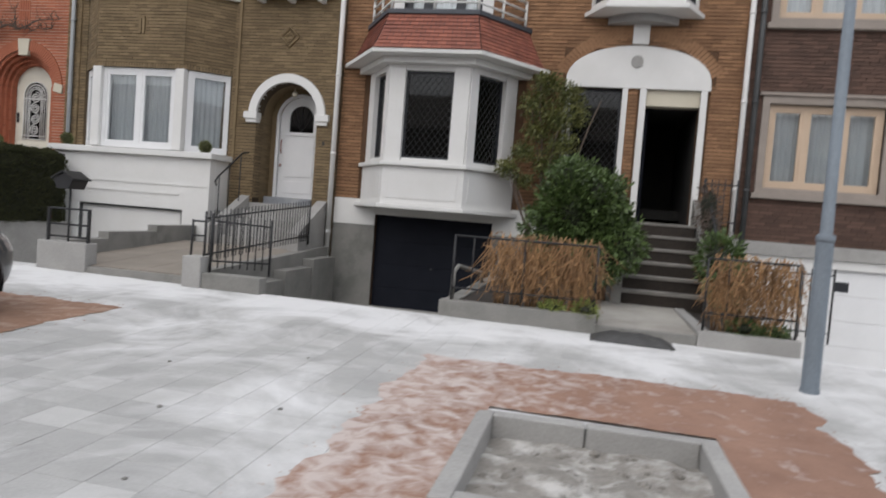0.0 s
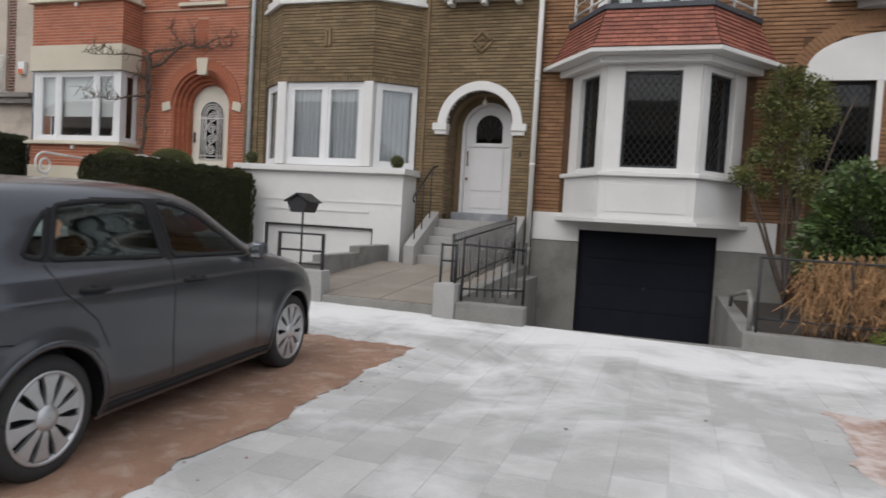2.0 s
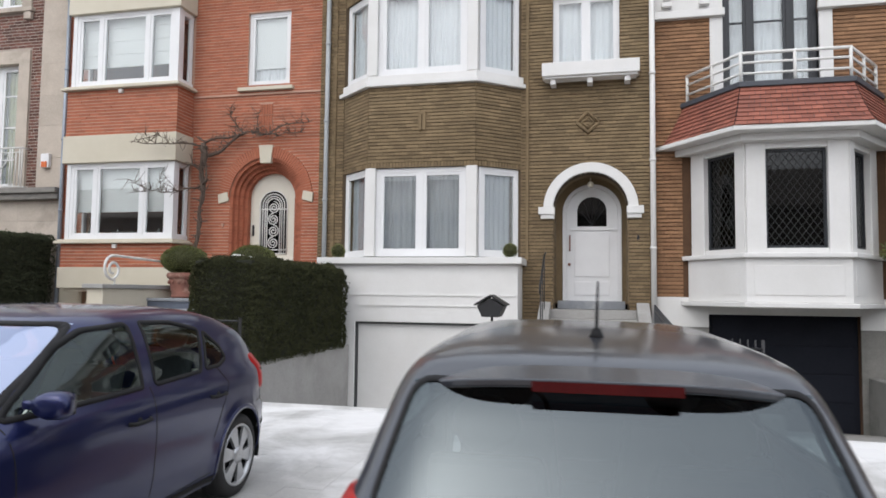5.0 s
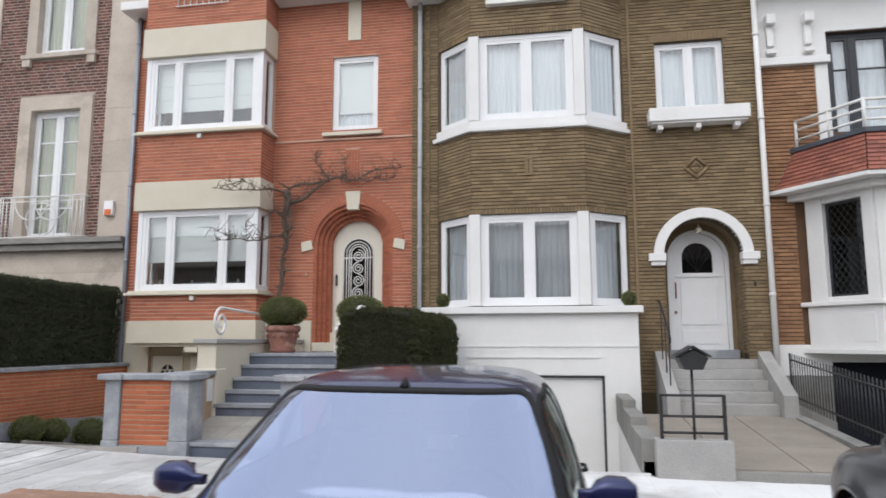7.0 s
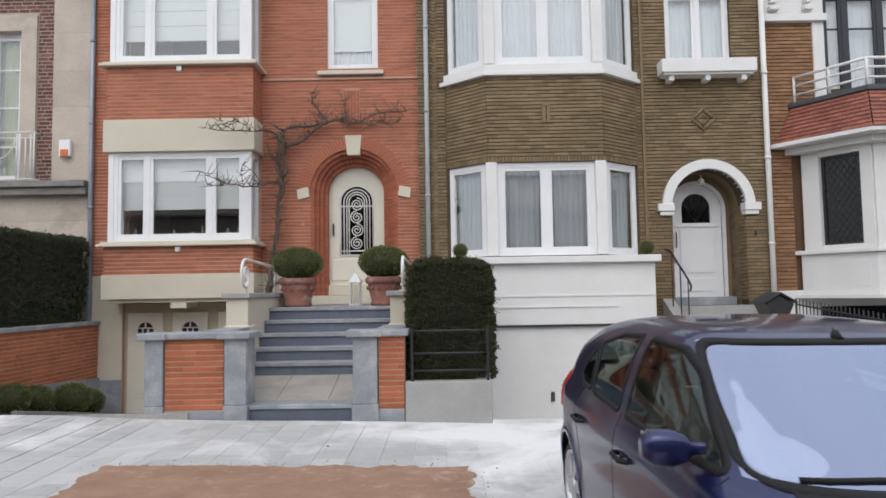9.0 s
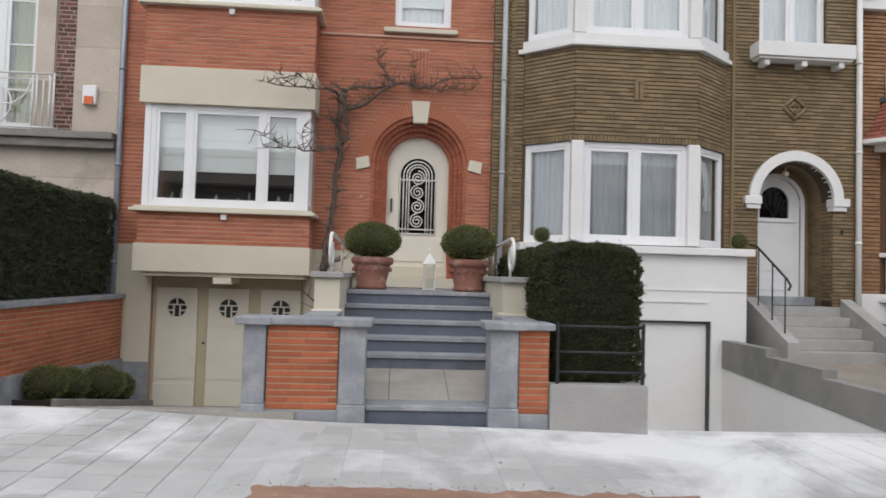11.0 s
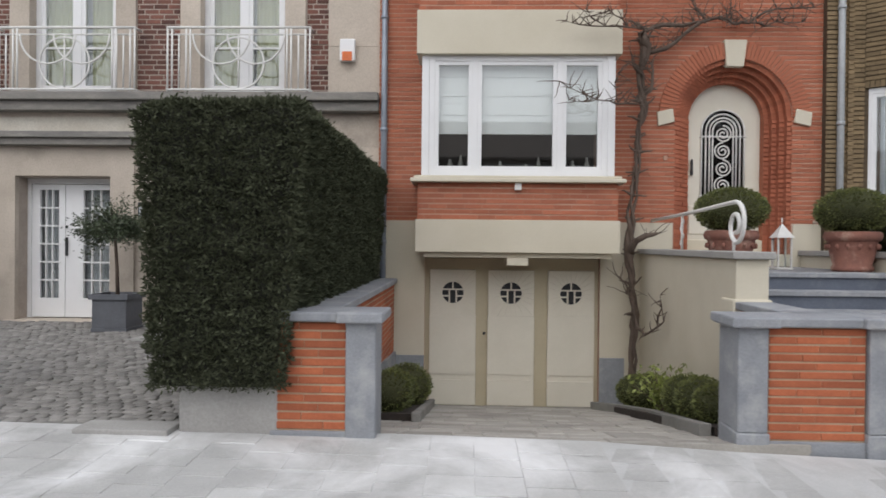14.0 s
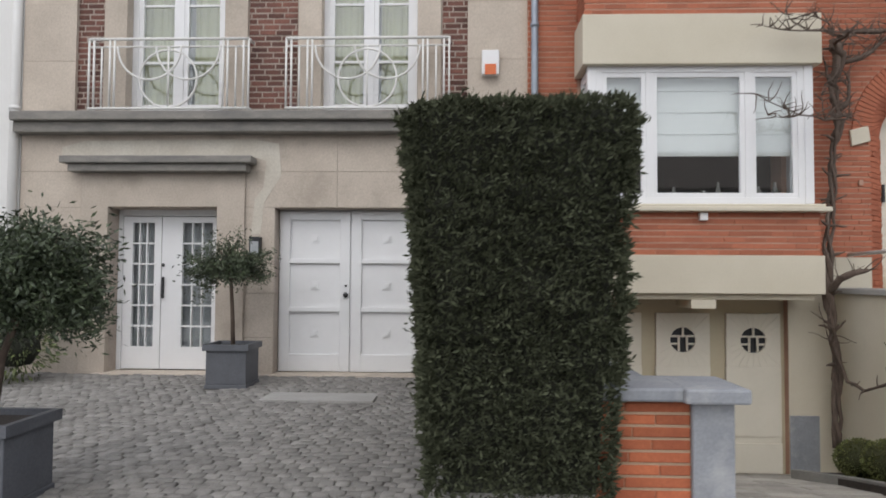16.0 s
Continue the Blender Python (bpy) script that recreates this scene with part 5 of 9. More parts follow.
for xa, xb in ((-23.19, -21.89), (-20.63, -19.38)):
    s = pierced(Shape(), xa - 0.30, xb + 0.30, 4.05, 7.33, AY - 0.05, AY + 0.12, [Hole(xa + 0.005, xb - 0.005, 4.0, 7.014)])
    s.add([], [])
    part("window_surround", s, M_STONE, OA, "sandstone window surround", bevel=0.01)
    s = pierced(Shape(), xa - 0.26, xb + 0.26, 8.30, 10.5, AY - 0.05, AY + 0.12, [Hole(xa + 0.005, xb - 0.005, 8.385, 10.194)])
    s.box(xa - 0.34, AY - 0.12, 8.24, xb + 0.34, AY + 0.05, 8.34).box(xa - 0.30, AY - 0.10, 8.06, xa - 0.10, AY - 0.01, 8.24).box(xb + 0.10, AY - 0.10, 8.06, xb + 0.30, AY - 0.01, 8.24)
    part("window_surround", s, M_STONE, OA, "sandstone surround with bracketed sill", bevel=0.01)
    cx = (xa + xb) / 2
    for za, zb, rails in ((4.08, 7.02, (4.78, 5.55, 6.3)), (8.38, 10.2, ())):
        win = window_in(OA, (0, 0, 0), xa, xb, za, zb, AY + 0.12, (cx,), rails=rails, width=0.08, sash=0.06, label="white French window with olive curtains")
        for a, b, k in ((xa + 0.05, xa + 0.5, 1), (xb - 0.5, xb - 0.05, 2)):
            part("curtain", cloth(Shape(), a, b, za, zb, AY + 0.25, 4, 0.02, k), M_CURTGREEN, win, "olive green curtain")
        part("curtain", cloth(Shape(), xa - 0.1, xb + 0.1, za, zb, AY + 0.31, 9, 0.015, 7), M_CURTGREY, win, "pale net curtain")
s = Shape().box(AX0, 13.28, 3.92, AX1, AY - 0.002, 4.04).box(AX0, 13.36, 3.78, AX1, AY - 0.002, 3.92)
part("ledge", s, M_LEDGE, OA, "weathered stone ledge", bevel=0.015)


def balconette(cx, half=1.03):
    s = Shape()
    y = 13.36
    z0, z1 = 4.08, 4.97
    b = thing("balcony_railing", "white iron balconette railing with ring ornament", "railing", "balconettes")
    s.tube([(cx - half, y, z1), (cx + half, y, z1)], 0.02, 8).tube([(cx - half, y, z1 - 0.10), (cx + half, y, z1 - 0.10)], 0.012, 6).tube([(cx - half, y, z0), (cx + half, y, z0)], 0.018, 8)
    for sx in (-1, 1):
        s.tube([(cx + sx * half, y, z1), (cx + sx * half, AY - 0.05, z1)], 0.018, 8).tube([(cx + sx * half, y, z0), (cx + sx * half, AY - 0.05, z0)], 0.018, 8)
    part("rail", s, M_WHITEIRON, b)
    s = Shape()
    for sx in (-1, 1):
        for d_ in (1.03, 0.965, 0.76, 0.70):
            s.tube([(cx + sx * d_, y, 4.04), (cx + sx * d_, y, z1)], 0.014, 6)
        s.tube([(cx + sx * d_, y, z0) for d_ in ()] or [(cx + sx * 0.865, y, z0), (cx + sx * 0.865, y, z1 - 0.1)], 0.012, 6)
    for x in (0.0,):
        s.tube([(cx + x, y, z0), (cx + x, y, z1 - 0.1)], 0.012, 6)
    part("bar", s, M_WHITEIRON, b)
    s = Shape()
    for sx in (-1, 1):
        s.tube([(cx + sx * 0.25 + 0.41 * math.cos(a), y, z1 - 0.10 + 0.42 * math.sin(a)) for a in np.linspace(math.pi, 2 * math.pi, 22)], 0.014, 6)
    s.tube([(cx + 0.37 * math.cos(a), y, z0 + 0.38 + 0.37 * math.sin(a)) for a in np.linspace(0, 2 * math.pi, 28, endpoint=False)], 0.014, 6, True)
    part("ring", s, M_WHITEIRON, b)


balconette(-22.54)
balconette(-20.0)
# hooded entrance
s = Shape().box(-23.90, 13.30, 3.38, -21.44, AY - 0.052, 3.47).box(-23.82, 13.36, 3.28, -21.52, AY - 0.052, 3.38)
part("hood", s, M_LEDGE, OA, "dark weathered stone hood", bevel=0.012)
lime = surface("lime bloom on stone", (0.64, 0.60, 0.52), (0.55, 0.50, 0.42), 3, 40, 0.9, 0.1)
s = Shape().face([(-24.0, 3.50), (-21.5, 3.50), (-21.32, 3.44), (-21.35, 3.10), (-21.46, 2.95), (-21.50, 2.50), (-21.38, 2.50), (-21.34, 2.9), (-21.12, 3.25), (-21.16, 3.66), (-21.5, 3.72), (-23.7, 3.70), (-24.0, 3.62)], AY - 0.056, AY - 0.053)
part("lime_bloom", s, lime, OA, "pale lime bloom on the stone")
s = pierced(Shape(), -23.72, -21.58, 0.70, 3.28, AY - 0.09, AY - 0.055, [Hole(-23.36, -21.94, 0.6, 2.84)])
part("door_surround", s, M_STONE, OA, "sandstone door surround", bevel=0.008)
yd = AY + 0.2
s = Shape()
s.box(-23.36, yd, 0.72, -23.30, yd + 0.08, 2.83).box(-22.0, yd, 0.72, -21.94, yd + 0.08, 2.83).box(-23.30, yd, 2.75, -22.0, yd + 0.08, 2.83)
door = part("door", s, M_PVC, OA, "white glazed double door with glazing bars", bevel=0.004)
for xa, xb, ga, gb in ((-23.30, -22.78, -23.17, -22.88), (-22.78, -22.0, -22.50, -22.10)):
    lf = pierced(Shape(), xa + 0.004, xb - 0.004, 0.73, 2.74, yd + 0.01, yd + 0.06, [Hole(ga, gb, 1.02, 2.66)])
    part("door_leaf", lf, M_PVC, door, bevel=0.004)
    pane = part("pane", Shape().box(ga - 0.01, yd + 0.045, 1.01, gb + 0.01, yd + 0.05, 2.67), M_CLEAR, door)
    pane.visible_shadow = False
    s = Shape()
    for k in range(1, 6):
        s.box(ga - 0.03, yd - 0.004, 1.02 + k * 0.273 - 0.01, gb + 0.03, yd + 0.045, 1.02 + k * 0.273 + 0.01)
    for k in (1, 2):
        s.box(ga + (gb - ga) * k / 3 - 0.008, yd, 1.02, ga + (gb - ga) * k / 3 + 0.008, yd + 0.045, 2.66)
    part("glazing_bar", s, M_PVC, door)
    part("curtain", cloth(Shape(), ga - 0.1, gb + 0.1, 0.9, 2.75, yd + 0.16, 4, 0.015, 3), M_CURTGREY, door)
part("handle", Shape().box(-22.76, yd - 0.03, 1.66, -22.735, yd + 0.008, 1.94).ball((-22.75, yd - 0.01, 2.10), 0.022), M_BLACKIRON, door)
yg = AY + 0.16
s = Shape().box(-21.20, yg + 0.03, 0.72, -19.30, yg + 0.08, 2.83)
g = part("garage_door", s, M_PVC, OA, "white panelled double garage door")
for xa, xb in ((-21.18, -20.26), (-20.24, -19.32)):
    s = Shape().box(xa, yg - 0.01, 0.73, xa + 0.13, yg + 0.03, 2.81).box(xb - 0.13, yg - 0.01, 0.73, xb, yg + 0.03, 2.81)
    for za, zb in ((0.73, 0.95), (1.50, 1.56), (2.13, 2.19), (2.70, 2.81)):
        s.box(xa + 0.13, yg - 0.01, za, xb - 0.13, yg + 0.03, zb)
    lf = part("door_leaf", s, M_PVC, g, bevel=0.005)
    for za in (1.22, 1.84, 2.45):
        c = (xa + xb) / 2
        s = Shape()
        for r, d_ in ((0.055, 0.006), (0.03, 0.02)):
            s.box(c - r, yg + 0.028 - d_, za - r, c + r, yg + 0.03, za + r)
        part("rosette", s, M_PVC, g, bevel=0.004)
part("knob", Shape().ball((-20.31, yg - 0.03, 1.72), 0.035).ball((-20.31, yg - 0.015, 1.84), 0.015), M_BLACKIRON, g)
part("threshold", Shape().box(-23.5, 13.45, 0.62, -19.2, AY + 0.2, 0.72), M_STONE, OA, bevel=0.008)
s = Shape().box(-21.50, AY - 0.14, 2.22, -21.36, AY - 0.05, 2.46)
ib = part("door_intercom", s, M_DARKWIN, OA, "dark intercom box", bevel=0.006)
part("plate", Shape().box(-21.48, AY - 0.145, 2.24, -21.38, AY - 0.14, 2.40), M_GUTTER, ib)
part("nameplate", Shape().box(-24.36, AY - 0.06, 2.30, -24.12, AY - 0.05, 2.37), M_DARKWIN, OA)
# alarm box on the corner strip
s = Shape().box(-18.56, AY - 0.15, 4.52, -18.34, AY - 0.06, 4.84)
al = tagged(part("alarm_box", s, M_PVC, None, bevel=0.015), "white alarm siren box with orange lamp", "alarm")
part("lamp", Shape().box(-18.52, AY - 0.17, 4.52, -18.38, AY - 0.15, 4.65), surface("orange lens", (0.75, 0.16, 0.03), None, 3, 30, 0.3, 0), al)
drainpipe(OA, -24.62, AY - 0.10, 0.3, 9.0, M_WHITE, r=0.06, label="white downpipe")
part("cornice", Shape().box(AX0, 13.2, 10.4, AX1, AY + 0.3, 10.7), M_STONE, OA, bevel=0.02)

# ---- the plain cream house at the end ----
OF = thing("house", "plain cream rendered house front", "house", "terraced houses")
part("wall", Shape().box(-31.0, 13.55, -0.3, -24.56, 13.9, 9.5), M_WHITE, OF)
shell(OF, -31.0, -24.56, 13.9, -0.3, 9.5, M_WHITE)

# ---- ground ----
M_ASPHALT = surface("asphalt", (0.055, 0.055, 0.056), (0.042, 0.042, 0.043), 1.5, 120, 0.9, 0.4)


def dusted(name, base, dark, piece, dust=(0.74, 0.735, 0.73), lo=0.47, hi=0.68, amount=0.8, scale=0.8, west=None):
    """Paving under a drift of pale jointing sand."""
    m = surface(name, base, dark, 3.0, 90, 0.9, 0.25, piece=piece, spread=0.09)
    n, l, p = m.node_tree.nodes, m.node_tree.links, m.node_tree.nodes["Principled BSDF"]
    src = p.inputs["Base Color"].links[0].from_socket
    if piece:
        # here and there a newer, paler paver
        rnd = n.new("ShaderNodeObjectInfo").outputs["Random"] if piece == "object" else n.new("ShaderNodeNewGeometry").outputs["Random Per Island"]
        pick, pale = n.new("ShaderNodeMapRange"), n.new("ShaderNodeMix")
        pick.inputs["From Min"].default_value, pick.inputs["From Max"].default_value, pick.inputs["To Max"].default_value = 0.88, 0.95, 0.16
        l.new(rnd, pick.inputs["Value"])
        pale.data_type = "RGBA"
        l.new(pick.outputs[0], pale.inputs[0])
        l.new(src, pale.inputs[6])
        pale.inputs[7].default_value = (0.66, 0.655, 0.64, 1)
        src = pale.outputs[2]
    geo = n.new("ShaderNodeNewGeometry")
    t = n.new("ShaderNodeTexNoise")
    t.inputs["Scale"].default_value, t.inputs["Detail"].default_value, t.inputs["Roughness"].default_value, t.inputs["Distortion"].default_value = scale, 9.0, 0.62, 0.5
    l.new(geo.outputs["Position"], t.inputs["Vector"])
    r = n.new("ShaderNodeMapRange")
    r.inputs["From Min"].default_value, r.inputs["From Max"].default_value, r.inputs["To Max"].default_value = lo, hi, amount
    # the sand lies thicker along the house side
    xyz, band, plus = n.new("ShaderNodeSeparateXYZ"), n.new("ShaderNodeMapRange"), n.new("ShaderNodeMath")
    l.new(geo.outputs["Position"], xyz.inputs[0])
    l.new(xyz.outputs["Y"], band.inputs["Value"])
    band.inputs["From Min"].default_value, band.inputs["From Max"].default_value, band.inputs["To Max"].default_value = 5.8, 8.4, 0.13
    l.new(t.outputs["Fac"], plus.inputs[0])
    side, both = n.new("ShaderNodeMapRange"), n.new("ShaderNodeMath")
    l.new(xyz.outputs["X"], side.inputs["Value"])
    side.inputs["From Min"].default_value, side.inputs["From Max"].default_value = -13.5, -9.0
    side.inputs["To Min"].default_value, side.inputs["To Max"].default_value = -0.09, 0.0
    l.new(band.outputs[0], both.inputs[0])
    l.new(side.outputs[0], both.inputs[1])
    l.new(both.outputs[0], plus.inputs[1])
    if west:
        # swept thicker towards one side
        drift, more = n.new("ShaderNodeMapRange"), n.new("ShaderNodeMath")
        l.new(xyz.outputs["X"], drift.inputs["Value"])
        for k, v in zip(("From Min", "From Max", "To Min", "To Max"), west):
            drift.inputs[k].default_value = v
        l.new(both.outputs[0], more.inputs[0])
        l.new(drift.outputs[0], more.inputs[1])
        l.new(more.outputs[0], plus.inputs[1])
    l.new(plus.outputs[0], r.inputs["Value"])
    mx = n.new("ShaderNodeMix")
    mx.data_type = "RGBA"
    l.new(r.outputs[0], mx.inputs[0])
    l.new(src, mx.inputs[6])
    mx.inputs[7].default_value = (*dust, 1)
    l.new(mx.outputs[2], p.inputs["Base Color"])
    return m


M_PAVER = dusted("pale concrete paver", (0.455, 0.45, 0.435), (0.395, 0.39, 0.378), "object")
M_PAVERS = dusted("pale concrete pavers", (0.455, 0.45, 0.435), (0.395, 0.39, 0.378), "island")
M_JOINT = dusted("joint sand", (0.50, 0.50, 0.49), (0.44, 0.44, 0.43), None)
M_GRAVEL = dusted("red crushed brick", (0.34, 0.205, 0.138), (0.24, 0.138, 0.092), None, dust=(0.56, 0.47, 0.40), lo=0.50, hi=0.80, amount=0.55, scale=5.5)
M_GRAVELDUSTY = dusted("red crushed brick under sand", (0.34, 0.20, 0.142), (0.25, 0.14, 0.098), None, dust=(0.62, 0.56, 0.53), lo=0.50, hi=0.74, amount=0.72, scale=6.0, west=(-1.4, 0.9, 0.17, -0.06))
M_SANDBED = surface("grey sand", (0.36, 0.335, 0.30), (0.24, 0.222, 0.198), 9, 60, 0.95, 0.7, dist=0.03, stain=(0.58, 0.56, 0.53), stain_at=0.56, stain_scale=4)
PATCHES = [(-1.40, 1.90, 0.0, 6.38), (-7.75, -4.95, 0.4, 6.62), (-14.23, -11.06, 0.6, 6.72)]


def field(x0, x1, y0, y1, nx, ny, zf):
    vs = [(x0 + (x1 - x0) * i / nx, y0 + (y1 - y0) * j / ny) for j in range(ny + 1) for i in range(nx + 1)]
    return [(x, y, zf(x, y)) for x, y in vs], [(j * (nx + 1) + i, j * (nx + 1) + i + 1, (j + 1) * (nx + 1) + i + 1, (j + 1) * (nx + 1) + i) for j in range(ny) for i in range(nx)]


def base_z(x, y):
    """Bed below everything: follows the pavement, falls to the sunken garages, levels out far off."""
    g = ground_z(min(max(x, -40), 25), min(max(y, -12), 8.62))
    return g - (0.03 if y < 1 else 0.45) - (1.0 if y > 8.9 else 0.0)


xs_ = [-2500, -200, -60, -40, *[v * 1.0 for v in range(-32, 13)], 25, 60, 200, 2500]
ys_ = [-2500, -200, -40, -12, -4, 0, 2, 4, 6, 7.5, 8.55, 8.95, 13, 22, 40, 200, 2500]
vs = [(x, y, base_z(x, y)) for y in ys_ for x in xs_]
nx = len(xs_)
fs = [(j * nx + i, j * nx + i + 1, (j + 1) * nx + i + 1, (j + 1) * nx + i) for j in range(len(ys_) - 1) for i in range(nx - 1)]
tagged(part("ground", Shape().add(vs, fs), M_ASPHALT), "grey asphalt ground", "ground", kind="structure")
bed = Shape()
for x0, x1, y0, y1 in ((-32, -0.58, 0.0, 8.62), (0.90, 12, 0.0, 8.62), (-0.58, 0.90, 0.0, 3.30), (-0.58, 0.90, 4.78, 8.62)):
    bed.add(*field(x0, x1, y0, y1, max(int(x1 - x0), 2), max(int(y1 - y0), 2), lambda x, y: ground_z(x, y) - 0.0035))
pave = tagged(part("pavement", bed, M_JOINT, kind="stuff"), "pale concrete paving dusted with white sand", "pavement", kind="structure")
for i, (x0, x1, y0, y1) in enumerate(PATCHES):
    nx, ny = int((x1 - x0) / 0.05), int((y1 - y0) / 0.06)

    def bumpy(x, y):
        e = min(x - x0, x1 - x, y - y0, y1 - y)
        return ground_z(x, y) + 0.004 + min(e, 0.2) * 0.05 + 0.012 * noise.noise(Vector((x * 2.2, y * 2.2, 3))) + 0.006 * noise.noise(Vector((x * 9, y * 9, 7)))
    if i == 0:
        vs, fs = field(x0, x1, y0, y1, nx, ny, bumpy)
        fs = [f for f in fs if not all(-0.62 < vs[k][0] < 1.0 and 3.3 < vs[k][1] < 4.95 for k in f)]
    else:
        vs, fs = field(x0, x1, y0, y1, nx, ny, bumpy)
    # ragged rim
    for k, (x, y, z) in enumerate(vs):
        e = min(x - x0, x1 - x, y1 - y)
        if e < 0.13:
            w = (0.13 - e) / 0.13 * (0.10 * noise.noise(Vector((x * 2.1, y * 2.1, 9))) + 0.06 * noise.noise(Vector((x * 6.0, y * 6.0, 4))) + 0.06 * noise.noise(Vector((x * 19.0, y * 21.0, 4))))
            sx = -1 if x - x0 < 0.13 else (1 if x1 - x < 0.13 else 0)
            sy = 1 if y1 - y < 0.13 else 0
            vs[k] = (x + sx * w, y + sy * w, z)
    rng = random.Random(70 + i)
    crumbs = Shape()
    for k in range(450):
        t = rng.random()
        a = rng.gauss(0, 0.10)
        x, y = ((x0 + a, y0 + (y1 - y0) * t), (x1 + a, y0 + (y1 - y0) * t), (x0 + (x1 - x0) * t, y1 + a))[rng.randrange(3)]
        r = rng.uniform(0.003, 0.010)
        z = ground_z(x, y) + r * 0.4
        crumbs.add([(x - r, y, z), (x, y - r, z - r * 0.3), (x + r, y, z), (x, y + r, z - r * 0.3), (x, y, z + r * 0.8)], [(0, 1, 4), (1, 2, 4), (2, 3, 4), (3, 0, 4)])
    ob = part("gravel_bed", Shape().add(vs, fs, True), M_GRAVELDUSTY if i == 0 else M_GRAVEL)
    tagged(ob, "bed of crushed red brick gravel with pale dust", "gravel", kind="structure")
    part("crumb", crumbs, M_GRAVELDUSTY if i == 0 else M_GRAVEL, ob, kind="stuff")

# ---- front gardens: piers, steps, walls, drives ----


def ramp_slab(x0, x1, y0, y1, za, zb, thick=0.12, n=1):
    """A sloping slab from height za at y0 to zb at y1."""
    return Shape().slab([(x0, y0), (x1, y0), (x1, y1), (x0, y1)], lambda x, y: za + (zb - za) * (y - y0) / (y1 - y0) - thick, lambda x, y: za + (zb - za) * (y - y0) / (y1 - y0))


M_FLAG = surface("worn stone paving", (0.42, 0.40, 0.36), (0.31, 0.29, 0.26), 1.6, 45, 0.9, 0.25, piece="island", spread=0.16, stain=(0.24, 0.225, 0.2), stain_at=0.63)
M_FLAGPIECE = surface("worn paving stone", (0.42, 0.40, 0.36), (0.31, 0.29, 0.26), 1.6, 45, 0.9, 0.25, piece="object", spread=0.16, stain=(0.24, 0.225, 0.2), stain_at=0.63)
BRICKS = []


def gate_pier(label, x0, x1, y0, y1, z0, z1, posts, cap=0.07, foot=0.10):
    """Brick pier with grey stone posts; posts: (xa, xb) spans of stone, the rest is brick above a stone foot."""
    pier = thing("gate_pier", label, "gate pier", "garden gate piers")
    spans, x = [], x0
    for a, b in posts:
        if a - x > 0.02:
            spans.append((x, a))
        s = Shape().box(a, y0 - 0.035, z0 - 0.1, b, y0 + 0.30, z0 + 0.16).box(a + 0.012, y0 - 0.022, z0 + 0.16, b - 0.012, y0 + 0.288, z1 - cap) if foot > 0.05 else Shape().box(a, y0 - 0.022, z0 - 0.1, b - 0.012, y0 + 0.288, z1 - cap)
        part("stone_post", s, M_BLUE, pier, "blue limestone post", bevel=0.012)
        x = b
    if x1 - x > 0.02:
        spans.append((x, x1))
    for a, b in spans:
        core = part("brick_panel", Shape().box(a, y0 + 0.012, z0 + foot, b, y1, z1 - cap), M_PIER_JOINT, pier)
        part("base_stone", Shape().box(a - 0.004, y0 - 0.012, z0 - 0.1, b + 0.004, y1, z0 + foot), M_BLUE, pier, "blue limestone base", bevel=0.01)
        BRICKS.append((core, a, b, z0 + foot + 0.005, z1 - cap - 0.005, y0 + 0.012, 0))
    part("backing", Shape().box(x0 + 0.02, y0 + 0.06, z0 - 0.1, x1 - 0.02, y1 + 0.03, z1 - cap - 0.002), M_BLUE, pier)
    s = Shape().slab([(x0 - 0.05, y0 - 0.06), (x1 + 0.05, y0 - 0.06), (x1 + 0.05, y1 + 0.05), (x0 - 0.05, y1 + 0.05)], z1 - cap, z1)
    part("cap_stone", s, M_BLUE, pier, "blue limestone coping", bevel=0.014)
    for a, b in posts:
        part("cap_stone", Shape().box(a - 0.058, y0 - 0.10, z1 - cap - 0.004, b + 0.045, y0 + 0.31, z1 + 0.004), M_BLUE, pier, bevel=0.014)
    return pier


gate_pier("orange brick pier with blue limestone post and coping", -18.11, -17.34, 8.52, 8.88, 0.53, 1.41, [(-17.57, -17.34)], foot=0.02)
gate_pier("orange brick pier between two blue limestone posts", -14.76, -13.55, 8.66, 9.0, 0.40, 1.40, [(-14.76, -14.52), (-13.83, -13.55)])
gate_pier("narrow orange brick pier with limestone post and coping", -12.34, -11.73, 8.66, 9.0, 0.39, 1.40, [(-12.34, -12.03)])


def garden_wall(label, x0, x1, y0, y1, zb, z1, face, brick=True):
    """Low brick wall running back from the street, with coping; face: the x of its brick side."""
    g = thing("garden_wall", label, "wall", "brick garden walls")
    core = part("brick_panel", Shape().slab([(x0, y0), (x1, y0), (x1, y1), (x0, y1)], zb, z1 - 0.07), M_PIER_JOINT, g)
    if brick:
        BRICKS.append((core, y0, y1, max(0.35, -0.9), z1 - 0.075, face, 1 if face > (x0 + x1) / 2 else -1))
    part("coping", Shape().box(x0 - 0.05, y0, z1 - 0.07, x1 + 0.05, y1, z1), M_BLUE, g, "blue limestone coping", bevel=0.012)
    return g


gw = garden_wall("orange brick garden wall under the yew hedge", -17.98, -17.74, 8.88, 13.42, -0.5, 1.40, -17.74)
s = Shape().slab([(-17.74, 8.9), (-17.70, 8.9), (-17.70, 13.42), (-17.74, 13.42)], -0.5, lambda x, y: 0.62 - (y - 8.9) * 0.06)
part("plinth", s, M_BLUE, gw, "grey stone plinth")
garden_wall("short orange brick wall between pier and steps", -14.20, -13.96, 9.0, 9.99, 0.2, 1.40, -14.20)
garden_wall("short orange brick wall beside the steps", -12.05, -11.80, 9.0, 9.99, 0.3, 1.40, -12.05)
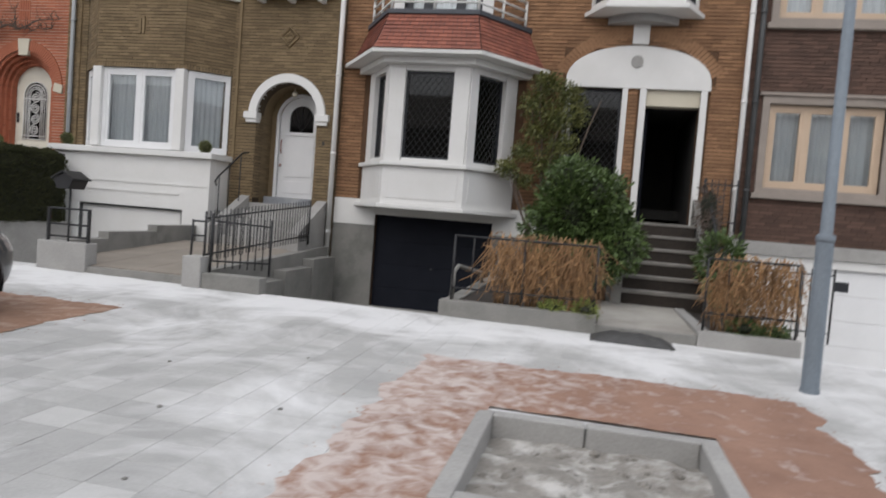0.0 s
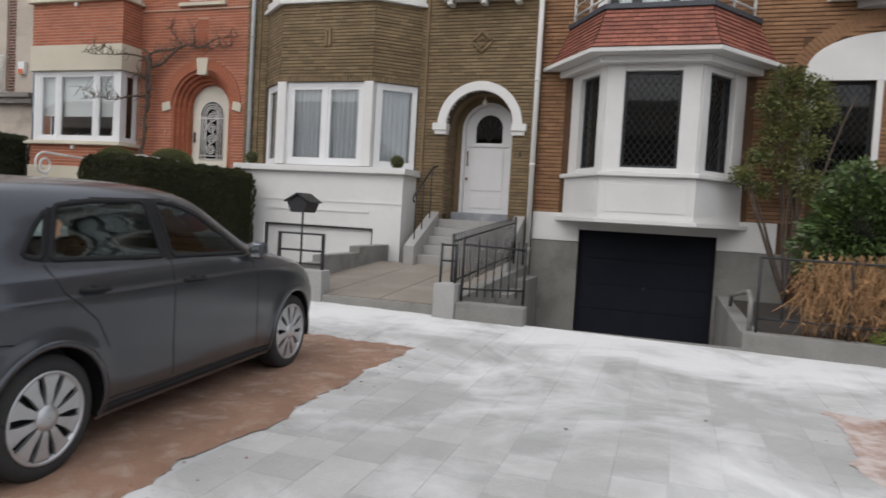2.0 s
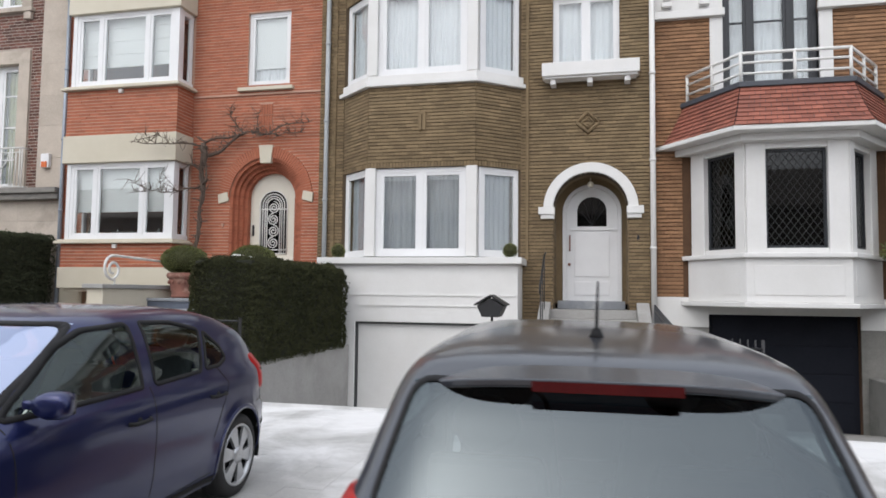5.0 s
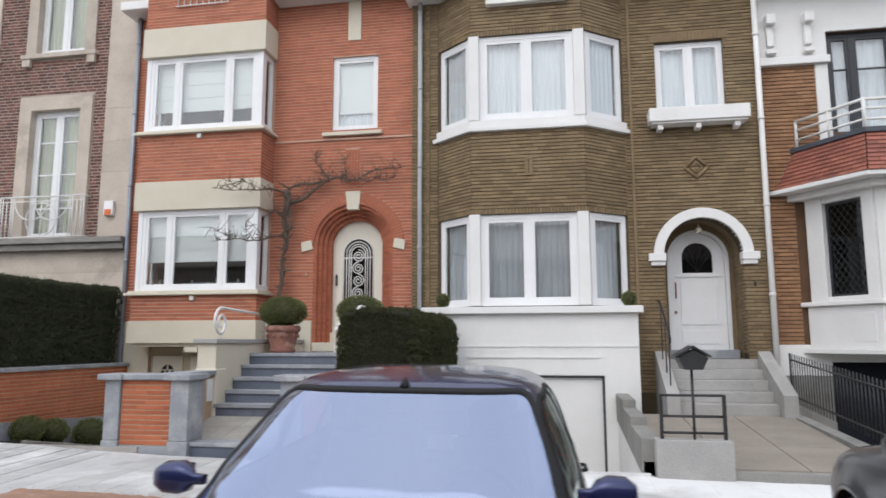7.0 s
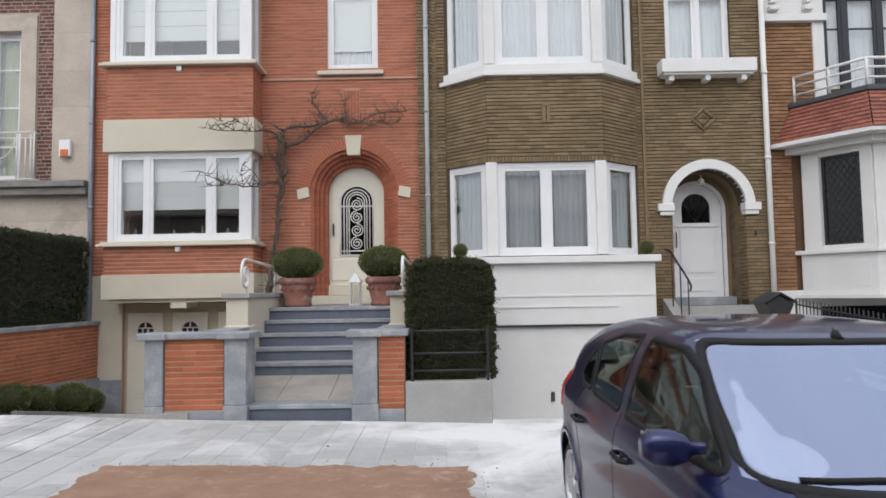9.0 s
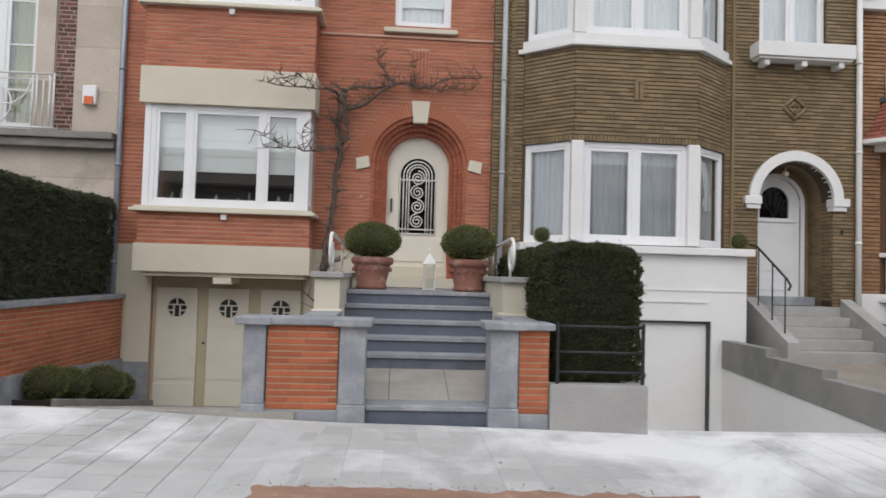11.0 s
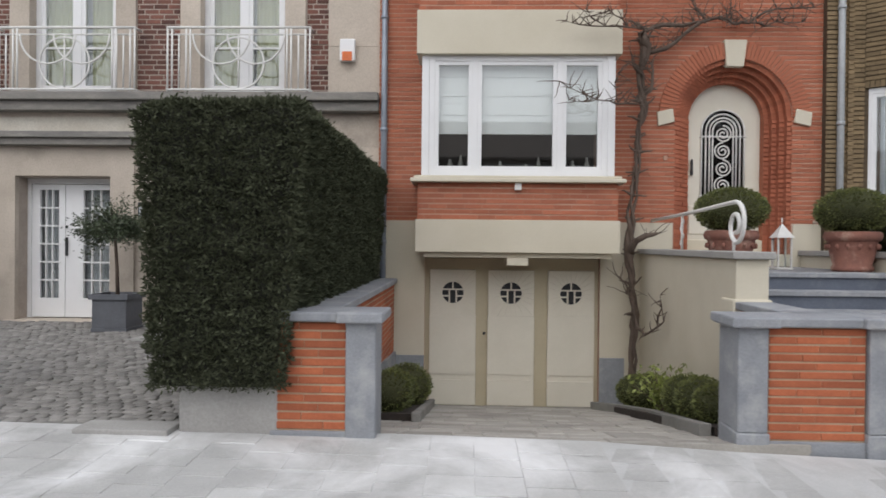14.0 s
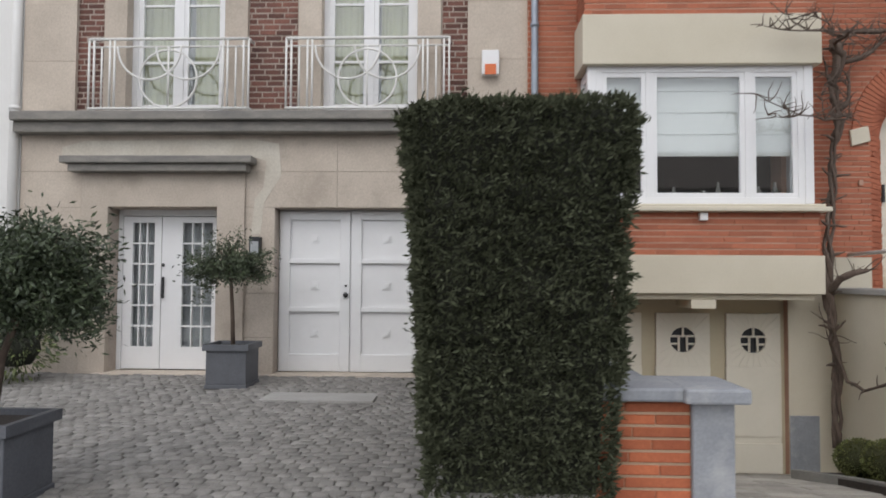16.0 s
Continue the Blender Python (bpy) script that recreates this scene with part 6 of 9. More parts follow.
# flight of steps to the red house
st = thing("front_steps", "blue limestone front steps with dark risers", "steps")
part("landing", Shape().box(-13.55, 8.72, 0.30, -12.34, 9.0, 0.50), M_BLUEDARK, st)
part("landing_nosing", Shape().box(-13.55, 8.69, 0.50, -12.34, 9.05, 0.55), M_BLUE, st, bevel=0.008)
for i in range(3):
    for j in range(2):
        xa, ya = -13.96 + 0.637 * i, 9.05 + 0.475 * j
        part("landing_flag", Shape().slab([(xa, ya), (xa + 0.632, ya), (xa + 0.632, ya + 0.471), (xa, ya + 0.471)], 0.30, lambda x, y: 0.548 + 0.205 * (y - 9.05)), M_FLAG, st, "worn stone flag", bevel=0.004)
for k in range(5):
    y, z = 9.98 + 0.28 * k, 0.91 + 0.18 * k
    za = 0.60 if k == 0 else z - 0.18
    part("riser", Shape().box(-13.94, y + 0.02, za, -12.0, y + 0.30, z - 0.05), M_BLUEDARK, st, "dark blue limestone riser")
    part("tread", Shape().box(-13.94, y - 0.01, z - 0.05, -12.0, y + 0.305 if k < 4 else 11.5, z), M_BLUE, st, "pale limestone tread", bevel=0.006)
part("platform", Shape().box(-13.94, 11.4, 0.5, -12.0, 13.44, 1.625), M_BLUE, st)
for x0, x1, nm in ((-14.24, -13.94, 0), (-12.0, -11.68, 1)):
    f = thing("stair_wall", "cream rendered stair wall with stone coping", "wall", "stair walls")
    part("wall_body", Shape().box(x0, 10.0, -0.5 if nm == 0 else 0.2, x1, 13.43, 1.79), M_CREAM, f, bevel=0.008)
    part("foot", Shape().box(x0 - 0.03, 9.98, 0.2, x1 + 0.03 if nm == 0 else x1, 10.3, 1.42), M_CREAM, f, bevel=0.02)
    part("coping", Shape().box(x0 - 0.05, 9.94, 1.79, x1 + 0.04, 13.42, 1.86), M_CONC, f, "grey stone coping", bevel=0.01)
for xr in (-14.09, -11.84):
    h = thing("handrail", "white iron handrail ending in a scroll", "handrail", "scroll handrails")
    pts = [(xr, 13.40, 2.26), (xr, 11.6, 2.30), (xr, 10.50, 2.34)] + [(xr, 10.40 - 0.20 * math.sin(a), 2.14 + 0.20 * math.cos(a)) for a in np.linspace(0, 3.2, 10)]
    pts += [(xr, 10.40 - (0.2 - 0.014 * a) * math.sin(a), 2.12 + (0.2 - 0.014 * a) * math.cos(a) - 0.01) for a in np.linspace(3.4, 9.5, 22)]
    part("rail", Shape().tube(pts, 0.022, 8), M_WHITEIRON, h)
    part("post", Shape().tube([(xr, 12.05, 1.85), (xr, 12.05, 2.29)], 0.016, 8).tube([(xr, 12.05 + 0.06 * math.sin(a * 2), 1.9 + 0.055 * a) for a in np.linspace(0, 6.3, 20)], 0.01, 6), M_WHITEIRON, h)
    part("post", Shape().tube([(xr, 10.45, 1.85), (xr, 10.45, 1.98)], 0.016, 8), M_WHITEIRON, h)
# drive of the red house
dv = tagged(part("driveway", ramp_slab(-17.70, -14.24, 8.62, 13.56, 0.48, -0.44, 0.25), M_FLAG), "sloping stone-paved driveway", "driveway", kind="structure")
bd = thing("flower_bed", "narrow planted bed with grey kerb beside the stair wall", "flower bed")
edge = [(-14.78, 9.2), (-14.72, 10.2), (-14.66, 11.2), (-14.74, 12.2), (-14.95, 13.0)]


def drive_z(y):
    return 0.48 - 0.92 * (y - 8.62) / 4.94


for (xa, ya), (xb, yb) in zip(edge, edge[1:]):
    part("kerb", Shape().slab([(xa - 0.05, ya), (xa + 0.05, ya), (xb + 0.05, yb), (xb - 0.05, yb)], lambda x, y: drive_z(y) - 0.1, lambda x, y: drive_z(y) + 0.11), M_CONCDARK, bd, bevel=0.01)
part("soil", Shape().slab([(-14.7, 9.2), (-14.24, 9.2), (-14.24, 13.0), (-14.85, 13.0)], lambda x, y: drive_z(y) - 0.1, lambda x, y: drive_z(y) + 0.08), M_SOIL_RISERSHADE, bd)
bd = thing("flower_bed", "narrow planted bed along the brick garden wall", "flower bed")
part("soil", Shape().slab([(-17.70, 10.2), (-17.2, 10.2), (-17.2, 13.3), (-17.70, 13.3)], lambda x, y: drive_z(y) - 0.1, lambda x, y: drive_z(y) + 0.08), M_SOIL_RISERSHADE, bd)
for k in range(8):
    part("kerb", Shape().slab([(-17.22, 10.1 + 0.4 * k), (-17.13, 10.1 + 0.4 * k), (-17.13, 10.49 + 0.4 * k), (-17.22, 10.49 + 0.4 * k)], lambda x, y: drive_z(y) - 0.1, lambda x, y: drive_z(y) + 0.10), M_CONCDARK, bd, bevel=0.015)
# hedge plinth at the stone house
tagged(part("hedge_kerb", Shape().box(-18.78, 8.52, 0.3, -18.06, 8.70, 0.86), M_CONC, None, bevel=0.015), "low weathered concrete block under the hedge", "kerb")

# ---- gardens of the olive house ----
pl = thing("planter_wall", "grey concrete planter carrying a clipped hedge", "planter")
part("front", Shape().box(-11.72, 8.62, 0.2, -10.72, 8.80, 0.80), M_CONC, pl, bevel=0.012)
part("side", Shape().box(-10.90, 8.80, -0.8, -10.72, 12.60, 0.80), M_CONC, pl, bevel=0.012)
part("soil", Shape().box(-11.66, 8.80, 0.2, -10.90, 13.2, 0.76), M_SOIL_RISERSHADE, pl)
fe = thing("iron_fence", "black iron fence panel before the hedge", "fence", "black iron fences")
for z in (0.92, 1.12, 1.38):
    part("rail", Shape().tube([(-11.66, 8.68, z), (-10.74, 8.68, z)], 0.014, 6), M_BLACKIRON, fe)
for x in (-11.64, -10.76):
    part("post", Shape().box(x - 0.015, 8.665, 0.78, x + 0.015, 8.695, 1.42), M_BLACKIRON, fe)
tagged(part("driveway", ramp_slab(-10.72, -7.92, 8.62, 12.72, 0.36, -0.60, 0.3), M_JOINT), "sloping driveway covered in pale sand", "driveway", kind="structure")
gw = thing("retaining_wall", "stepped grey coping on a white retaining wall", "wall")
s = Shape().slab([(-7.98, 8.75), (-7.86, 8.75), (-7.86, 12.62), (-7.98, 12.62)], -0.8, lambda x, y: 0.46 + 0.06 * (y - 8.7) / 4)
part("wall_body", s, M_WHITE, gw)
for k, (ya, yb) in enumerate(((8.75, 10.0), (10.0, 11.3), (11.3, 12.60))):
    part("coping", Shape().slab([(-8.0, ya), (-7.80, ya), (-7.80, yb), (-8.0, yb)], lambda x, y: 0.30 + 0.05 * (y - 8.7), 0.72 + 0.11 * k), M_CONCDARK, gw, "grey cement coping", bevel=0.008)
part("front_block", Shape().box(-7.86, 8.55, 0.2, -7.04, 8.80, 0.73), M_CONC, gw, "pale concrete block", bevel=0.012)
M_PATH = surface("brownish cement", (0.30, 0.262, 0.22), (0.235, 0.205, 0.172), 1.4, 45, 0.9, 0.2, stain=(0.2, 0.18, 0.155), stain_at=0.64)
pth = tagged(part("path", ramp_slab(-7.84, -5.38, 8.66, 12.2, 0.40, 0.63, 0.9), M_CONC), "cement path rising to the steps", "path", kind="structure")
for xa, xb in ((-7.84, -7.05), (-7.035, -6.25), (-6.235, -5.38)):
    for ya, yb in ((8.68, 9.9), (9.912, 11.0), (11.012, 12.19)):
        part("slab", Shape().slab([(xa, ya), (xb, ya), (xb, yb), (xa, yb)], lambda x, y: 0.35 + (y - 8.66) * 0.065, lambda x, y: 0.42 + (y - 8.66) * 0.065), M_PATH, pth, bevel=0.004)
tagged(part("path_kerb", Shape().box(-7.04, 8.58, 0.2, -5.40, 8.68, 0.405), M_CONCDARK, None, bevel=0.01), "dark cement kerb of the path", "kerb", kind="structure")
st = thing("front_steps", "grey cement front steps with sloping side wall", "steps")
for k in range(5):
    y, z = 12.18 + 0.28 * k, 0.82 + 0.17 * k
    part("tread", Shape().box(-7.05, y, z - 0.17 if k else 0.5, -5.52, y + 0.30 if k < 4 else 14.0, z), M_CONC, st, bevel=0.01)
part("threshold", Shape().box(-6.95, 13.75, 1.5, -5.70, 14.05, 1.655), M_BLUE, st, bevel=0.008)
for x0, x1 in ((-5.52, -5.30), (-7.25, -7.05)):
    s = Shape().slab([(x0, 12.0), (x1, 12.0), (x1, 13.32), (x0, 13.32)], 0.4, lambda x, y: 0.98 + (y - 12.0) * 0.5)
    part("side_wall", s, M_CONC, st, bevel=0.008)
hr = thing("handrail", "thin black iron handrail", "handrail")
part("rail", Shape().tube([(-7.15, 13.4, 2.55), (-7.15, 13.1, 2.5), (-7.15, 12.2, 1.95), (-7.15, 12.1, 1.85), (-7.15, 12.16, 1.78)], 0.018, 8), M_BLACKIRON, hr)
for y, za, zb in ((12.25, 1.1, 1.97), (12.62, 1.28, 2.2), (13.05, 1.5, 2.46)):
    part("baluster", Shape().tube([(-7.15, y, za - 0.05), (-7.15, y, zb)], 0.011, 6), M_BLACKIRON, hr)
# mailbox and its little railing
mb = thing("mailbox", "black mailbox with pitched roof on a thin post", "mailbox")
s = Shape().face([(-7.53, 1.50), (-7.33, 1.50), (-7.27, 1.63), (-7.43, 1.72), (-7.59, 1.63)], 8.50, 8.82)
part("box", s, M_BLACKIRON, mb, bevel=0.004)
s = Shape().face([(-7.62, 1.635), (-7.43, 1.745), (-7.24, 1.635), (-7.24, 1.65), (-7.43, 1.765), (-7.62, 1.65)][::-1][::-1], 8.47, 8.85)
part("roof", s, M_BLACKIRON, mb)
part("post", Shape().tube([(-7.43, 8.66, 0.70), (-7.43, 8.66, 1.52)], 0.016, 8), M_BLACKIRON, mb)
fe = thing("iron_fence", "short black iron railing on a concrete block", "fence", "black iron fences")
for z in (0.80, 0.98, 1.21):
    part("rail", Shape().tube([(-7.78, 8.67, z), (-7.10, 8.67, z)], 0.016, 6), M_BLACKIRON, fe)
for x in (-7.78, -7.10):
    part("post", Shape().box(x - 0.018, 8.65, 0.70, x + 0.018, 8.69, 1.22), M_BLACKIRON, fe)


def picket_fence(label, p, q, z0, z1, n, tilt=0.0):
    """Picket panel between two ground points; z0, z1 give foot and top at both ends."""
    f = thing("iron_fence", label, "fence", "black iron fences")
    at = lambda t, k: (p[0] + (q[0] - p[0]) * t, p[1] + (q[1] - p[1]) * t, k[0] + (k[1] - k[0]) * t)
    for off, base in ((0.10, z0), (-0.10, z1)):
        a, b = at(0, base), at(1, base)
        part("rail", Shape().tube([(a[0], a[1], a[2] + off), (b[0], b[1], b[2] + off)], 0.014, 6), M_BLACKIRON, f)
    for i in range(n):
        a, b = at(i / (n - 1), z0), at(i / (n - 1), z1)
        fat = i in (0, n - 1)
        part("picket", Shape().tube([(a[0], a[1], a[2] - (0.08 if fat else 0)), (b[0] + tilt * 0.02, b[1], b[2])], 0.018 if fat else 0.009, 6), M_BLACKIRON, f)
    return f


lw = thing("low_wall", "low grey concrete wall with a square end post", "wall", "low concrete walls")
part("post", Shape().box(-5.40, 8.42, 0.2, -5.12, 8.72, 0.72), M_CONC, lw, bevel=0.012)
part("wall_body", Shape().box(-5.12, 8.46, 0.1, -4.25, 8.68, 0.50), M_CONCDARK, lw, bevel=0.012)
part("wall_body", Shape().slab([(-5.36, 8.72), (-5.18, 8.72), (-5.18, 13.3), (-5.36, 13.3)], -0.6, lambda x, y: 0.50 + 0.045 * (y - 8.7)), M_CONCDARK, lw)
for k in range(3):
    part("step_block", Shape().box(-5.18, 9.6 + 1.2 * k, -0.6, -4.95, 10.7 + 1.2 * k, 0.25 + 0.14 * k), M_CONCDARK, lw, bevel=0.01)
picket_fence("black iron picket fence with one panel standing out", (-5.27, 8.75), (-5.27, 12.4), (0.62, 0.85), (1.34, 1.62), 34)
picket_fence("black iron picket gate standing by the low wall", (-5.08, 8.60), (-4.36, 8.95), (0.56, 0.56), (1.32, 1.28), 9)
fe = thing("iron_fence", "small black iron ladder rail on the end post", "fence", "black iron fences")
for x in (-5.36, -5.16):
    part("post", Shape().tube([(x, 8.56, 0.70), (x + 0.01, 8.56, 1.22)], 0.016, 6), M_BLACKIRON, fe)
for z in (1.0, 1.20):
    part("rail", Shape().tube([(-5.36, 8.56, z), (-5.15, 8.56, z)], 0.014, 6), M_BLACKIRON, fe)

# ---- gardens of the ochre house ----
tagged(part("driveway", ramp_slab(-4.95, -1.80, 8.62, 13.6, 0.28, -0.55, 0.2), M_CONCDARK), "sunken cement driveway", "driveway", kind="structure")
lw = thing("low_wall", "low grey concrete wall beside the sunken drive", "wall", "low concrete walls")
part("wall_body", Shape().box(-1.80, 8.60, -0.1, 0.20, 8.78, 0.46), M_CONCDARK, lw, bevel=0.012)
part("wall_body", Shape().box(-1.80, 8.78, -0.7, -1.60, 13.3, 0.44), M_CONCDARK, lw, bevel=0.012)
part("handrail", Shape().tube([(-1.7, 8.95, 0.44), (-1.7, 8.98, 0.80), (-1.7, 9.3, 0.86), (-1.7, 11.5, 0.62), (-1.7, 11.6, 0.44)], 0.03, 8), M_CONCDARK, lw)
part("soil", Shape().box(-1.60, 8.78, 0.0, 0.22, 12.9, 0.42), M_SOIL_RISERSHADE, lw)
lw = thing("low_wall", "pale concrete planter wall beside the path", "wall", "low concrete walls")
part("wall_body", Shape().box(1.40, 8.60, -0.1, 2.55, 8.78, 0.40), M_CONC, lw, bevel=0.012)
part("side", Shape().box(1.40, 8.78, -0.1, 1.55, 11.0, 0.40), M_CONC, lw, bevel=0.012)
part("side", Shape().box(2.42, 8.78, -0.6, 2.55, 13.3, 0.40), M_CONC, lw, bevel=0.012)
part("soil", Shape().box(1.55, 8.78, 0.0, 2.42, 13.2, 0.34), M_SOIL_RISERSHADE, lw)
tagged(part("path", ramp_slab(0.20, 1.40, 8.70, 11.2, 0.34, 0.38, 0.3), M_FLAG), "grey flagstone path", "path", kind="structure")
tagged(part("path_kerb", Shape().box(0.20, 8.62, 0.0, 1.40, 8.72, 0.335), M_CONCDARK, None, bevel=0.01), "dark stone kerb of the path", "kerb", kind="structure")
st = thing("front_steps", "dark weathered stone front steps", "steps")
for k in range(6):
    y, z = 11.1 + 0.3 * k, 0.60 + 0.22 * k
    # stone risers in near-black: shade below each tread is in the colour
    part("riser", Shape().box(0.62, y + 0.02, 0.2, 1.84, y + 0.33, z - 0.05), M_SOIL_RISERSHADE, st)
    part("tread", Shape().box(0.60, y, z - 0.05, 1.86, y + 0.335 if k < 5 else 13.44, z), M_LEDGE, st, "grey stone tread", bevel=0.008)
s = Shape().slab([(1.86, 11.0), (2.02, 11.0), (2.02, 13.40), (1.86, 13.40)], 0.2, lambda x, y: 0.70 + (y - 11.0) * 0.62)
part("side_wall", s, M_CONCDARK, st)
s = Shape().slab([(0.44, 11.0), (0.60, 11.0), (0.60, 13.40), (0.44, 13.40)], 0.2, lambda x, y: 0.70 + (y - 11.0) * 0.62)
part("side_wall", s, M_CONCDARK, st)
picket_fence("black iron railing beside the dark steps", (1.94, 11.1), (1.94, 12.7), (0.85, 1.75), (1.65, 2.55), 12)
picket_fence("black iron railing at the entrance landing", (1.96, 12.75), (2.5, 12.75), (1.70, 1.70), (2.55, 2.55), 6)
for xa, xb, zb in ((-1.66, 0.16, 1.30), (1.46, 2.50, 1.28)):
    fe = thing("iron_fence", "black iron garden railing in front of a withered hedge", "fence", "black iron fences")
    for z in (0.62, zb):
        part("rail", Shape().tube([(xa, 8.70, z), (xb, 8.70, z)], 0.014, 6), M_BLACKIRON, fe)
    n = 5 if xb - xa > 1.2 else 4
    for i in range(0, n, 2 if n == 5 else 3):
        x = xa + (xb - xa) * i / (n - 1)
        part("post", Shape().tube([(x, 8.70, 0.40), (x, 8.70, zb + 0.01)], 0.016, 6), M_BLACKIRON, fe)
    part("rail", Shape().tube([(xa + 0.25, 8.70, 0.62), (xa + 0.25, 8.70, zb)], 0.01, 6), M_BLACKIRON, fe)
# dark house: sandy yard and railing
tagged(part("driveway", ramp_slab(2.55, 9.0, 8.62, 13.5, 0.12, -0.72, 0.3), M_JOINT), "sloping yard covered in pale sand", "driveway", kind="structure")
picket_fence("black iron railing before the white garage", (2.62, 12.2), (4.0, 12.2), (0.0, 0.0), (1.15, 1.15), 13)

# ---- forecourt of the stone house ----
fc = tagged(part("forecourt", ramp_slab(-27.5, -18.0, 8.60, 13.62, 0.535, 0.70, 0.25), M_CONCDARK), "forecourt of grey cobbles", "forecourt", kind="structure")
tagged(part("edge_slab", Shape().box(-19.5, 8.40, 0.48, -18.81, 8.66, 0.565), M_CONC, None, bevel=0.008), "broken pale concrete edge slab", "kerb", kind="structure")

# ---- hedges, shrubs, climbers ----


def hedge(label, x0, x1, y0, y1, z0, z1, dens, sides, pinch=0.0, seed=1, mat=None, long=0.042, wide=0.014, soft_=14.0):
    h = thing("hedge", label, "hedge", "clipped hedges")
    pts, nor = on_box(x0, x1, y0, y1, z0, z1, dens, seed, sides, pinch, soft_)
    s = Shape()
    nz, i = 7, 0.075 if soft_ > 10 else 0.11
    cx = (x0 + x1) / 2
    lev = []
    for k in range(nz):
        t = k / (nz - 1)
        hw = (x1 - x0) / 2 * (1 - pinch * (1 - t)) - i
        lev.append([(cx - hw, y0 + i), (cx + hw, y0 + i), (cx + hw, y1 - i), (cx - hw, y1 - i)])
    vs = [(x, y, z0 + 0.01 + (z1 - z0 - 0.06) * k / (nz - 1)) for k in range(nz) for x, y in lev[k]]
    fs = [(k * 4 + j, k * 4 + (j + 1) % 4, (k + 1) * 4 + (j + 1) % 4, (k + 1) * 4 + j) for k in range(nz - 1) for j in range(4)]
    s.add(vs, fs + [(0, 3, 2, 1), tuple(nz * 4 - 4 + j for j in range(4))])
    # solid stand-in for the hedge's inside, its shade put into the colour
    part("core", s, M_HEDGESHADE, h)
    ob = part("foliage", leaf_mesh("foliage", pts, nor, long, wide, seed, up=0.25, loose=0.75), mat or M_YEW, h, "dense dark needles", kind="stuff")
    rng = random.Random(seed)
    # stray shoots
    k = max(int((x1 - x0) * (z1 - z0) * 14), 20)
    sp, sn = on_box(x0, x1, y0, y1, z0, z1, 16, seed + 5, sides, pinch, soft_)
    pp, nn = [], []
    for a, b in zip(sp, sn):
        d = (Vector(b) + Vector((rng.uniform(-0.6, 0.6), rng.uniform(-0.6, 0.6), rng.uniform(-0.2, 0.8)))).normalized()
        for j in range(5):
            pp.append(Vector(a) + d * 0.018 * j)
            nn.append(d)
    part("shoot", leaf_mesh("shoots", pp, nn, long * 0.9, wide * 0.9, seed + 9, up=0.1, loose=0.5), mat or M_YEW, h, kind="stuff")
    return h


hedge("tall clipped dark yew hedge beside the driveway", -19.07, -17.85, 8.38, 13.3, 0.86, 2.90, 7000, "flrt", 0.24, 3, long=0.046, wide=0.014)
hedge("rounded clipped dark hedge on a concrete planter", -11.72, -10.66, 8.84, 12.45, 0.78, 2.24, 8500, "flrt", 0.0, 5, M_BOXHEDGE, 0.034, 0.012, 4.5)


def leafy_ball(name, label, category, c, r, rz, count, mat, long=0.035, wide=0.018, seed=0, group="", wob=0.05, core=0.93):
    b = thing(name, label, category, group)
    part("core", Shape().ball(c, r * core, rz / r, 16, wob), M_BOXHEDGE, b)
    p, n = on_ball(c, r, rz, count, seed, wob)
    part("foliage", leaf_mesh("foliage", p, n, long, wide, seed, up=0.2, loose=0.7), mat, b, kind="stuff")
    return b


def flower_pot(label, x, y, z, r0, r1, h):
    p = thing("flower_pot", label, "flower pot", "terracotta pots")
    prof = [(r0, z), (r0 + 0.02, z + 0.02), (r0 + 0.02, z + 0.05), (r0, z + 0.07), (r0 + (r1 - r0) * 0.5, z + h * 0.55), (r1 - 0.03, z + h - 0.12), (r1 - 0.03, z + h - 0.11),
            (r1, z + h - 0.10), (r1 + 0.015, z + h - 0.05), (r1, z + h - 0.01), (r1 - 0.01, z + h), (r1 - 0.04, z + h), (r1 - 0.05, z + h - 0.05)]
    part("pot", Shape().lathe(x, y, prof, 28), M_TERRA, p)
    s = Shape()
    for k in range(14):
        a = 2 * math.pi * k / 14
        rr = r0 + (r1 - r0) * 0.6 + 0.012
        s.ball((x + rr * math.cos(a), y + rr * math.sin(a), z + h * 0.62), 0.022, 1.6, 8)
    part("relief", s, M_TERRA, p, kind="stuff")
    part("soil", Shape().lathe(x, y, [(r1 - 0.06, z + h - 0.07), (r1 - 0.055, z + h - 0.05)], 20), M_SOIL_RISERSHADE, p)
    return p


for x in (-13.63, -12.24):
    flower_pot("ornamented terracotta pot on the landing", x, 11.72, 1.63, 0.20, 0.29, 0.46)
    leafy_ball("box_ball", "clipped round box bush in a terracotta pot", "topiary", (x, 11.72, 2.33), 0.40, 0.255, 5200, M_BOX, 0.03, 0.016, int(-x * 10), "box balls")
for x, y, rr in ((-10.98, 12.62, 0.125), (-7.72, 12.62, 0.125)):
    leafy_ball("box_ball", "tiny clipped box ball on the terrace slab", "topiary", (x, y, 2.42 + rr), rr, rr, 900, M_BOX, 0.022, 0.012, int(-x * 7), "box balls")
for x, y, rr in ((-14.52, 12.45, 0.24), (-14.47, 12.0, 0.25), (-14.48, 10.55, 0.25), (-14.50, 10.1, 0.24), (-14.50, 9.72, 0.20)):
    leafy_ball("box_ball", "low dark clipped box ball in the bed", "shrub", (x, y, drive_z(y) + 0.08 + rr * 0.8), rr, rr * 0.85, 2200, M_BOX, 0.03, 0.015, int(y * 31), "box balls")
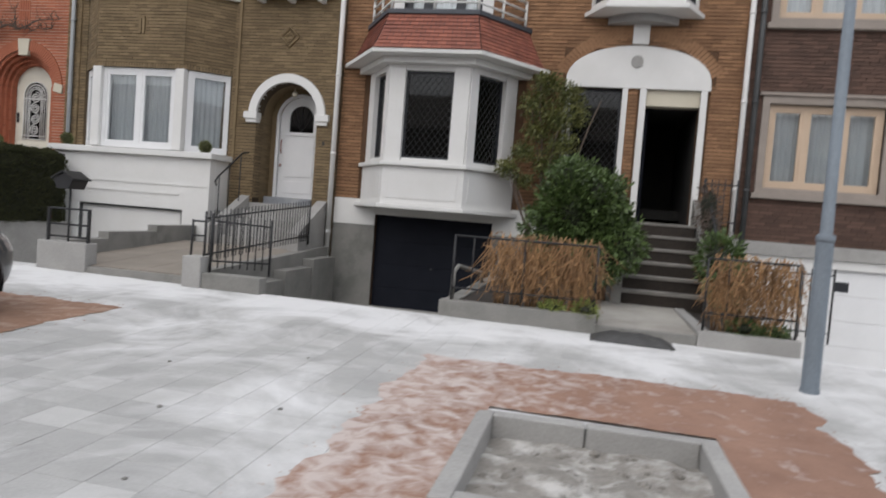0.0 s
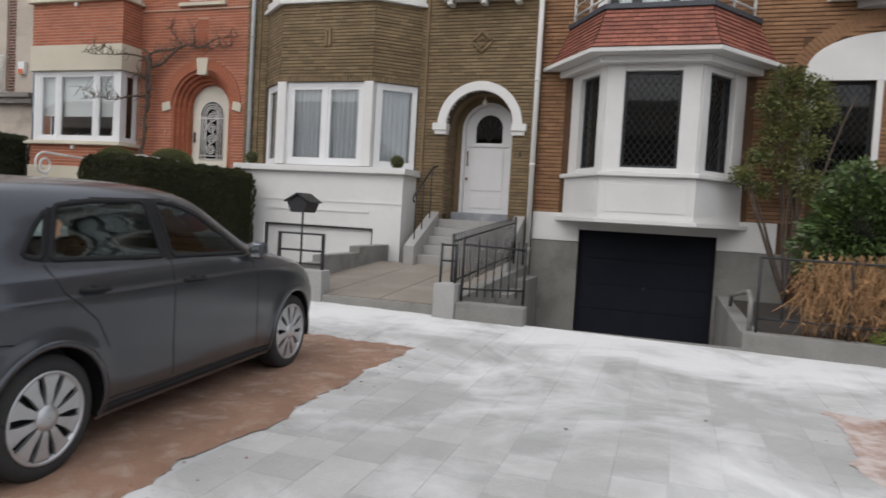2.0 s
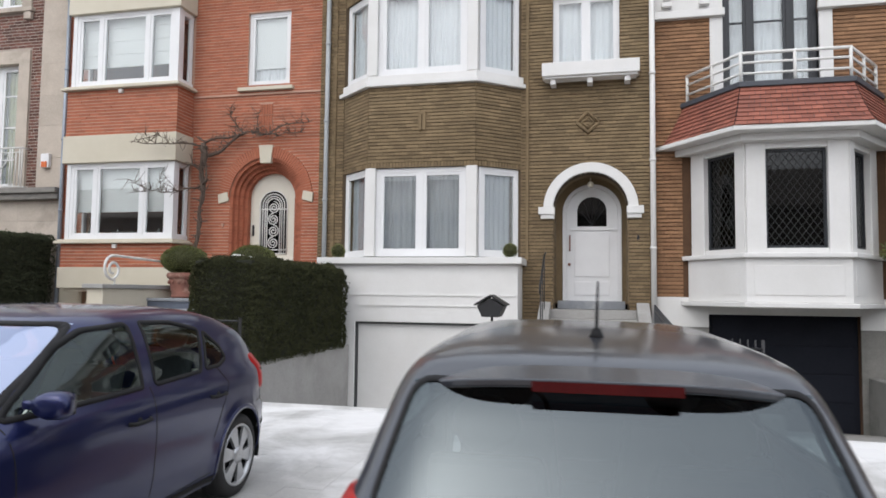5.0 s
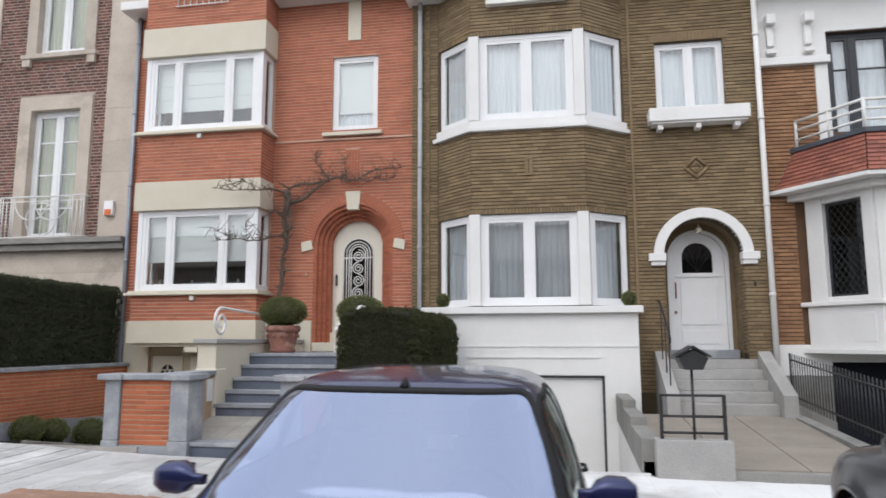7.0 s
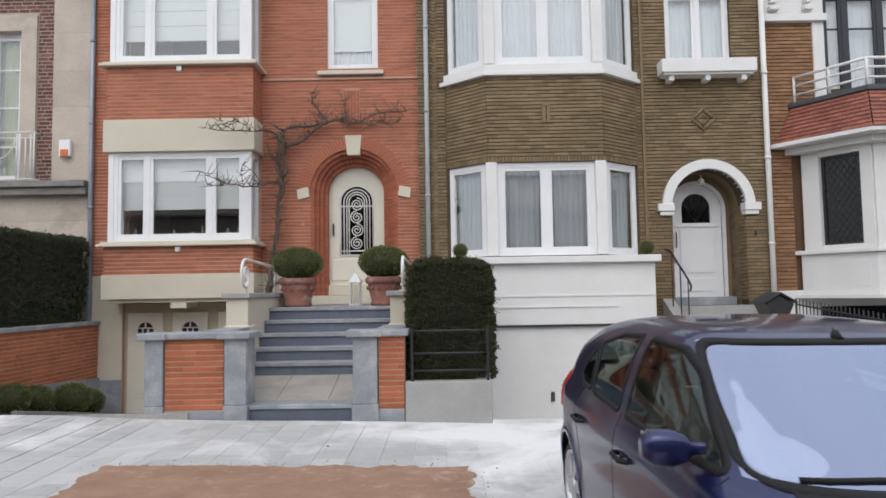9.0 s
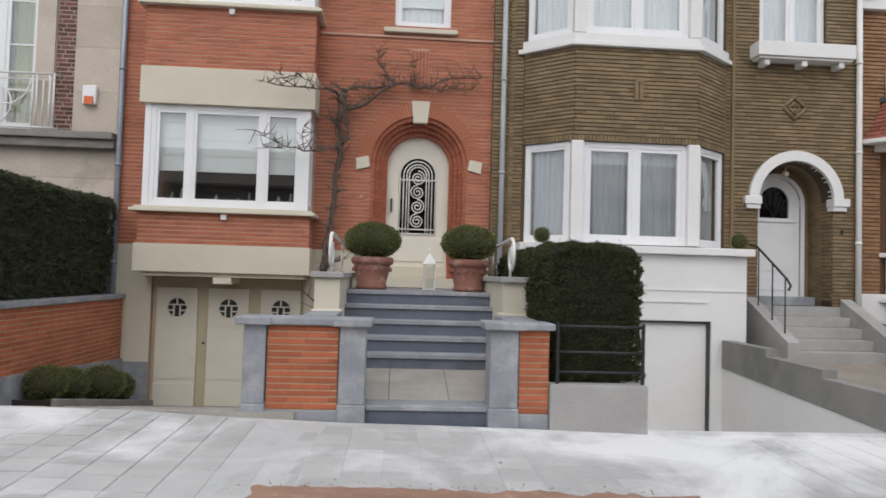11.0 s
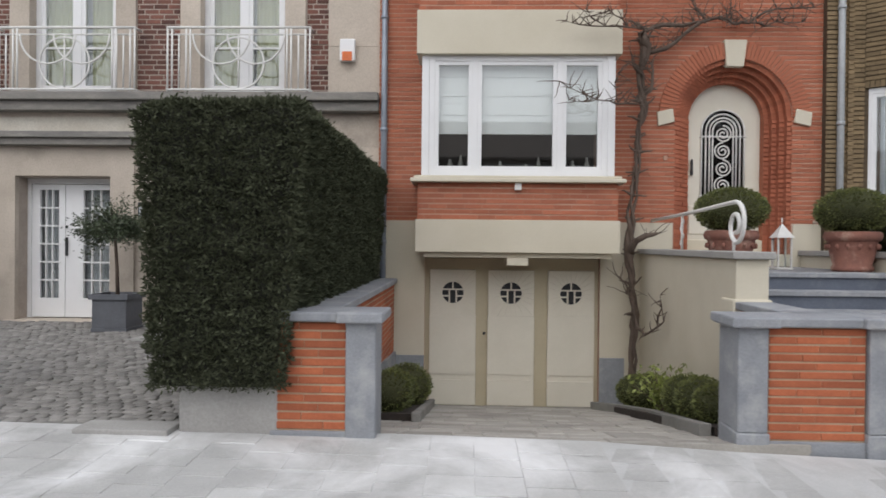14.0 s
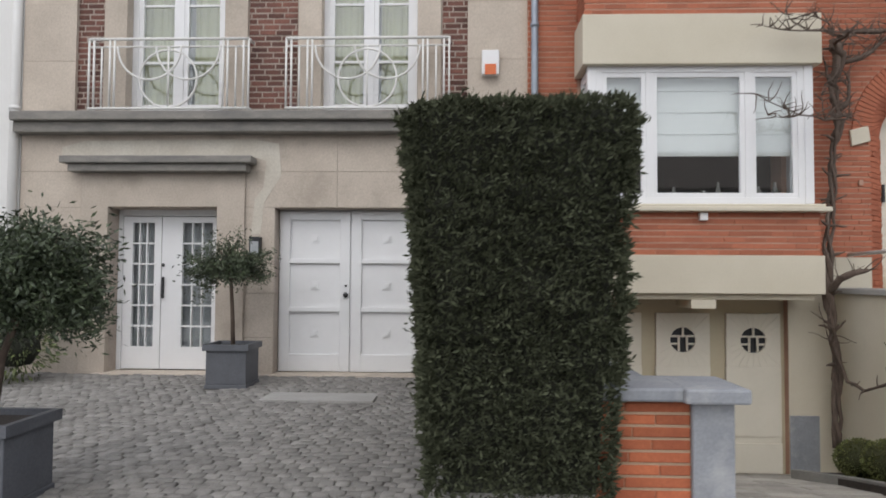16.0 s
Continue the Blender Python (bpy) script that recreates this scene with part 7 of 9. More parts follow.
for x, y, rr in ((-17.50, 10.55, 0.25), (-17.48, 11.1, 0.25), (-17.42, 12.0, 0.30), (-17.42, 12.5, 0.26)):
    leafy_ball("box_ball", "low dark clipped box ball in the bed", "shrub", (x, y, drive_z(y) + 0.08 + rr * 0.8), rr, rr * 0.85, 2200, M_BOX, 0.03, 0.015, int(y * 37), "box balls")
lb = thing("lime_shrub", "small lime green shrub in the bed", "shrub")
s = Shape()
pp, nn = [], []
rng = random.Random(8)
for k in range(16):
    d = Vector((rng.uniform(-0.5, 0.5), rng.uniform(-0.7, 0.7), 1))
    q = limb(s, (-14.50, 11.25, drive_z(11.25)), d, rng.uniform(0.4, 0.66), 0.008, k, 0.15, 6)
    for a in q[2:]:
        for j in range(9):
            pp.append(Vector(a) + Vector((rng.gauss(0, 0.045), rng.gauss(0, 0.045), rng.gauss(0, 0.03))))
            nn.append(d)
part("stem", s, M_BARK, lb)
part("foliage", leaf_mesh("foliage", pp, nn, 0.06, 0.03, 4), M_LIME, lb, kind="stuff")
# bare vine trained over the red house
vn = thing("climbing_vine", "leafless gnarled vine trained up the brick wall", "vine")
trunk = [(-14.42, 13.10, 0.0), (-14.40, 13.12, 0.5), (-14.37, 13.14, 0.95), (-14.43, 13.14, 1.35), (-14.47, 13.14, 1.78), (-14.44, 13.18, 2.25), (-14.40, 13.22, 2.6), (-14.36, 13.24, 2.9), (-14.33, 13.25, 3.2),
         (-14.35, 13.25, 3.42), (-14.31, 13.25, 3.64), (-14.26, 13.24, 3.85), (-14.30, 13.24, 4.05), (-14.32, 13.24, 4.35), (-14.24, 13.23, 4.62), (-14.30, 13.22, 4.76), (-14.31, 13.24, 4.92)]
girth = [0.06, 0.055, 0.075, 0.05, 0.09, 0.05, 0.042, 0.05, 0.042, 0.04, 0.055, 0.07, 0.05, 0.055, 0.085, 0.10, 0.04]
for strand in range(3):
    rng = random.Random(40 + strand)
    pts, rs = [], []
    for i in range(len(trunk) - 1):
        for t in (0.0, 0.33, 0.66):
            x, y, z = Vector(trunk[i]).lerp(Vector(trunk[i + 1]), t)
            a = z * 5.5 + strand * 2.1
            pts.append((x + 0.032 * math.sin(a) + rng.gauss(0, 0.011), y + 0.025 * math.cos(a), z))
            rs.append((girth[i] * (1 - t) + girth[i + 1] * t) * rng.uniform(0.34, 0.62))
    part("trunk", Shape().tube(pts, rs, 7), M_BARK, vn, "gnarled twisted grey stem")
s = Shape()
BOUGHS = (
    (((-14.24, 13.24, 4.58), (-13.98, 13.27, 4.65), (-13.72, 13.28, 4.84), (-13.47, 13.29, 5.02), (-13.23, 13.3, 5.09)), 0.035, 0.018),
    (((-14.28, 13.24, 4.86), (-13.99, 13.28, 4.98), (-13.73, 13.28, 4.93), (-13.41, 13.3, 5.03)), 0.03, 0.02),
    (((-13.41, 13.3, 5.03), (-13.53, 13.28, 5.20), (-13.68, 13.27, 5.40), (-13.70, 13.25, 5.58)), 0.02, 0.006),
    (((-13.23, 13.3, 5.09), (-13.12, 13.3, 5.02), (-12.98, 13.3, 5.0), (-12.82, 13.3, 5.02), (-12.59, 13.3, 5.17), (-12.24, 13.3, 5.23), (-11.93, 13.3, 5.23)), 0.026, 0.008),
    (((-13.06, 13.3, 5.0), (-13.09, 13.28, 5.22), (-13.07, 13.27, 5.45)), 0.012, 0.005),
    (((-12.82, 13.3, 5.02), (-12.60, 13.28, 4.97), (-12.35, 13.28, 5.03), (-12.1, 13.28, 5.02)), 0.012, 0.005),
    (((-14.31, 13.22, 4.80), (-14.36, 12.9, 4.76), (-14.45, 12.62, 4.73), (-14.66, 12.58, 4.73), (-14.96, 12.57, 4.75), (-15.29, 12.57, 4.76), (-15.45, 12.56, 4.80)), 0.02, 0.004),
    (((-14.96, 12.57, 4.75), (-15.13, 12.56, 4.88), (-15.2, 12.55, 4.95)), 0.008, 0.003),
    (((-14.66, 12.58, 4.73), (-14.82, 12.56, 4.86), (-14.98, 12.55, 4.9)), 0.008, 0.003),
    (((-14.30, 13.24, 3.95), (-14.38, 12.95, 3.84), (-14.46, 12.62, 3.78), (-14.55, 12.58, 3.74), (-14.77, 12.57, 3.75), (-15.04, 12.57, 3.79), (-15.26, 12.56, 3.88), (-15.53, 12.55, 4.02)), 0.022, 0.004),
    (((-14.77, 12.57, 3.75), (-14.80, 12.56, 3.93), (-14.78, 12.55, 4.12)), 0.008, 0.003),
    (((-15.04, 12.57, 3.79), (-15.25, 12.56, 3.75), (-15.4, 12.55, 3.78)), 0.007, 0.003),
    (((-14.46, 13.12, 1.80), (-14.42, 13.0, 1.96), (-14.30, 12.9, 2.05), (-14.16, 12.85, 2.07)), 0.055, 0.02),
    (((-14.45, 13.12, 1.30), (-14.50, 12.95, 1.24), (-14.58, 12.85, 1.40), (-14.66, 12.8, 1.48)), 0.022, 0.008),
    (((-14.42, 13.12, 1.2), (-14.42, 12.9, 0.8), (-14.36, 12.6, 0.75), (-14.33, 12.2, 0.9), (-14.34, 11.9, 1.0)), 0.025, 0.008),
    (((-14.33, 12.2, 0.9), (-14.34, 12.05, 1.15), (-14.33, 12.1, 1.3)), 0.014, 0.005),
    (((-14.27, 13.22, 4.0), (-14.18, 13.2, 4.1), (-14.17, 13.18, 4.25), (-14.19, 13.18, 4.42)), 0.03, 0.014),
    (((-14.32, 13.22, 4.3), (-14.42, 13.15, 4.36), (-14.46, 13.1, 4.5)), 0.024, 0.01),
)
for i, (line, ra, rb) in enumerate(BOUGHS):
    rng = random.Random(300 + i)
    pts = []
    for a, b in zip(line, line[1:]):
        for t in (0.0, 0.5):
            pts.append(tuple(Vector(a).lerp(Vector(b), t) + (Vector((rng.gauss(0, 0.015), 0, rng.gauss(0, 0.015))) if t or pts else Vector())))
    pts.append(line[-1])
    s.tube(pts, [(ra + (rb - ra) * k / (len(pts) - 1)) * rng.uniform(0.85, 1.2) for k in range(len(pts))], 7)
    for k, p in enumerate(pts[1:]):
        for _ in range((5 if i < 6 else 3) if i not in (12, 13, 14, 15) else 2):
            limb(s, p, (rng.uniform(-1, 1), rng.uniform(-0.35, 0.0), rng.uniform(-0.3, 1.0)), rng.uniform(0.06, 0.32), 0.008, i * 140 + k * 6 + _, 0.3, 5, 0.35)
for k, (x, y, z) in enumerate(trunk[2:]):
    rng = random.Random(900 + k)
    for _ in range(3):
        limb(s, (x, y, z), (rng.choice((-1, 1)), -0.25, rng.uniform(-0.1, 0.9)), rng.uniform(0.10, 0.24), 0.02, 700 + k * 3 + _, 0.35, 5, 0.4)
part("branch", s, M_BARK, vn, kind="stuff")
# shrubs at the ochre house


def bush(name, label, category, blobs, mat, per, long, wide, seed, stem=None, group="", deep=0.3, core=0.6):
    b = thing(name, label, category, group)
    P, N = [], []
    s = Shape()
    for i, (c, r, rz) in enumerate(blobs):
        p, n = on_ball(c, r, rz, int(per * r * r * 12), seed + i, 0.35, deep, 2.5)
        P.append(p)
        N.append(n)
        s.ball(c, r * core, rz / r, 10, 0.3)
    # dark lumps behind the leaves carry the shrub's inner shade as colour
    part("inner_clump", s, M_HEDGESHADE, b)
    if stem:
        t = Shape()
        for i, (c, r, rz) in enumerate(blobs):
            limb(t, stem, Vector(c) - Vector(stem), (Vector(c) - Vector(stem)).length, 0.03, seed + i, 0.08, 7, 0.4)
        part("stem", t, M_BARK, b, kind="stuff")
    part("foliage", leaf_mesh("foliage", np.concatenate(P), np.concatenate(N), long, wide, seed, up=-0.1, loose=0.9), mat, b, kind="stuff")
    return b


bush("shrub", "large glossy green evergreen shrub", "shrub", [((-0.15, 10.9, 1.72), 0.68, 0.62), ((-0.3, 10.8, 2.22), 0.42, 0.40), ((0.25, 10.8, 1.5), 0.45, 0.5), ((-0.55, 10.9, 1.4), 0.45, 0.5), ((0.2, 10.6, 1.05), 0.36, 0.4), ((0.48, 10.75, 1.3), 0.40, 0.45), ((0.1, 10.7, 2.0), 0.45, 0.42)],
     M_SHRUB, 900, 0.10, 0.034, 11, (-0.1, 11.0, 0.42))
bush("climber", "yellowish green climber on the brick wall", "climbing plant", [((-0.95, 12.98, 4.15), 0.30, 0.24), ((-0.60, 13.0, 3.95), 0.32, 0.28), ((-1.15, 12.98, 3.75), 0.32, 0.3), ((-0.72, 12.95, 3.5), 0.34, 0.3), ((-0.35, 13.0, 3.6), 0.22, 0.25), ((-1.10, 12.98, 3.25), 0.26, 0.22), ((-0.62, 12.95, 3.0), 0.32, 0.28), ((-1.30, 12.9, 2.85), 0.24, 0.2), ((-0.90, 12.98, 2.65), 0.26, 0.26), ((-1.55, 12.7, 2.5), 0.24, 0.18), ((-1.25, 12.85, 2.3), 0.2, 0.16), ((-0.55, 12.9, 2.4), 0.3, 0.3)],
     M_CLIMBER, 1000, 0.062, 0.03, 21, (-0.75, 13.1, 0.45), deep=0.8, core=0.12)
bush("shrub", "dark green laurel shrub beside the steps", "shrub", [((1.98, 10.9, 1.15), 0.34, 0.42), ((2.05, 10.4, 0.85), 0.30, 0.36)], M_SHRUB, 900, 0.09, 0.04, 31, (2.0, 10.8, 0.34))
bush("weeds", "tuft of green weeds on the planter edge", "weeds", [((0.06, 8.72, 0.50), 0.13, 0.09), ((-0.35, 8.74, 0.50), 0.14, 0.06)], M_LIME, 2200, 0.09, 0.012, 41)
bush("weeds", "tuft of green weeds on the planter edge", "weeds", [((1.95, 8.8, 0.46), 0.16, 0.10), ((2.3, 8.8, 0.44), 0.14, 0.08)], M_SHRUB, 2200, 0.09, 0.012, 43)


def dead_hedge(label, x0, x1, y0, y1, z0, z1, seed):
    h = thing("withered_hedge", label, "hedge", "withered hedges")
    rng = random.Random(seed)
    s = Shape()
    P, N = [], []
    n = int((x1 - x0) * 80)
    for k in range(n):
        p = (rng.uniform(x0 + 0.1, x1 - 0.1), rng.uniform(y0, y1), z0 - 0.05)
        d = Vector((rng.uniform(-0.35, 0.35), rng.uniform(-0.2, 0.1), 1))
        q = limb(s, p, d, (z1 - z0) * rng.uniform(0.7, 1.05), 0.006, seed * 100 + k, 0.22, 6)
        for a in q[2:]:
            for j in range(2):
                P.append(Vector(a) + Vector((rng.gauss(0, 0.05), rng.gauss(0, 0.05), rng.gauss(0, 0.05))))
                N.append((rng.uniform(-1, 1), rng.uniform(-1, 0.2), rng.uniform(-1, 0.4)))
    # hanging strands over the top and front
    for k in range(int((x1 - x0) * 330)):
        x, z = rng.uniform(x0 + 0.05, x1 - 0.05), z1 + rng.uniform(-0.45, 0.04)
        q = limb(s, (x, y0 - rng.uniform(-0.1, 0.06), z), (rng.uniform(-0.3, 0.3), -0.10, rng.uniform(-1, -0.35)), rng.uniform(0.2, 0.6), 0.006, seed * 100 + 500 + k, 0.2, 6, 0.4, -0.2)
        for a in q[1::3]:
            P.append(Vector(a))
            N.append((rng.uniform(-1, 1), -0.4, rng.uniform(-1, 0.2)))
    part("twig", s, M_DEAD, h, "tan dry twigs", kind="stuff")
    part("foliage", leaf_mesh("foliage", P, N, 0.055, 0.02, seed, up=-0.4, loose=0.8), M_DEAD, h, "withered brown leaves", kind="stuff")


dead_hedge("withered tan hedge behind an iron railing", -1.28, 0.22, 8.75, 9.25, 0.45, 1.36, 3)
dead_hedge("withered tan hedge on the planter", 1.50, 2.55, 8.75, 9.2, 0.42, 1.32, 4)
bush("creeper", "dead dark creeper tangled on the railing", "climbing plant", [((1.93, 12.0, 2.0), 0.22, 0.45), ((1.95, 11.6, 1.6), 0.18, 0.4)], M_BARK, 1500, 0.08, 0.02, 51, deep=0.8)


def standard_tree(label, x, y, z, size, r, rz, crown_z, seed, leaves, lean=-0.05):
    pot = thing("planter_pot", "square dark grey planter with moulded rim", "planter", "square planters")
    h = size / 2
    s = Shape().slab([(x - h * 0.92, y - h * 0.92), (x + h * 0.92, y - h * 0.92), (x + h * 0.92, y + h * 0.92), (x - h * 0.92, y + h * 0.92)], z, z + 0.05)
    part("foot", s, M_POT, pot, bevel=0.008)
    part("body", Shape().box(x - h * 0.88, y - h * 0.88, z + 0.05, x + h * 0.88, y + h * 0.88, z + size * 0.82), M_POT, pot, bevel=0.008)
    rim = Shape()
    zt = z + size * 0.82
    ids = [(x - h, y - h), (x + h, y - h), (x + h, y + h), (x - h, y + h)]
    inn = [(x - h * 0.84, y - h * 0.84), (x + h * 0.84, y - h * 0.84), (x + h * 0.84, y + h * 0.84), (x - h * 0.84, y + h * 0.84)]
    rim.add([(a, b, zz) for zz in (zt, zt + 0.07) for a, b in ids] + [(a, b, zz) for zz in (zt + 0.07, zt) for a, b in inn],
            [(j, (j + 1) % 4, 4 + (j + 1) % 4, 4 + j) for j in range(4)] + [(4 + j, 4 + (j + 1) % 4, 8 + (j + 1) % 4, 8 + j) for j in range(4)] + [(8 + j, 8 + (j + 1) % 4, 12 + (j + 1) % 4, 12 + j) for j in range(4)]
            + [((j + 1) % 4, j, 12 + j, 12 + (j + 1) % 4) for j in range(4)])
    part("rim", rim, M_POT, pot)
    part("soil", Shape().box(x - h * 0.85, y - h * 0.85, zt - 0.02, x + h * 0.85, y + h * 0.85, zt + 0.03), M_SOIL_RISERSHADE, pot)
    t = thing("potted_tree", label, "tree", "standard trees in planters")
    s = Shape()
    zc = crown_z
    base = zt + 0.02
    s.tube([(x, y, base), (x + lean * 0.3, y, base + (zc - base) * 0.4), (x + lean * 0.8, y, zc - rz * 0.7), (x + lean, y, zc - rz * 0.2)], [0.028, 0.024, 0.022, 0.02], 8)
    rng = random.Random(seed)
    P, N = [], []
    for k in range(60):
        d = Vector((rng.gauss(0, 1), rng.gauss(0, 1), rng.uniform(-0.15, 1.0)))
        d.normalize()
        q = limb(s, (x + lean, y, zc - rz * 0.35), (d.x * r, d.y * r, (d.z - 0.25) * rz * 1.5), r * rng.uniform(0.7, 1.1), 0.006, seed * 50 + k, 0.16, 6, 0.3)
        for a in q[2:]:
            for j in range(leaves):
                o = Vector((rng.gauss(0, r * 0.12), rng.gauss(0, r * 0.12), rng.gauss(0, rz * 0.13)))
                P.append(Vector(a) + o)
                N.append(Vector((d.x, d.y, rng.uniform(-0.6, 0.5))))
    part("trunk", s, M_BARK, t)
    part("crown", leaf_mesh("crown", P, N, 0.055, 0.017, seed, up=-0.05, loose=0.6), M_OLIVETREE, t, kind="stuff")


standard_tree("small standard tree with round feathery crown", -21.47, 12.85, 0.676, 0.53, 0.44, 0.33, 2.16, 5, 26)
standard_tree("standard olive-like tree with loose round crown", -21.70, 9.12, 0.555, 0.56, 0.50, 0.56, 2.06, 6, 100, 0.16)
bush("shrub", "dark shrub in the corner of the forecourt", "shrub", [((-24.05, 12.85, 1.15), 0.40, 0.48), ((-24.3, 12.8, 1.7), 0.42, 0.5), ((-24.5, 12.75, 2.2), 0.36, 0.4)], M_IVY, 600, 0.07, 0.025, 61, (-24.4, 12.8, 0.66))

# ---- parked cars ----


def paint(name, col, coat, haze):
    m = surface(name, col, tuple(c * 0.9 for c in col), 2, 200, 0.36, 0.0, metal=0.7, coat=coat, piece="own", grain=0.15)
    m.node_tree.nodes["Principled BSDF"].inputs["Coat Roughness"].default_value = haze
    return m


M_GREYCAR = paint("dark grey car paint", (0.060, 0.065, 0.076), 0.85, 0.14)
M_BLUECAR = paint("dark blue car paint", (0.009, 0.015, 0.080), 0.85, 0.10)
M_CARGLASS = glass_pane("car glass", (0.74, 0.84, 0.80), 0.10, (0.62, 0.70, 0.68))
M_SCREEN = glass_pane("windscreen glass", (0.55, 0.60, 0.68), 0.52, (0.68, 0.76, 1.0))
M_REARGLASS = glass_pane("rear window glass", (0.14, 0.17, 0.18), 0.20, (0.44, 0.50, 0.53))
M_TYRE = surface("tyre rubber", (0.022, 0.022, 0.023), (0.03, 0.029, 0.028), 8, 60, 0.85, 0.2)
M_ALLOY = surface("silver wheel", (0.55, 0.56, 0.57), (0.48, 0.49, 0.50), 6, 40, 0.35, 0.0, metal=0.75, grain=0.3)
M_TRIM = surface("black plastic trim", (0.02, 0.02, 0.021), (0.016, 0.016, 0.017), 5, 80, 0.7, 0.05, spec=0.2)
M_TAIL = surface("red lamp lens", (0.40, 0.010, 0.008), (0.28, 0.006, 0.005), 9, 40, 0.35, 0.0, coat=0.1, grain=0.2, spec=0.25)
M_DARKLENS = surface("dark red lens", (0.07, 0.006, 0.006), (0.05, 0.004, 0.004), 9, 40, 0.2, 0.0)
M_LAMPCLEAR = surface("clear lamp lens", (0.36, 0.31, 0.29), (0.28, 0.25, 0.24), 9, 40, 0.2, 0.0, coat=1.0)
M_SEAT = surface("dark seat cloth", (0.05, 0.05, 0.055), (0.035, 0.035, 0.04), 6, 90, 0.9, 0.2)
M_CHROME = surface("chrome", (0.7, 0.7, 0.7), (0.62, 0.62, 0.63), 5, 40, 0.15, 0.0, metal=1.0, grain=0.1)
M_PLATE = surface("white plate", (0.72, 0.70, 0.68), (0.66, 0.64, 0.62), 5, 40, 0.4, 0.0)
M_PLATEBLUE = surface("blue sticker", (0.05, 0.10, 0.42), (0.04, 0.08, 0.36), 5, 40, 0.4, 0.0)


class CarForm:
    """A hatchback as level outlines: rows of height, rear end, front end, half width and roundness of both ends (rear at y = 0)."""

    def __init__(self, rows, axles, wheel, cowl):
        self.z, *self.c = (np.array(k, float) for k in zip(*rows))
        self.axles, self.wheel, self.cowl = axles, wheel, cowl
        self.length = float(max(self.c[1]))

    def level(self, z):
        """Smooth values of all the curves at one height."""
        i = int(np.clip(np.searchsorted(self.z, z) - 1, 0, len(self.z) - 2))
        h = self.z[i + 1] - self.z[i]
        t = min(max((z - self.z[i]) / h, 0.0), 1.0)
        out = []
        for c in self.c:
            d = np.diff(c) / np.diff(self.z)
            m = [0.0 if d[k] * d[k + 1] <= 0 else 2 * d[k] * d[k + 1] / (d[k] + d[k + 1]) for k in range(len(d) - 1)]
            m = [d[0], *m, d[-1]]
            out.append(c[i] * (1 + 2 * t) * (1 - t) ** 2 + h * m[i] * t * (1 - t) ** 2 + c[i + 1] * t * t * (3 - 2 * t) + h * m[i + 1] * t * t * (t - 1))
        return out

    def side(self, y, z):
        """Half width at a length and a height, with the flare of the wheel arches."""
        ra, fa, w, nr, nf = self.level(z)
        ym = (ra + fa) / 2
        d, n = ((ym - y) / (ym - ra), nr) if y < ym else ((y - ym) / (fa - ym), nf)
        x = w * max(1 - min(d, 1.0) ** n, 0.0) ** (1 / n)
        for a in self.axles:
            q = math.hypot(y - a, z - self.wheel) - (self.wheel + 0.06)
            x += 0.012 * math.exp(-(q / 0.05) ** 2) * (1 if z < 0.9 else 0)
        return x

    def end(self, x, z, rear):
        """Length at which the rear or the front face lies."""
        ra, fa, w, nr, nf = self.level(z)
        ym = (ra + fa) / 2
        n = nr if rear else nf
        k = max(1 - min(abs(x) / w, 1.0) ** n, 0.0) ** (1 / n)
        return ym - (ym - ra) * k if rear else ym + (fa - ym) * k

    def outline(self, z, count=130):
        """Half outline at one height, evenly spaced from the middle of the rear to the middle of the front."""
        ra, fa, w, nr, nf = self.level(z)
        ym = (ra + fa) / 2
        a = np.linspace(0, math.pi / 2, 200)
        s, c = np.sin(a), np.cos(a)
        xs = np.concatenate([w * s ** (2 / nr), (w * s[::-1] ** (2 / nf))[1:]])
        ys = np.concatenate([ym - (ym - ra) * c ** (2 / nr), (ym + (fa - ym) * c[::-1] ** (2 / nf))[1:]])
        run = np.concatenate([[0], np.cumsum(np.hypot(np.diff(xs), np.diff(ys)))])
        u = np.linspace(0, run[-1], count)
        return np.interp(u, run, xs), np.interp(u, run, ys), u

    def arc(self, u, z):
        """Point at a distance round the corner from the middle of the rear."""
        xs, ys, run = self.outline(z, 400)
        return float(np.interp(u, run, xs)), float(np.interp(u, run, ys))


def inside(p, poly):
    hit = False
    for (xa, ya), (xb, yb) in zip(poly, poly[1:] + poly[:1]):
        if (ya > p[1]) != (yb > p[1]) and p[0] < xa + (xb - xa) * (p[1] - ya) / (yb - ya):
            hit = not hit
    return hit


def rounded(poly, r=0.04, n=4):
    """A closed outline with its corners cut round."""
    out = []
    for i, p in enumerate(poly):
        p, a, b = Vector(p), Vector(poly[i - 1]), Vector(poly[(i + 1) % len(poly)])
        ka, kb = min(r, (a - p).length * 0.4), min(r, (b - p).length * 0.4)
        a, b = p + (a - p).normalized() * ka, p + (b - p).normalized() * kb
        for k in range(n + 1):
            t = k / n
            out.append(tuple(a * (1 - t) ** 2 + p * 2 * t * (1 - t) + b * t * t))
    return out


class CarShape(Shape):
    """A shape in a car's own frame that follows the slope of the ground under it."""

    def add(self, vs, fs, smooth=False):
        b = len(self.v)
        Shape.add(self, vs, fs, smooth)
        self.v[b:] = [(x, y, z + ground_z(x, y)) for x, y, z in self.v[b:]]
        return self


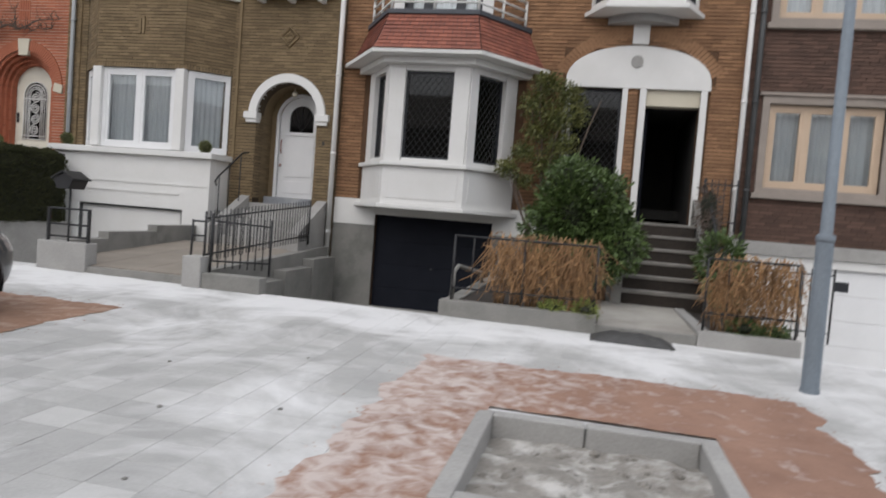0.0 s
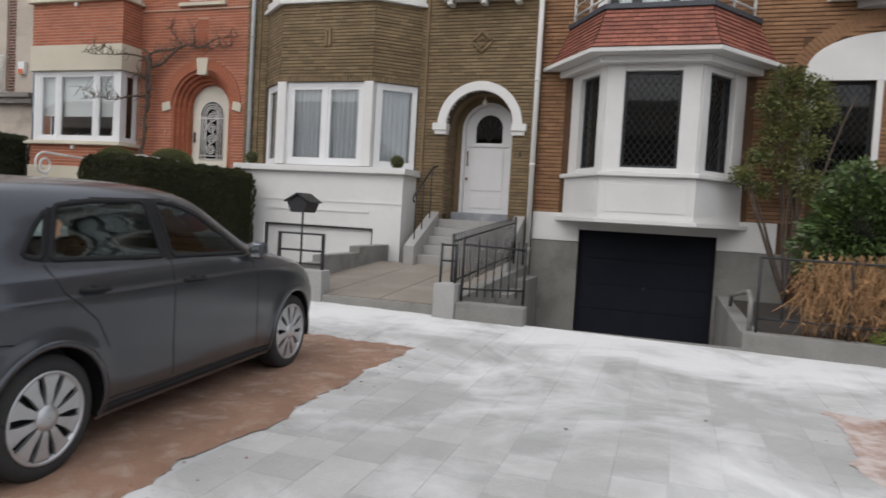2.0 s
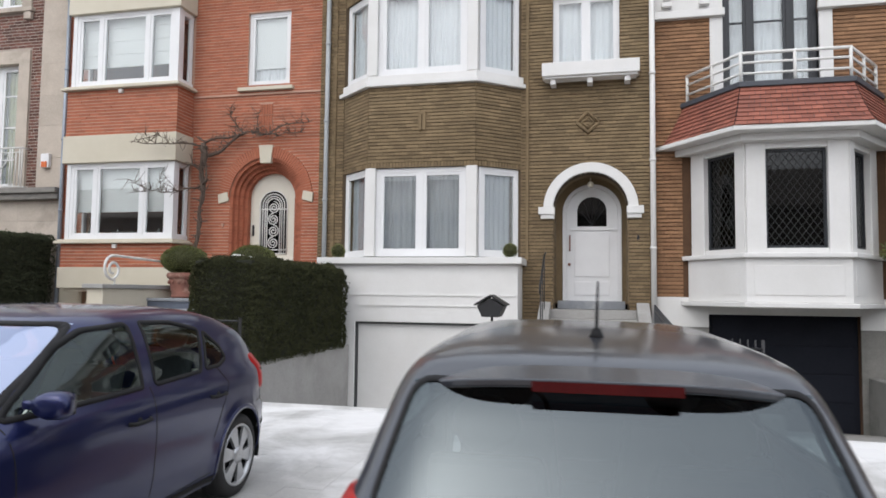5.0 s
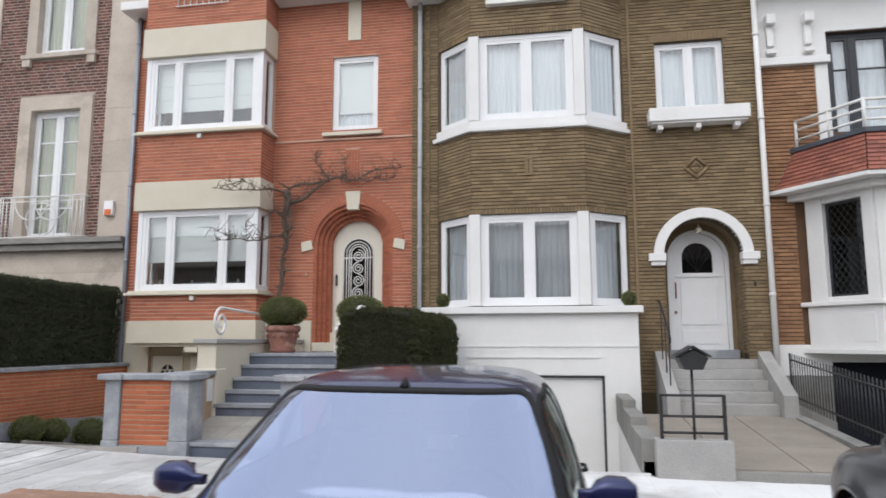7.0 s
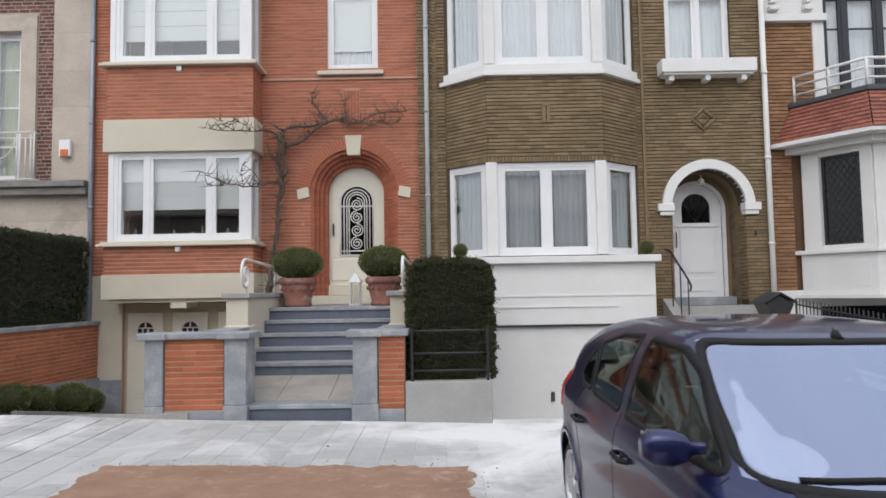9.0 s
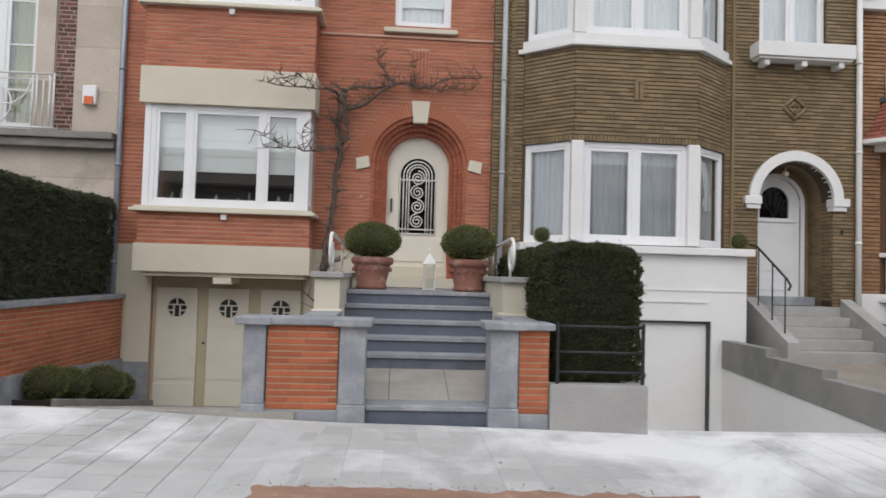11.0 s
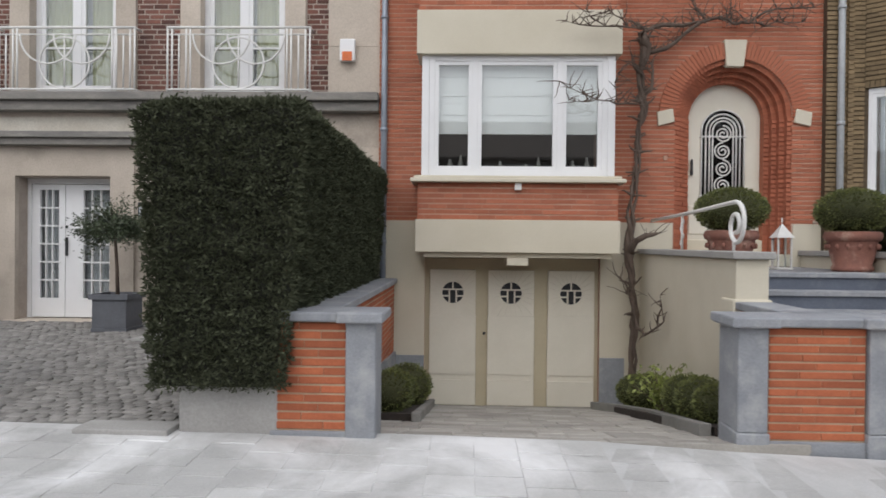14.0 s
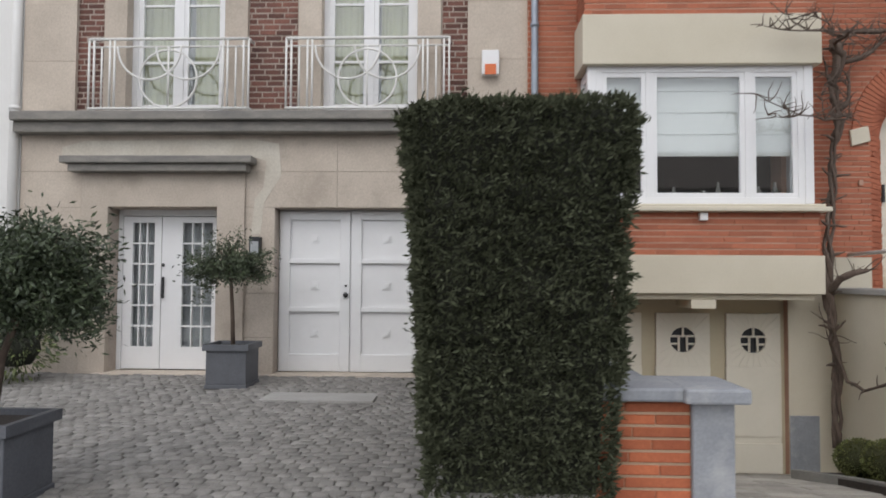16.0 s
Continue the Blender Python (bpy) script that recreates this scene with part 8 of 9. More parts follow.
def make_car(label, form, paint_mat, place, look_of):
    """Builds a car; place: (x, y, turn) of the middle of its rear end; look_of: its windows, lamps and fittings."""
    car_ob = thing("car", label, "car", "parked cars")
    S = lambda: CarShape(*place)
    L, r = form.length, form.wheel
    zs = sorted({*form.z.tolist(), *np.linspace(form.z[0], 0.95, 42).round(4).tolist(), *np.linspace(0.95, form.z[-1] - 0.05, 34).round(4).tolist(), *np.linspace(form.z[-1] - 0.05, form.z[-1], 10).round(4).tolist()})
    half = 150
    ring_ = 2 * half - 2
    grid = []
    for z in zs:
        xs, ys, _ = form.outline(z, half)
        row = [(max(form.side(y, z), 0.0) if 0.3 < y < L - 0.4 and x > 0.55 and z < 0.9 else x, y, z) for x, y in zip(xs, ys)]
        grid.append(row + [(-x, y, z) for x, y, z in row[-2:0:-1]])

    rear_half, front_half = ([(-0.1, h[0][1])] + h + [(-0.1, h[-1][1])] for h in (look_of["rear"], look_of["front"]))

    def kind_of(p, j):
        x, y, z = p
        ra, fa, w, _, _ = form.level(z)
        if abs(x) > 0.5 and min(math.hypot(y - a, z - r) for a in form.axles) < r + 0.05:
            return None
        if abs(x) > 0.75 * form.side(y, z) and ra + 0.1 < y < fa - 0.1:
            if any(inside((y, z), g) for g in look_of["side"]):
                return "side_glass"
            if look_of["dlo"] and inside((y, z), look_of["dlo"]):
                return "trim"
        if y < ra + 0.2 and inside((abs(x), z), rear_half):
            return "rear_window"
        if y > fa - 0.4 and inside((abs(x), z), front_half):
            return "windscreen"
        return "body"

    groups = {k: ({}, [], []) for k in ("body", "side_glass", "windscreen", "rear_window", "trim")}
    for j in range(len(zs) - 1):
        for i in range(ring_):
            q = (grid[j][i], grid[j][(i + 1) % ring_], grid[j + 1][(i + 1) % ring_], grid[j + 1][i])
            kind = kind_of([sum(c) / 4 for c in zip(*q)], j)
            if kind is None:
                continue
            ids, vs, fs = groups[kind]
            f = []
            for jj, ii, p in ((j, i, q[0]), (j, (i + 1) % ring_, q[1]), (j + 1, (i + 1) % ring_, q[2]), (j + 1, i, q[3])):
                if (jj, ii) not in ids:
                    ids[jj, ii] = len(vs)
                    vs.append(p)
                f.append(ids[jj, ii])
            fs.append(tuple(f))
    ids, vs, fs = groups["body"]
    fs.append(tuple(ids[len(zs) - 1, i] for i in range(ring_)))
    mats = {"body": paint_mat, "side_glass": M_CARGLASS, "windscreen": M_SCREEN, "rear_window": M_REARGLASS, "trim": M_TRIM}
    for kind, (_, vs, fs) in groups.items():
        if not fs:
            continue
        ob = part(kind, S().add(vs, fs, True), mats[kind], car_ob)
        if kind not in ("body", "trim"):
            ob.visible_shadow = False
            ob["label"] = "tinted car glass"

    # lines and strips laid on the skin
    def on_side(sg):
        return lambda p: ((sg * form.side(p[0], p[1]), p[0], p[1]), (sg, 0, 0.25))

    def on_end(rear):
        return lambda p: ((p[0], form.end(p[0], p[1], rear), p[1]), (0, -1 if rear else 1, 0.3 if p[1] > 0.95 else 0.0))

    def on_arc(sg):
        def at(p):
            x, y = form.arc(p[0], p[1])
            d = form.arc(p[0] + 0.02, p[1])
            t = Vector((d[0] - x, d[1] - y)).normalized()
            return (sg * x, y, p[1]), (sg * t.y, -t.x, 0.0)
        return at

    def strip(name, poly, skin, width, mat, lift=0.003, closed=True, parent=None, lab=""):
        """A flat band along a line on the skin."""
        pts = []
        n = len(poly)
        for i in range(n if closed else n - 1):
            a, b = Vector(poly[i]), Vector(poly[(i + 1) % n])
            k = max(int((b - a).length / 0.04), 1)
            pts += [a.lerp(b, t / k) for t in range(k)]
        if not closed:
            pts.append(Vector(poly[-1]))
        k = len(pts)
        vs = []
        for i, p in enumerate(pts):
            d = (pts[(i + 1) % k] - pts[i - 1]) if closed else (pts[min(i + 1, k - 1)] - pts[max(i - 1, 0)])
            d.normalize()
            nn = Vector((-d.y, d.x))
            for off, up in ((-width / 2, -0.002), (-width / 2, lift), (width / 2, lift), (width / 2, -0.002)):
                q, m_ = skin(p + nn * off)
                vs.append(tuple(Vector(q) + Vector(m_).normalized() * up))
        fs = [(i * 4 + c, i * 4 + c + 1, ((i + 1) % k) * 4 + c + 1, ((i + 1) % k) * 4 + c) for i in range(k if closed else k - 1) for c in range(3)]
        return part(name, S().add(vs, fs, True), mat, parent or car_ob, lab)

    def mirrored(poly):
        """Full outline of an end window from its half."""
        return rounded(poly + [(-x, z) for x, z in poly[::-1]][0:], 0.06)

    for sg in (1, -1):
        for g in look_of["side"]:
            strip("window_seal", rounded(g, 0.03), on_side(sg), 0.026, M_TRIM, 0.004)
        for line in look_of["seams"]:
            strip("door_seam", line, on_side(sg), 0.007, M_TRIM, 0.0012, False)
        strip("sill_trim", [(y, form.z[0] + 0.05) for y in np.linspace(form.axles[0] + r + 0.06, form.axles[1] - r - 0.06, 12)], on_side(sg), 0.05, M_TRIM, 0.006, False)
        for a in form.axles:
            lip = [(a + (r + 0.055) * math.cos(t), r + (r + 0.055) * math.sin(t)) for t in np.linspace(-0.25, math.pi + 0.25, 30)]
            strip("arch_lip", [p for p in lip if p[1] > form.z[0] + 0.02], on_side(sg), 0.034, paint_mat, 0.006, False)
        for line in look_of["arc_seams"]:
            strip("panel_seam", line, on_arc(sg), 0.008, M_TRIM, 0.0012, False)
    strip("rear_seal", mirrored(look_of["rear"]), on_end(True), look_of["rear_band"], M_TRIM, 0.004)
    strip("screen_seal", mirrored(look_of["front"]), on_end(False), 0.022, M_TRIM, 0.004)
    for line in look_of["rear_seams"]:
        strip("hatch_seam", line, on_end(True), 0.009, M_TRIM, 0.0012, False)
    # underbody
    part("underbody", S().slab([(-0.6, 0.2), (0.6, 0.2), (0.6, L - 0.25), (-0.6, L - 0.25)], 0.18, 0.30), M_TRIM, car_ob)
    part("engine_cover", S().slab([(-0.6, form.cowl), (0.6, form.cowl), (0.55, L - 0.35), (-0.55, L - 0.35)], 0.30, 0.62), M_TRIM, car_ob)
    nseg = 36
    wr = 0.19

    def turned(sg, xw, ya, prof, closed=False):
        vs = [(xw - sg * d, ya + q * math.cos(2 * math.pi * t / nseg), r + q * math.sin(2 * math.pi * t / nseg)) for q, d in prof for t in range(nseg)]
        k = len(prof)
        return S().add(vs, [(i * nseg + t, i * nseg + (t + 1) % nseg, ((i + 1) % k) * nseg + (t + 1) % nseg, ((i + 1) % k) * nseg + t) for i in range(k if closed else k - 1) for t in range(nseg)], True)

    for ya in form.axles:
        for sg in (1, -1):
            xw = sg * (form.side(ya, 0.68) - 0.03)
            tyre = part("wheel", turned(sg, xw, ya, [(r * 0.72, 0.004), (r * 0.86, 0.0), (r * 0.97, 0.016), (r, 0.045), (r, wr - 0.045), (r * 0.97, wr - 0.016), (r * 0.9, wr), (r * 0.66, wr)], True), M_TYRE, car_ob, "black tyre")
            part("dish", turned(sg, xw, ya, [(r * 0.74, 0.012), (r * 0.70, 0.016), (r * 0.66, 0.05), (0.02, 0.055)]), M_TRIM, tyre)
            part("rim", turned(sg, xw, ya, [(r * 0.755, 0.012), (r * 0.74, -0.002), (r * 0.69, 0.002), (r * 0.67, 0.03)]), M_ALLOY, tyre, "silver wheel rim")
            s = S()
            n = look_of["spokes"]
            for t in range(n):
                a = 2 * math.pi * t / n + 0.2
                h = math.pi / n
                pts = []
                for rad, hw, d in look_of["spoke"]:
                    for e in (-1, 1):
                        pts.append((xw - sg * d, ya + r * rad * math.cos(a + e * h * hw), r + r * rad * math.sin(a + e * h * hw)))
                m_ = len(pts)
                pts += [(x - sg * 0.022, y, z) for x, y, z in pts]
                fs = []
                for i in range(0, m_ - 2, 2):
                    fs += [(i, i + 1, i + 3, i + 2), (i, i + 2, m_ + i + 2, m_ + i), (i + 1, m_ + i + 1, m_ + i + 3, i + 3)]
                s.add(pts, fs)
            part("spoke", s, M_ALLOY, tyre, "silver wheel spoke")
            part("hubcap", turned(sg, xw, ya, [(r * 0.22, 0.012), (r * 0.20, -0.004), (r * 0.10, -0.008), (0.003, -0.009)]), M_ALLOY, tyre, "silver hub cover")
            rr = r + 0.062
            vs = [(xw + sg * 0.015 - sg * d, ya + rr * math.cos(math.pi * (t / 18 - 0.08) * 1.0), r + rr * math.sin(math.pi * (t / 18 - 0.08))) for d in (0.03, 0.30) for t in range(22)]
            part("wheel_housing", S().add(vs, [(t, t + 1, 23 + t, 22 + t) for t in range(21)] + [tuple(range(22, 44))]), M_TRIM, car_ob)
    # handles and mirrors
    for sg in (1, -1):
        for y, z in look_of["handles"]:
            x = form.side(y, z)
            hd = part("door_handle", S().tube([(sg * (x - 0.004), y - 0.11, z), (sg * (x + 0.030), y - 0.07, z + 0.002), (sg * (x + 0.033), y + 0.06, z), (sg * (x - 0.004), y + 0.09, z)], 0.012, 8), M_TRIM, car_ob)
            # black ball behind the grip, its colour standing for the hollow's shade
            part("recess", S().ball((sg * (x - 0.028), y - 0.01, z), 0.038, 0.9, 12), M_TRIM, hd)
        my, mz, mx = look_of["mirror"]
        x = form.side(my, mz - 0.06)
        prof = [(0.0, 0.30, -0.03), (0.05, 0.34, -0.03), (0.075, 0.75, -0.015), (0.12, 0.98, 0.0), (0.19, 0.92, 0.0), (0.225, 0.55, -0.01)]
        k = (mx - x) / 0.205
        vs = []
        for d, q, dy in prof:
            for t in range(16):
                a = 2 * math.pi * t / 16
                c, e = math.cos(a), math.sin(a)
                c, e = math.copysign(abs(c) ** 0.6, c), math.copysign(abs(e) ** 0.6, e)
                vs.append((sg * (x - 0.02 + d * k), my - dy + 0.06 * c * q, mz + 0.068 * e * q))
        fs = [(i * 16 + t, i * 16 + (t + 1) % 16, (i + 1) * 16 + (t + 1) % 16, (i + 1) * 16 + t) for i in range(5) for t in range(16)] + [tuple(range(16)), tuple(range(80, 96))]
        mir = part("wing_mirror", S().add(vs, fs, True), paint_mat, car_ob)
        a, b = x + 0.075 * k, x + 0.18 * k
        part("mirror_glass", S().add([(sg * a, my - 0.064, mz - 0.045), (sg * b, my - 0.064, mz - 0.045), (sg * b, my - 0.064, mz + 0.045), (sg * a, my - 0.064, mz + 0.045),
                                      (sg * a, my - 0.05, mz - 0.05), (sg * b, my - 0.05, mz - 0.05), (sg * b, my - 0.05, mz + 0.05), (sg * a, my - 0.05, mz + 0.05)],
                                     [(0, 1, 2, 3), (4, 7, 6, 5), (0, 4, 5, 1), (1, 5, 6, 2), (2, 6, 7, 3), (3, 7, 4, 0)]), M_CHROME, mir)
        # tail lamp wrapping the corner: rows of height, inner and outer reach
        rows = look_of["tail"]
        nu, nv_ = 16, len(rows) - 1
        vs = []
        skin = on_arc(sg)
        for b, (z, ua, ub) in enumerate(rows):
            for a in range(nu + 1):
                q, m_ = skin((ua + (ub - ua) * a / nu, z))
                e = min(min(a, nu - a) / 3, min(b, nv_ - b) / 1.5, 1.0)
                vs.append(tuple(Vector(q) + Vector(m_) * (-0.004 + 0.022 * math.sin(e * math.pi / 2))))
        fs = [(b * (nu + 1) + a, b * (nu + 1) + a + 1, (b + 1) * (nu + 1) + a + 1, (b + 1) * (nu + 1) + a) for a in range(nu) for b in range(nv_)]
        lamp = part("tail_lamp", S().add(vs, fs, True), M_TAIL, car_ob, "red tail lamp")
        z, ua, ub = rows[1]
        strip("reversing_lens", [(ua + 0.1 + (ub - ua - 0.16) * k_ / 6, z - 0.012) for k_ in range(7)], skin, 0.018, M_LAMPCLEAR, 0.012, False, lamp, "clear lens strip")
        zm = (rows[2][0] + rows[-3][0]) / 2
        strip("lens_line", [(rows[3][1] + 0.11, rows[1][0] + 0.01), (rows[3][1] + 0.11, zm), (rows[3][1] + 0.13, rows[-2][0])], skin, 0.007, M_DARKLENS, 0.019, False, lamp)
        strip("lens_line", [(rows[3][1] + 0.11, zm), (rows[3][2] - 0.03, zm + 0.01)], skin, 0.007, M_DARKLENS, 0.019, False, lamp)
        strip("lens_shade", [(rows[2][1] + 0.055, rows[2][0]), (rows[3][1] + 0.06, rows[-3][0])], skin, 0.06, M_DARKLENS, 0.015, False, lamp, "darker red lens")
        # head lamp
        vs = []
        for a in range(9):
            for b in range(5):
                z = 0.60 + 0.045 * b
                x = 0.42 + 0.04 * a + 0.004 * b
                vs.append((sg * x, form.end(x, z, False) + 0.006, z))
        part("head_lamp", S().add(vs, [(a * 5 + b, (a + 1) * 5 + b, (a + 1) * 5 + b + 1, a * 5 + b + 1) for a in range(8) for b in range(4)], True), M_LAMPCLEAR, car_ob)
    # inside
    c = form.cowl
    part("cabin_floor", S().slab([(-0.60, 0.55), (0.60, 0.55), (0.60, c - 0.35), (-0.60, c - 0.35)], 0.30, 0.46), M_SEAT, car_ob)
    for y, xs in ((c - 1.25, (-0.34, 0.34)), (c - 2.0, (-0.36, 0.36))):
        for x in xs:
            st_ = part("seat", S().slab([(x - 0.24, y - 0.08), (x + 0.24, y - 0.08), (x + 0.24, y + 0.45), (x - 0.24, y + 0.45)], 0.46, 0.62), M_SEAT, car_ob, bevel=0.03)
            s = S()
            s.add([(x - 0.23, y - 0.10, 0.60), (x + 0.23, y - 0.10, 0.60), (x + 0.23, y + 0.04, 0.60), (x - 0.23, y + 0.04, 0.60), (x - 0.19, y - 0.28, 1.06), (x + 0.19, y - 0.28, 1.06), (x + 0.19, y - 0.19, 1.06), (x - 0.19, y - 0.19, 1.06)],
                  [(0, 3, 2, 1), (4, 5, 6, 7), (0, 1, 5, 4), (1, 2, 6, 5), (2, 3, 7, 6), (3, 0, 4, 7)])
            part("backrest", s, M_SEAT, st_, bevel=0.03)
            part("headrest", S().ball((x, y - 0.26, 1.17), 0.115, 0.78, 14), M_SEAT, st_)
    dash = part("dashboard", S().add(*[[(x, y, z) for x in (-0.66, 0.66) for y, z in ((c - 0.45, 0.60), (c - 0.45, 0.84), (c - 0.36, 0.90), (c - 0.04, 0.93), (c + 0.02, 0.60))],
                                       [(0, 1, 2, 3, 4), (9, 8, 7, 6, 5)] + [(k, 5 + k, 5 + (k + 1) % 5, (k + 1) % 5) for k in range(5)]]), M_SEAT, car_ob, bevel=0.02)
    part("steering_wheel", S().tube([(-0.36 + 0.18 * math.cos(a), c - 0.60 - 0.06 * math.sin(a), 0.90 + 0.16 * math.sin(a)) for a in np.linspace(0, 2 * math.pi, 20, endpoint=False)], 0.015, 6, True), M_TRIM, dash)
    zt = max(p[1] for p in look_of["front"])
    ym = form.end(0, zt, False)
    part("inner_mirror", S().slab([(-0.12, ym - 0.16), (0.12, ym - 0.16), (0.10, ym - 0.12), (-0.10, ym - 0.12)], zt - 0.10, zt - 0.03), M_TRIM, car_ob, bevel=0.012)

    # aerial, wipers, cowl
    def roof_z(y):
        """Height of the middle line of the roof."""
        return max((z for z in zs if form.level(z)[0] <= y <= form.level(z)[1]), default=form.z[-1])
    ya, whip = look_of["aerial"]
    z = roof_z(ya)
    part("aerial", S().tube([(0, ya, z - 0.01), (0, ya - 0.012, z + 0.03)], [0.030, 0.012], 10).tube([(0, ya - 0.012, z + 0.02), (0, ya - 0.02 - whip * 0.55, z + 0.03 + whip)], [0.006, 0.003], 6), M_TRIM, car_ob)
    zb = min(p[1] for p in look_of["front"])
    for x0, x1, rise in ((-0.62, -0.04, 0.012), (-0.02, 0.58, 0.02)):
        pts = [(x, form.end(x, zb + rise + 0.05 * t * (1 - t), False) + 0.012, zb + rise + 0.05 * t * (1 - t)) for t in np.linspace(0, 1, 9) for x in (x0 + (x1 - x0) * t,)]
        part("wiper", S().tube(pts, 0.009, 6), M_TRIM, car_ob)
    strip("cowl_trim", [(x, zb - 0.03) for x in np.linspace(-0.62, 0.62, 15)], on_end(False), 0.05, M_TRIM, 0.004, False)
    if look_of["spoiler"]:
        zr = look_of["spoiler"]
        vs = []
        xs = np.linspace(-0.51, 0.51, 25)
        for x in xs:
            u = abs(x) / 0.51
            ya = form.end(x, zr - 0.035, True)
            drop = 0.035 * u ** 4
            vs += [(x, form.end(min(abs(x), 0.47), zr, True) + 0.10, zr + 0.014 - drop), (x, ya + 0.01 - 0.10 * (1 - u ** 6), zr - 0.028 - drop), (x, ya + 0.015 - 0.10 * (1 - u ** 6), zr - 0.05 - drop), (x, ya + 0.03, zr - 0.075 - drop)]
        fs = [(i * 4 + a, (i + 1) * 4 + a, (i + 1) * 4 + (a + 1) % 4, i * 4 + (a + 1) % 4) for i in range(24) for a in range(4)] + [(0, 1, 2, 3), (99, 98, 97, 96)]
        sp = part("spoiler", S().add(vs, fs), paint_mat, car_ob, bevel=0.005)
        y = form.end(0.15, zr - 0.035, True) - 0.088
        part("brake_lamp", S().slab([(-0.2, y - 0.004), (0.2, y - 0.004), (0.2, y + 0.02), (-0.2, y + 0.02)], zr - 0.062, zr - 0.034), M_DARKLENS, sp)
        zw = min(p[1] for p in look_of["rear"]) + 0.045
        pts = [(x, form.end(x, zw + 0.02 * t, True) - 0.02, zw + 0.02 * t) for t in np.linspace(0, 1, 8) for x in (-0.02 + 0.42 * t,)]
        wp = part("rear_wiper", S().tube(pts, [0.022, 0.016, 0.013, 0.012, 0.012, 0.011, 0.01, 0.008], 8), M_TRIM, car_ob)
        part("badge", S().add([(0.05 * q * math.cos(t), form.end(0, 0.86, True) - d, 0.86 + 0.05 * q * math.sin(t)) for q, d in ((1.0, 0.0), (1.0, 0.012), (0.8, 0.014), (0.02, 0.008)) for t in np.linspace(0, 2 * math.pi, 24, endpoint=False)],
                              [(i * 24 + t, i * 24 + (t + 1) % 24, (i + 1) * 24 + (t + 1) % 24, (i + 1) * 24 + t) for i in range(3) for t in range(24)], True), M_CHROME, car_ob, "round chrome badge")
    # number plate
    z0 = look_of["plate"]
    y = form.end(0.26, z0 + 0.05, True) - 0.012
    pl = part("number_plate", S().slab([(-0.26, y - 0.01), (0.26, y - 0.01), (0.26, y + 0.02), (-0.26, y + 0.02)], z0, z0 + 0.11), M_PLATE, car_ob, "white number plate with a blue end", bevel=0.003)
    part("blue_end", S().slab([(0.16, y - 0.0125), (0.255, y - 0.0125), (0.255, y - 0.0095), (0.16, y - 0.0095)], z0 + 0.004, z0 + 0.106), M_PLATEBLUE, pl)
    s = S()
    for k in range(6):
        a = -0.23 + k * 0.062
        s.slab([(a, y - 0.013), (a + 0.04, y - 0.013), (a + 0.04, y - 0.0095), (a, y - 0.0095)], z0 + 0.02, z0 + 0.09)
    part("plate_bar", s, M_TAIL, pl)
    # bumper strip
    strip("bumper_trim", [(u, look_of["bumper"]) for u in np.linspace(0.0, 1.06, 24)], on_arc(1), 0.03, M_TRIM, 0.006, False)
    strip("bumper_trim", [(u, look_of["bumper"]) for u in np.linspace(0.0, 1.06, 24)], on_arc(-1), 0.03, M_TRIM, 0.006, False)
    return car_ob


GREY_FORM = CarForm([
    (0.19, 0.20, 3.74, 0.737, 8, 5), (0.26, 0.09, 3.84, 0.770, 8, 5), (0.36, 0.03, 3.90, 0.792, 8, 5), (0.48, 0.00, 3.92, 0.800, 8, 5), (0.60, 0.00, 3.91, 0.802, 8, 5), (0.655, 0.015, 3.88, 0.802, 8, 5),
    (0.685, 0.055, 3.86, 0.802, 8, 5), (0.70, 0.066, 3.85, 0.802, 8, 5), (0.80, 0.075, 3.72, 0.802, 8, 5), (0.868, 0.08, 3.54, 0.799, 8, 5), (0.885, 0.084, 3.47, 0.789, 8, 5), (0.94, 0.092, 3.20, 0.777, 8, 5),
    (0.975, 0.105, 3.02, 0.766, 8.5, 5), (1.0, 0.12, 2.91, 0.748, 9, 5), (1.05, 0.155, 2.80, 0.724, 9, 5), (1.20, 0.26, 2.53, 0.670, 9, 4.5), (1.33, 0.36, 2.27, 0.617, 9, 4.5), (1.385, 0.42, 2.12, 0.574, 8, 4.5),
    (1.42, 0.54, 1.98, 0.512, 6, 4), (1.445, 0.78, 1.76, 0.412, 4.5, 4), (1.458, 1.02, 1.52, 0.268, 3, 3)],
    (0.70, 3.17), 0.305, 2.91)
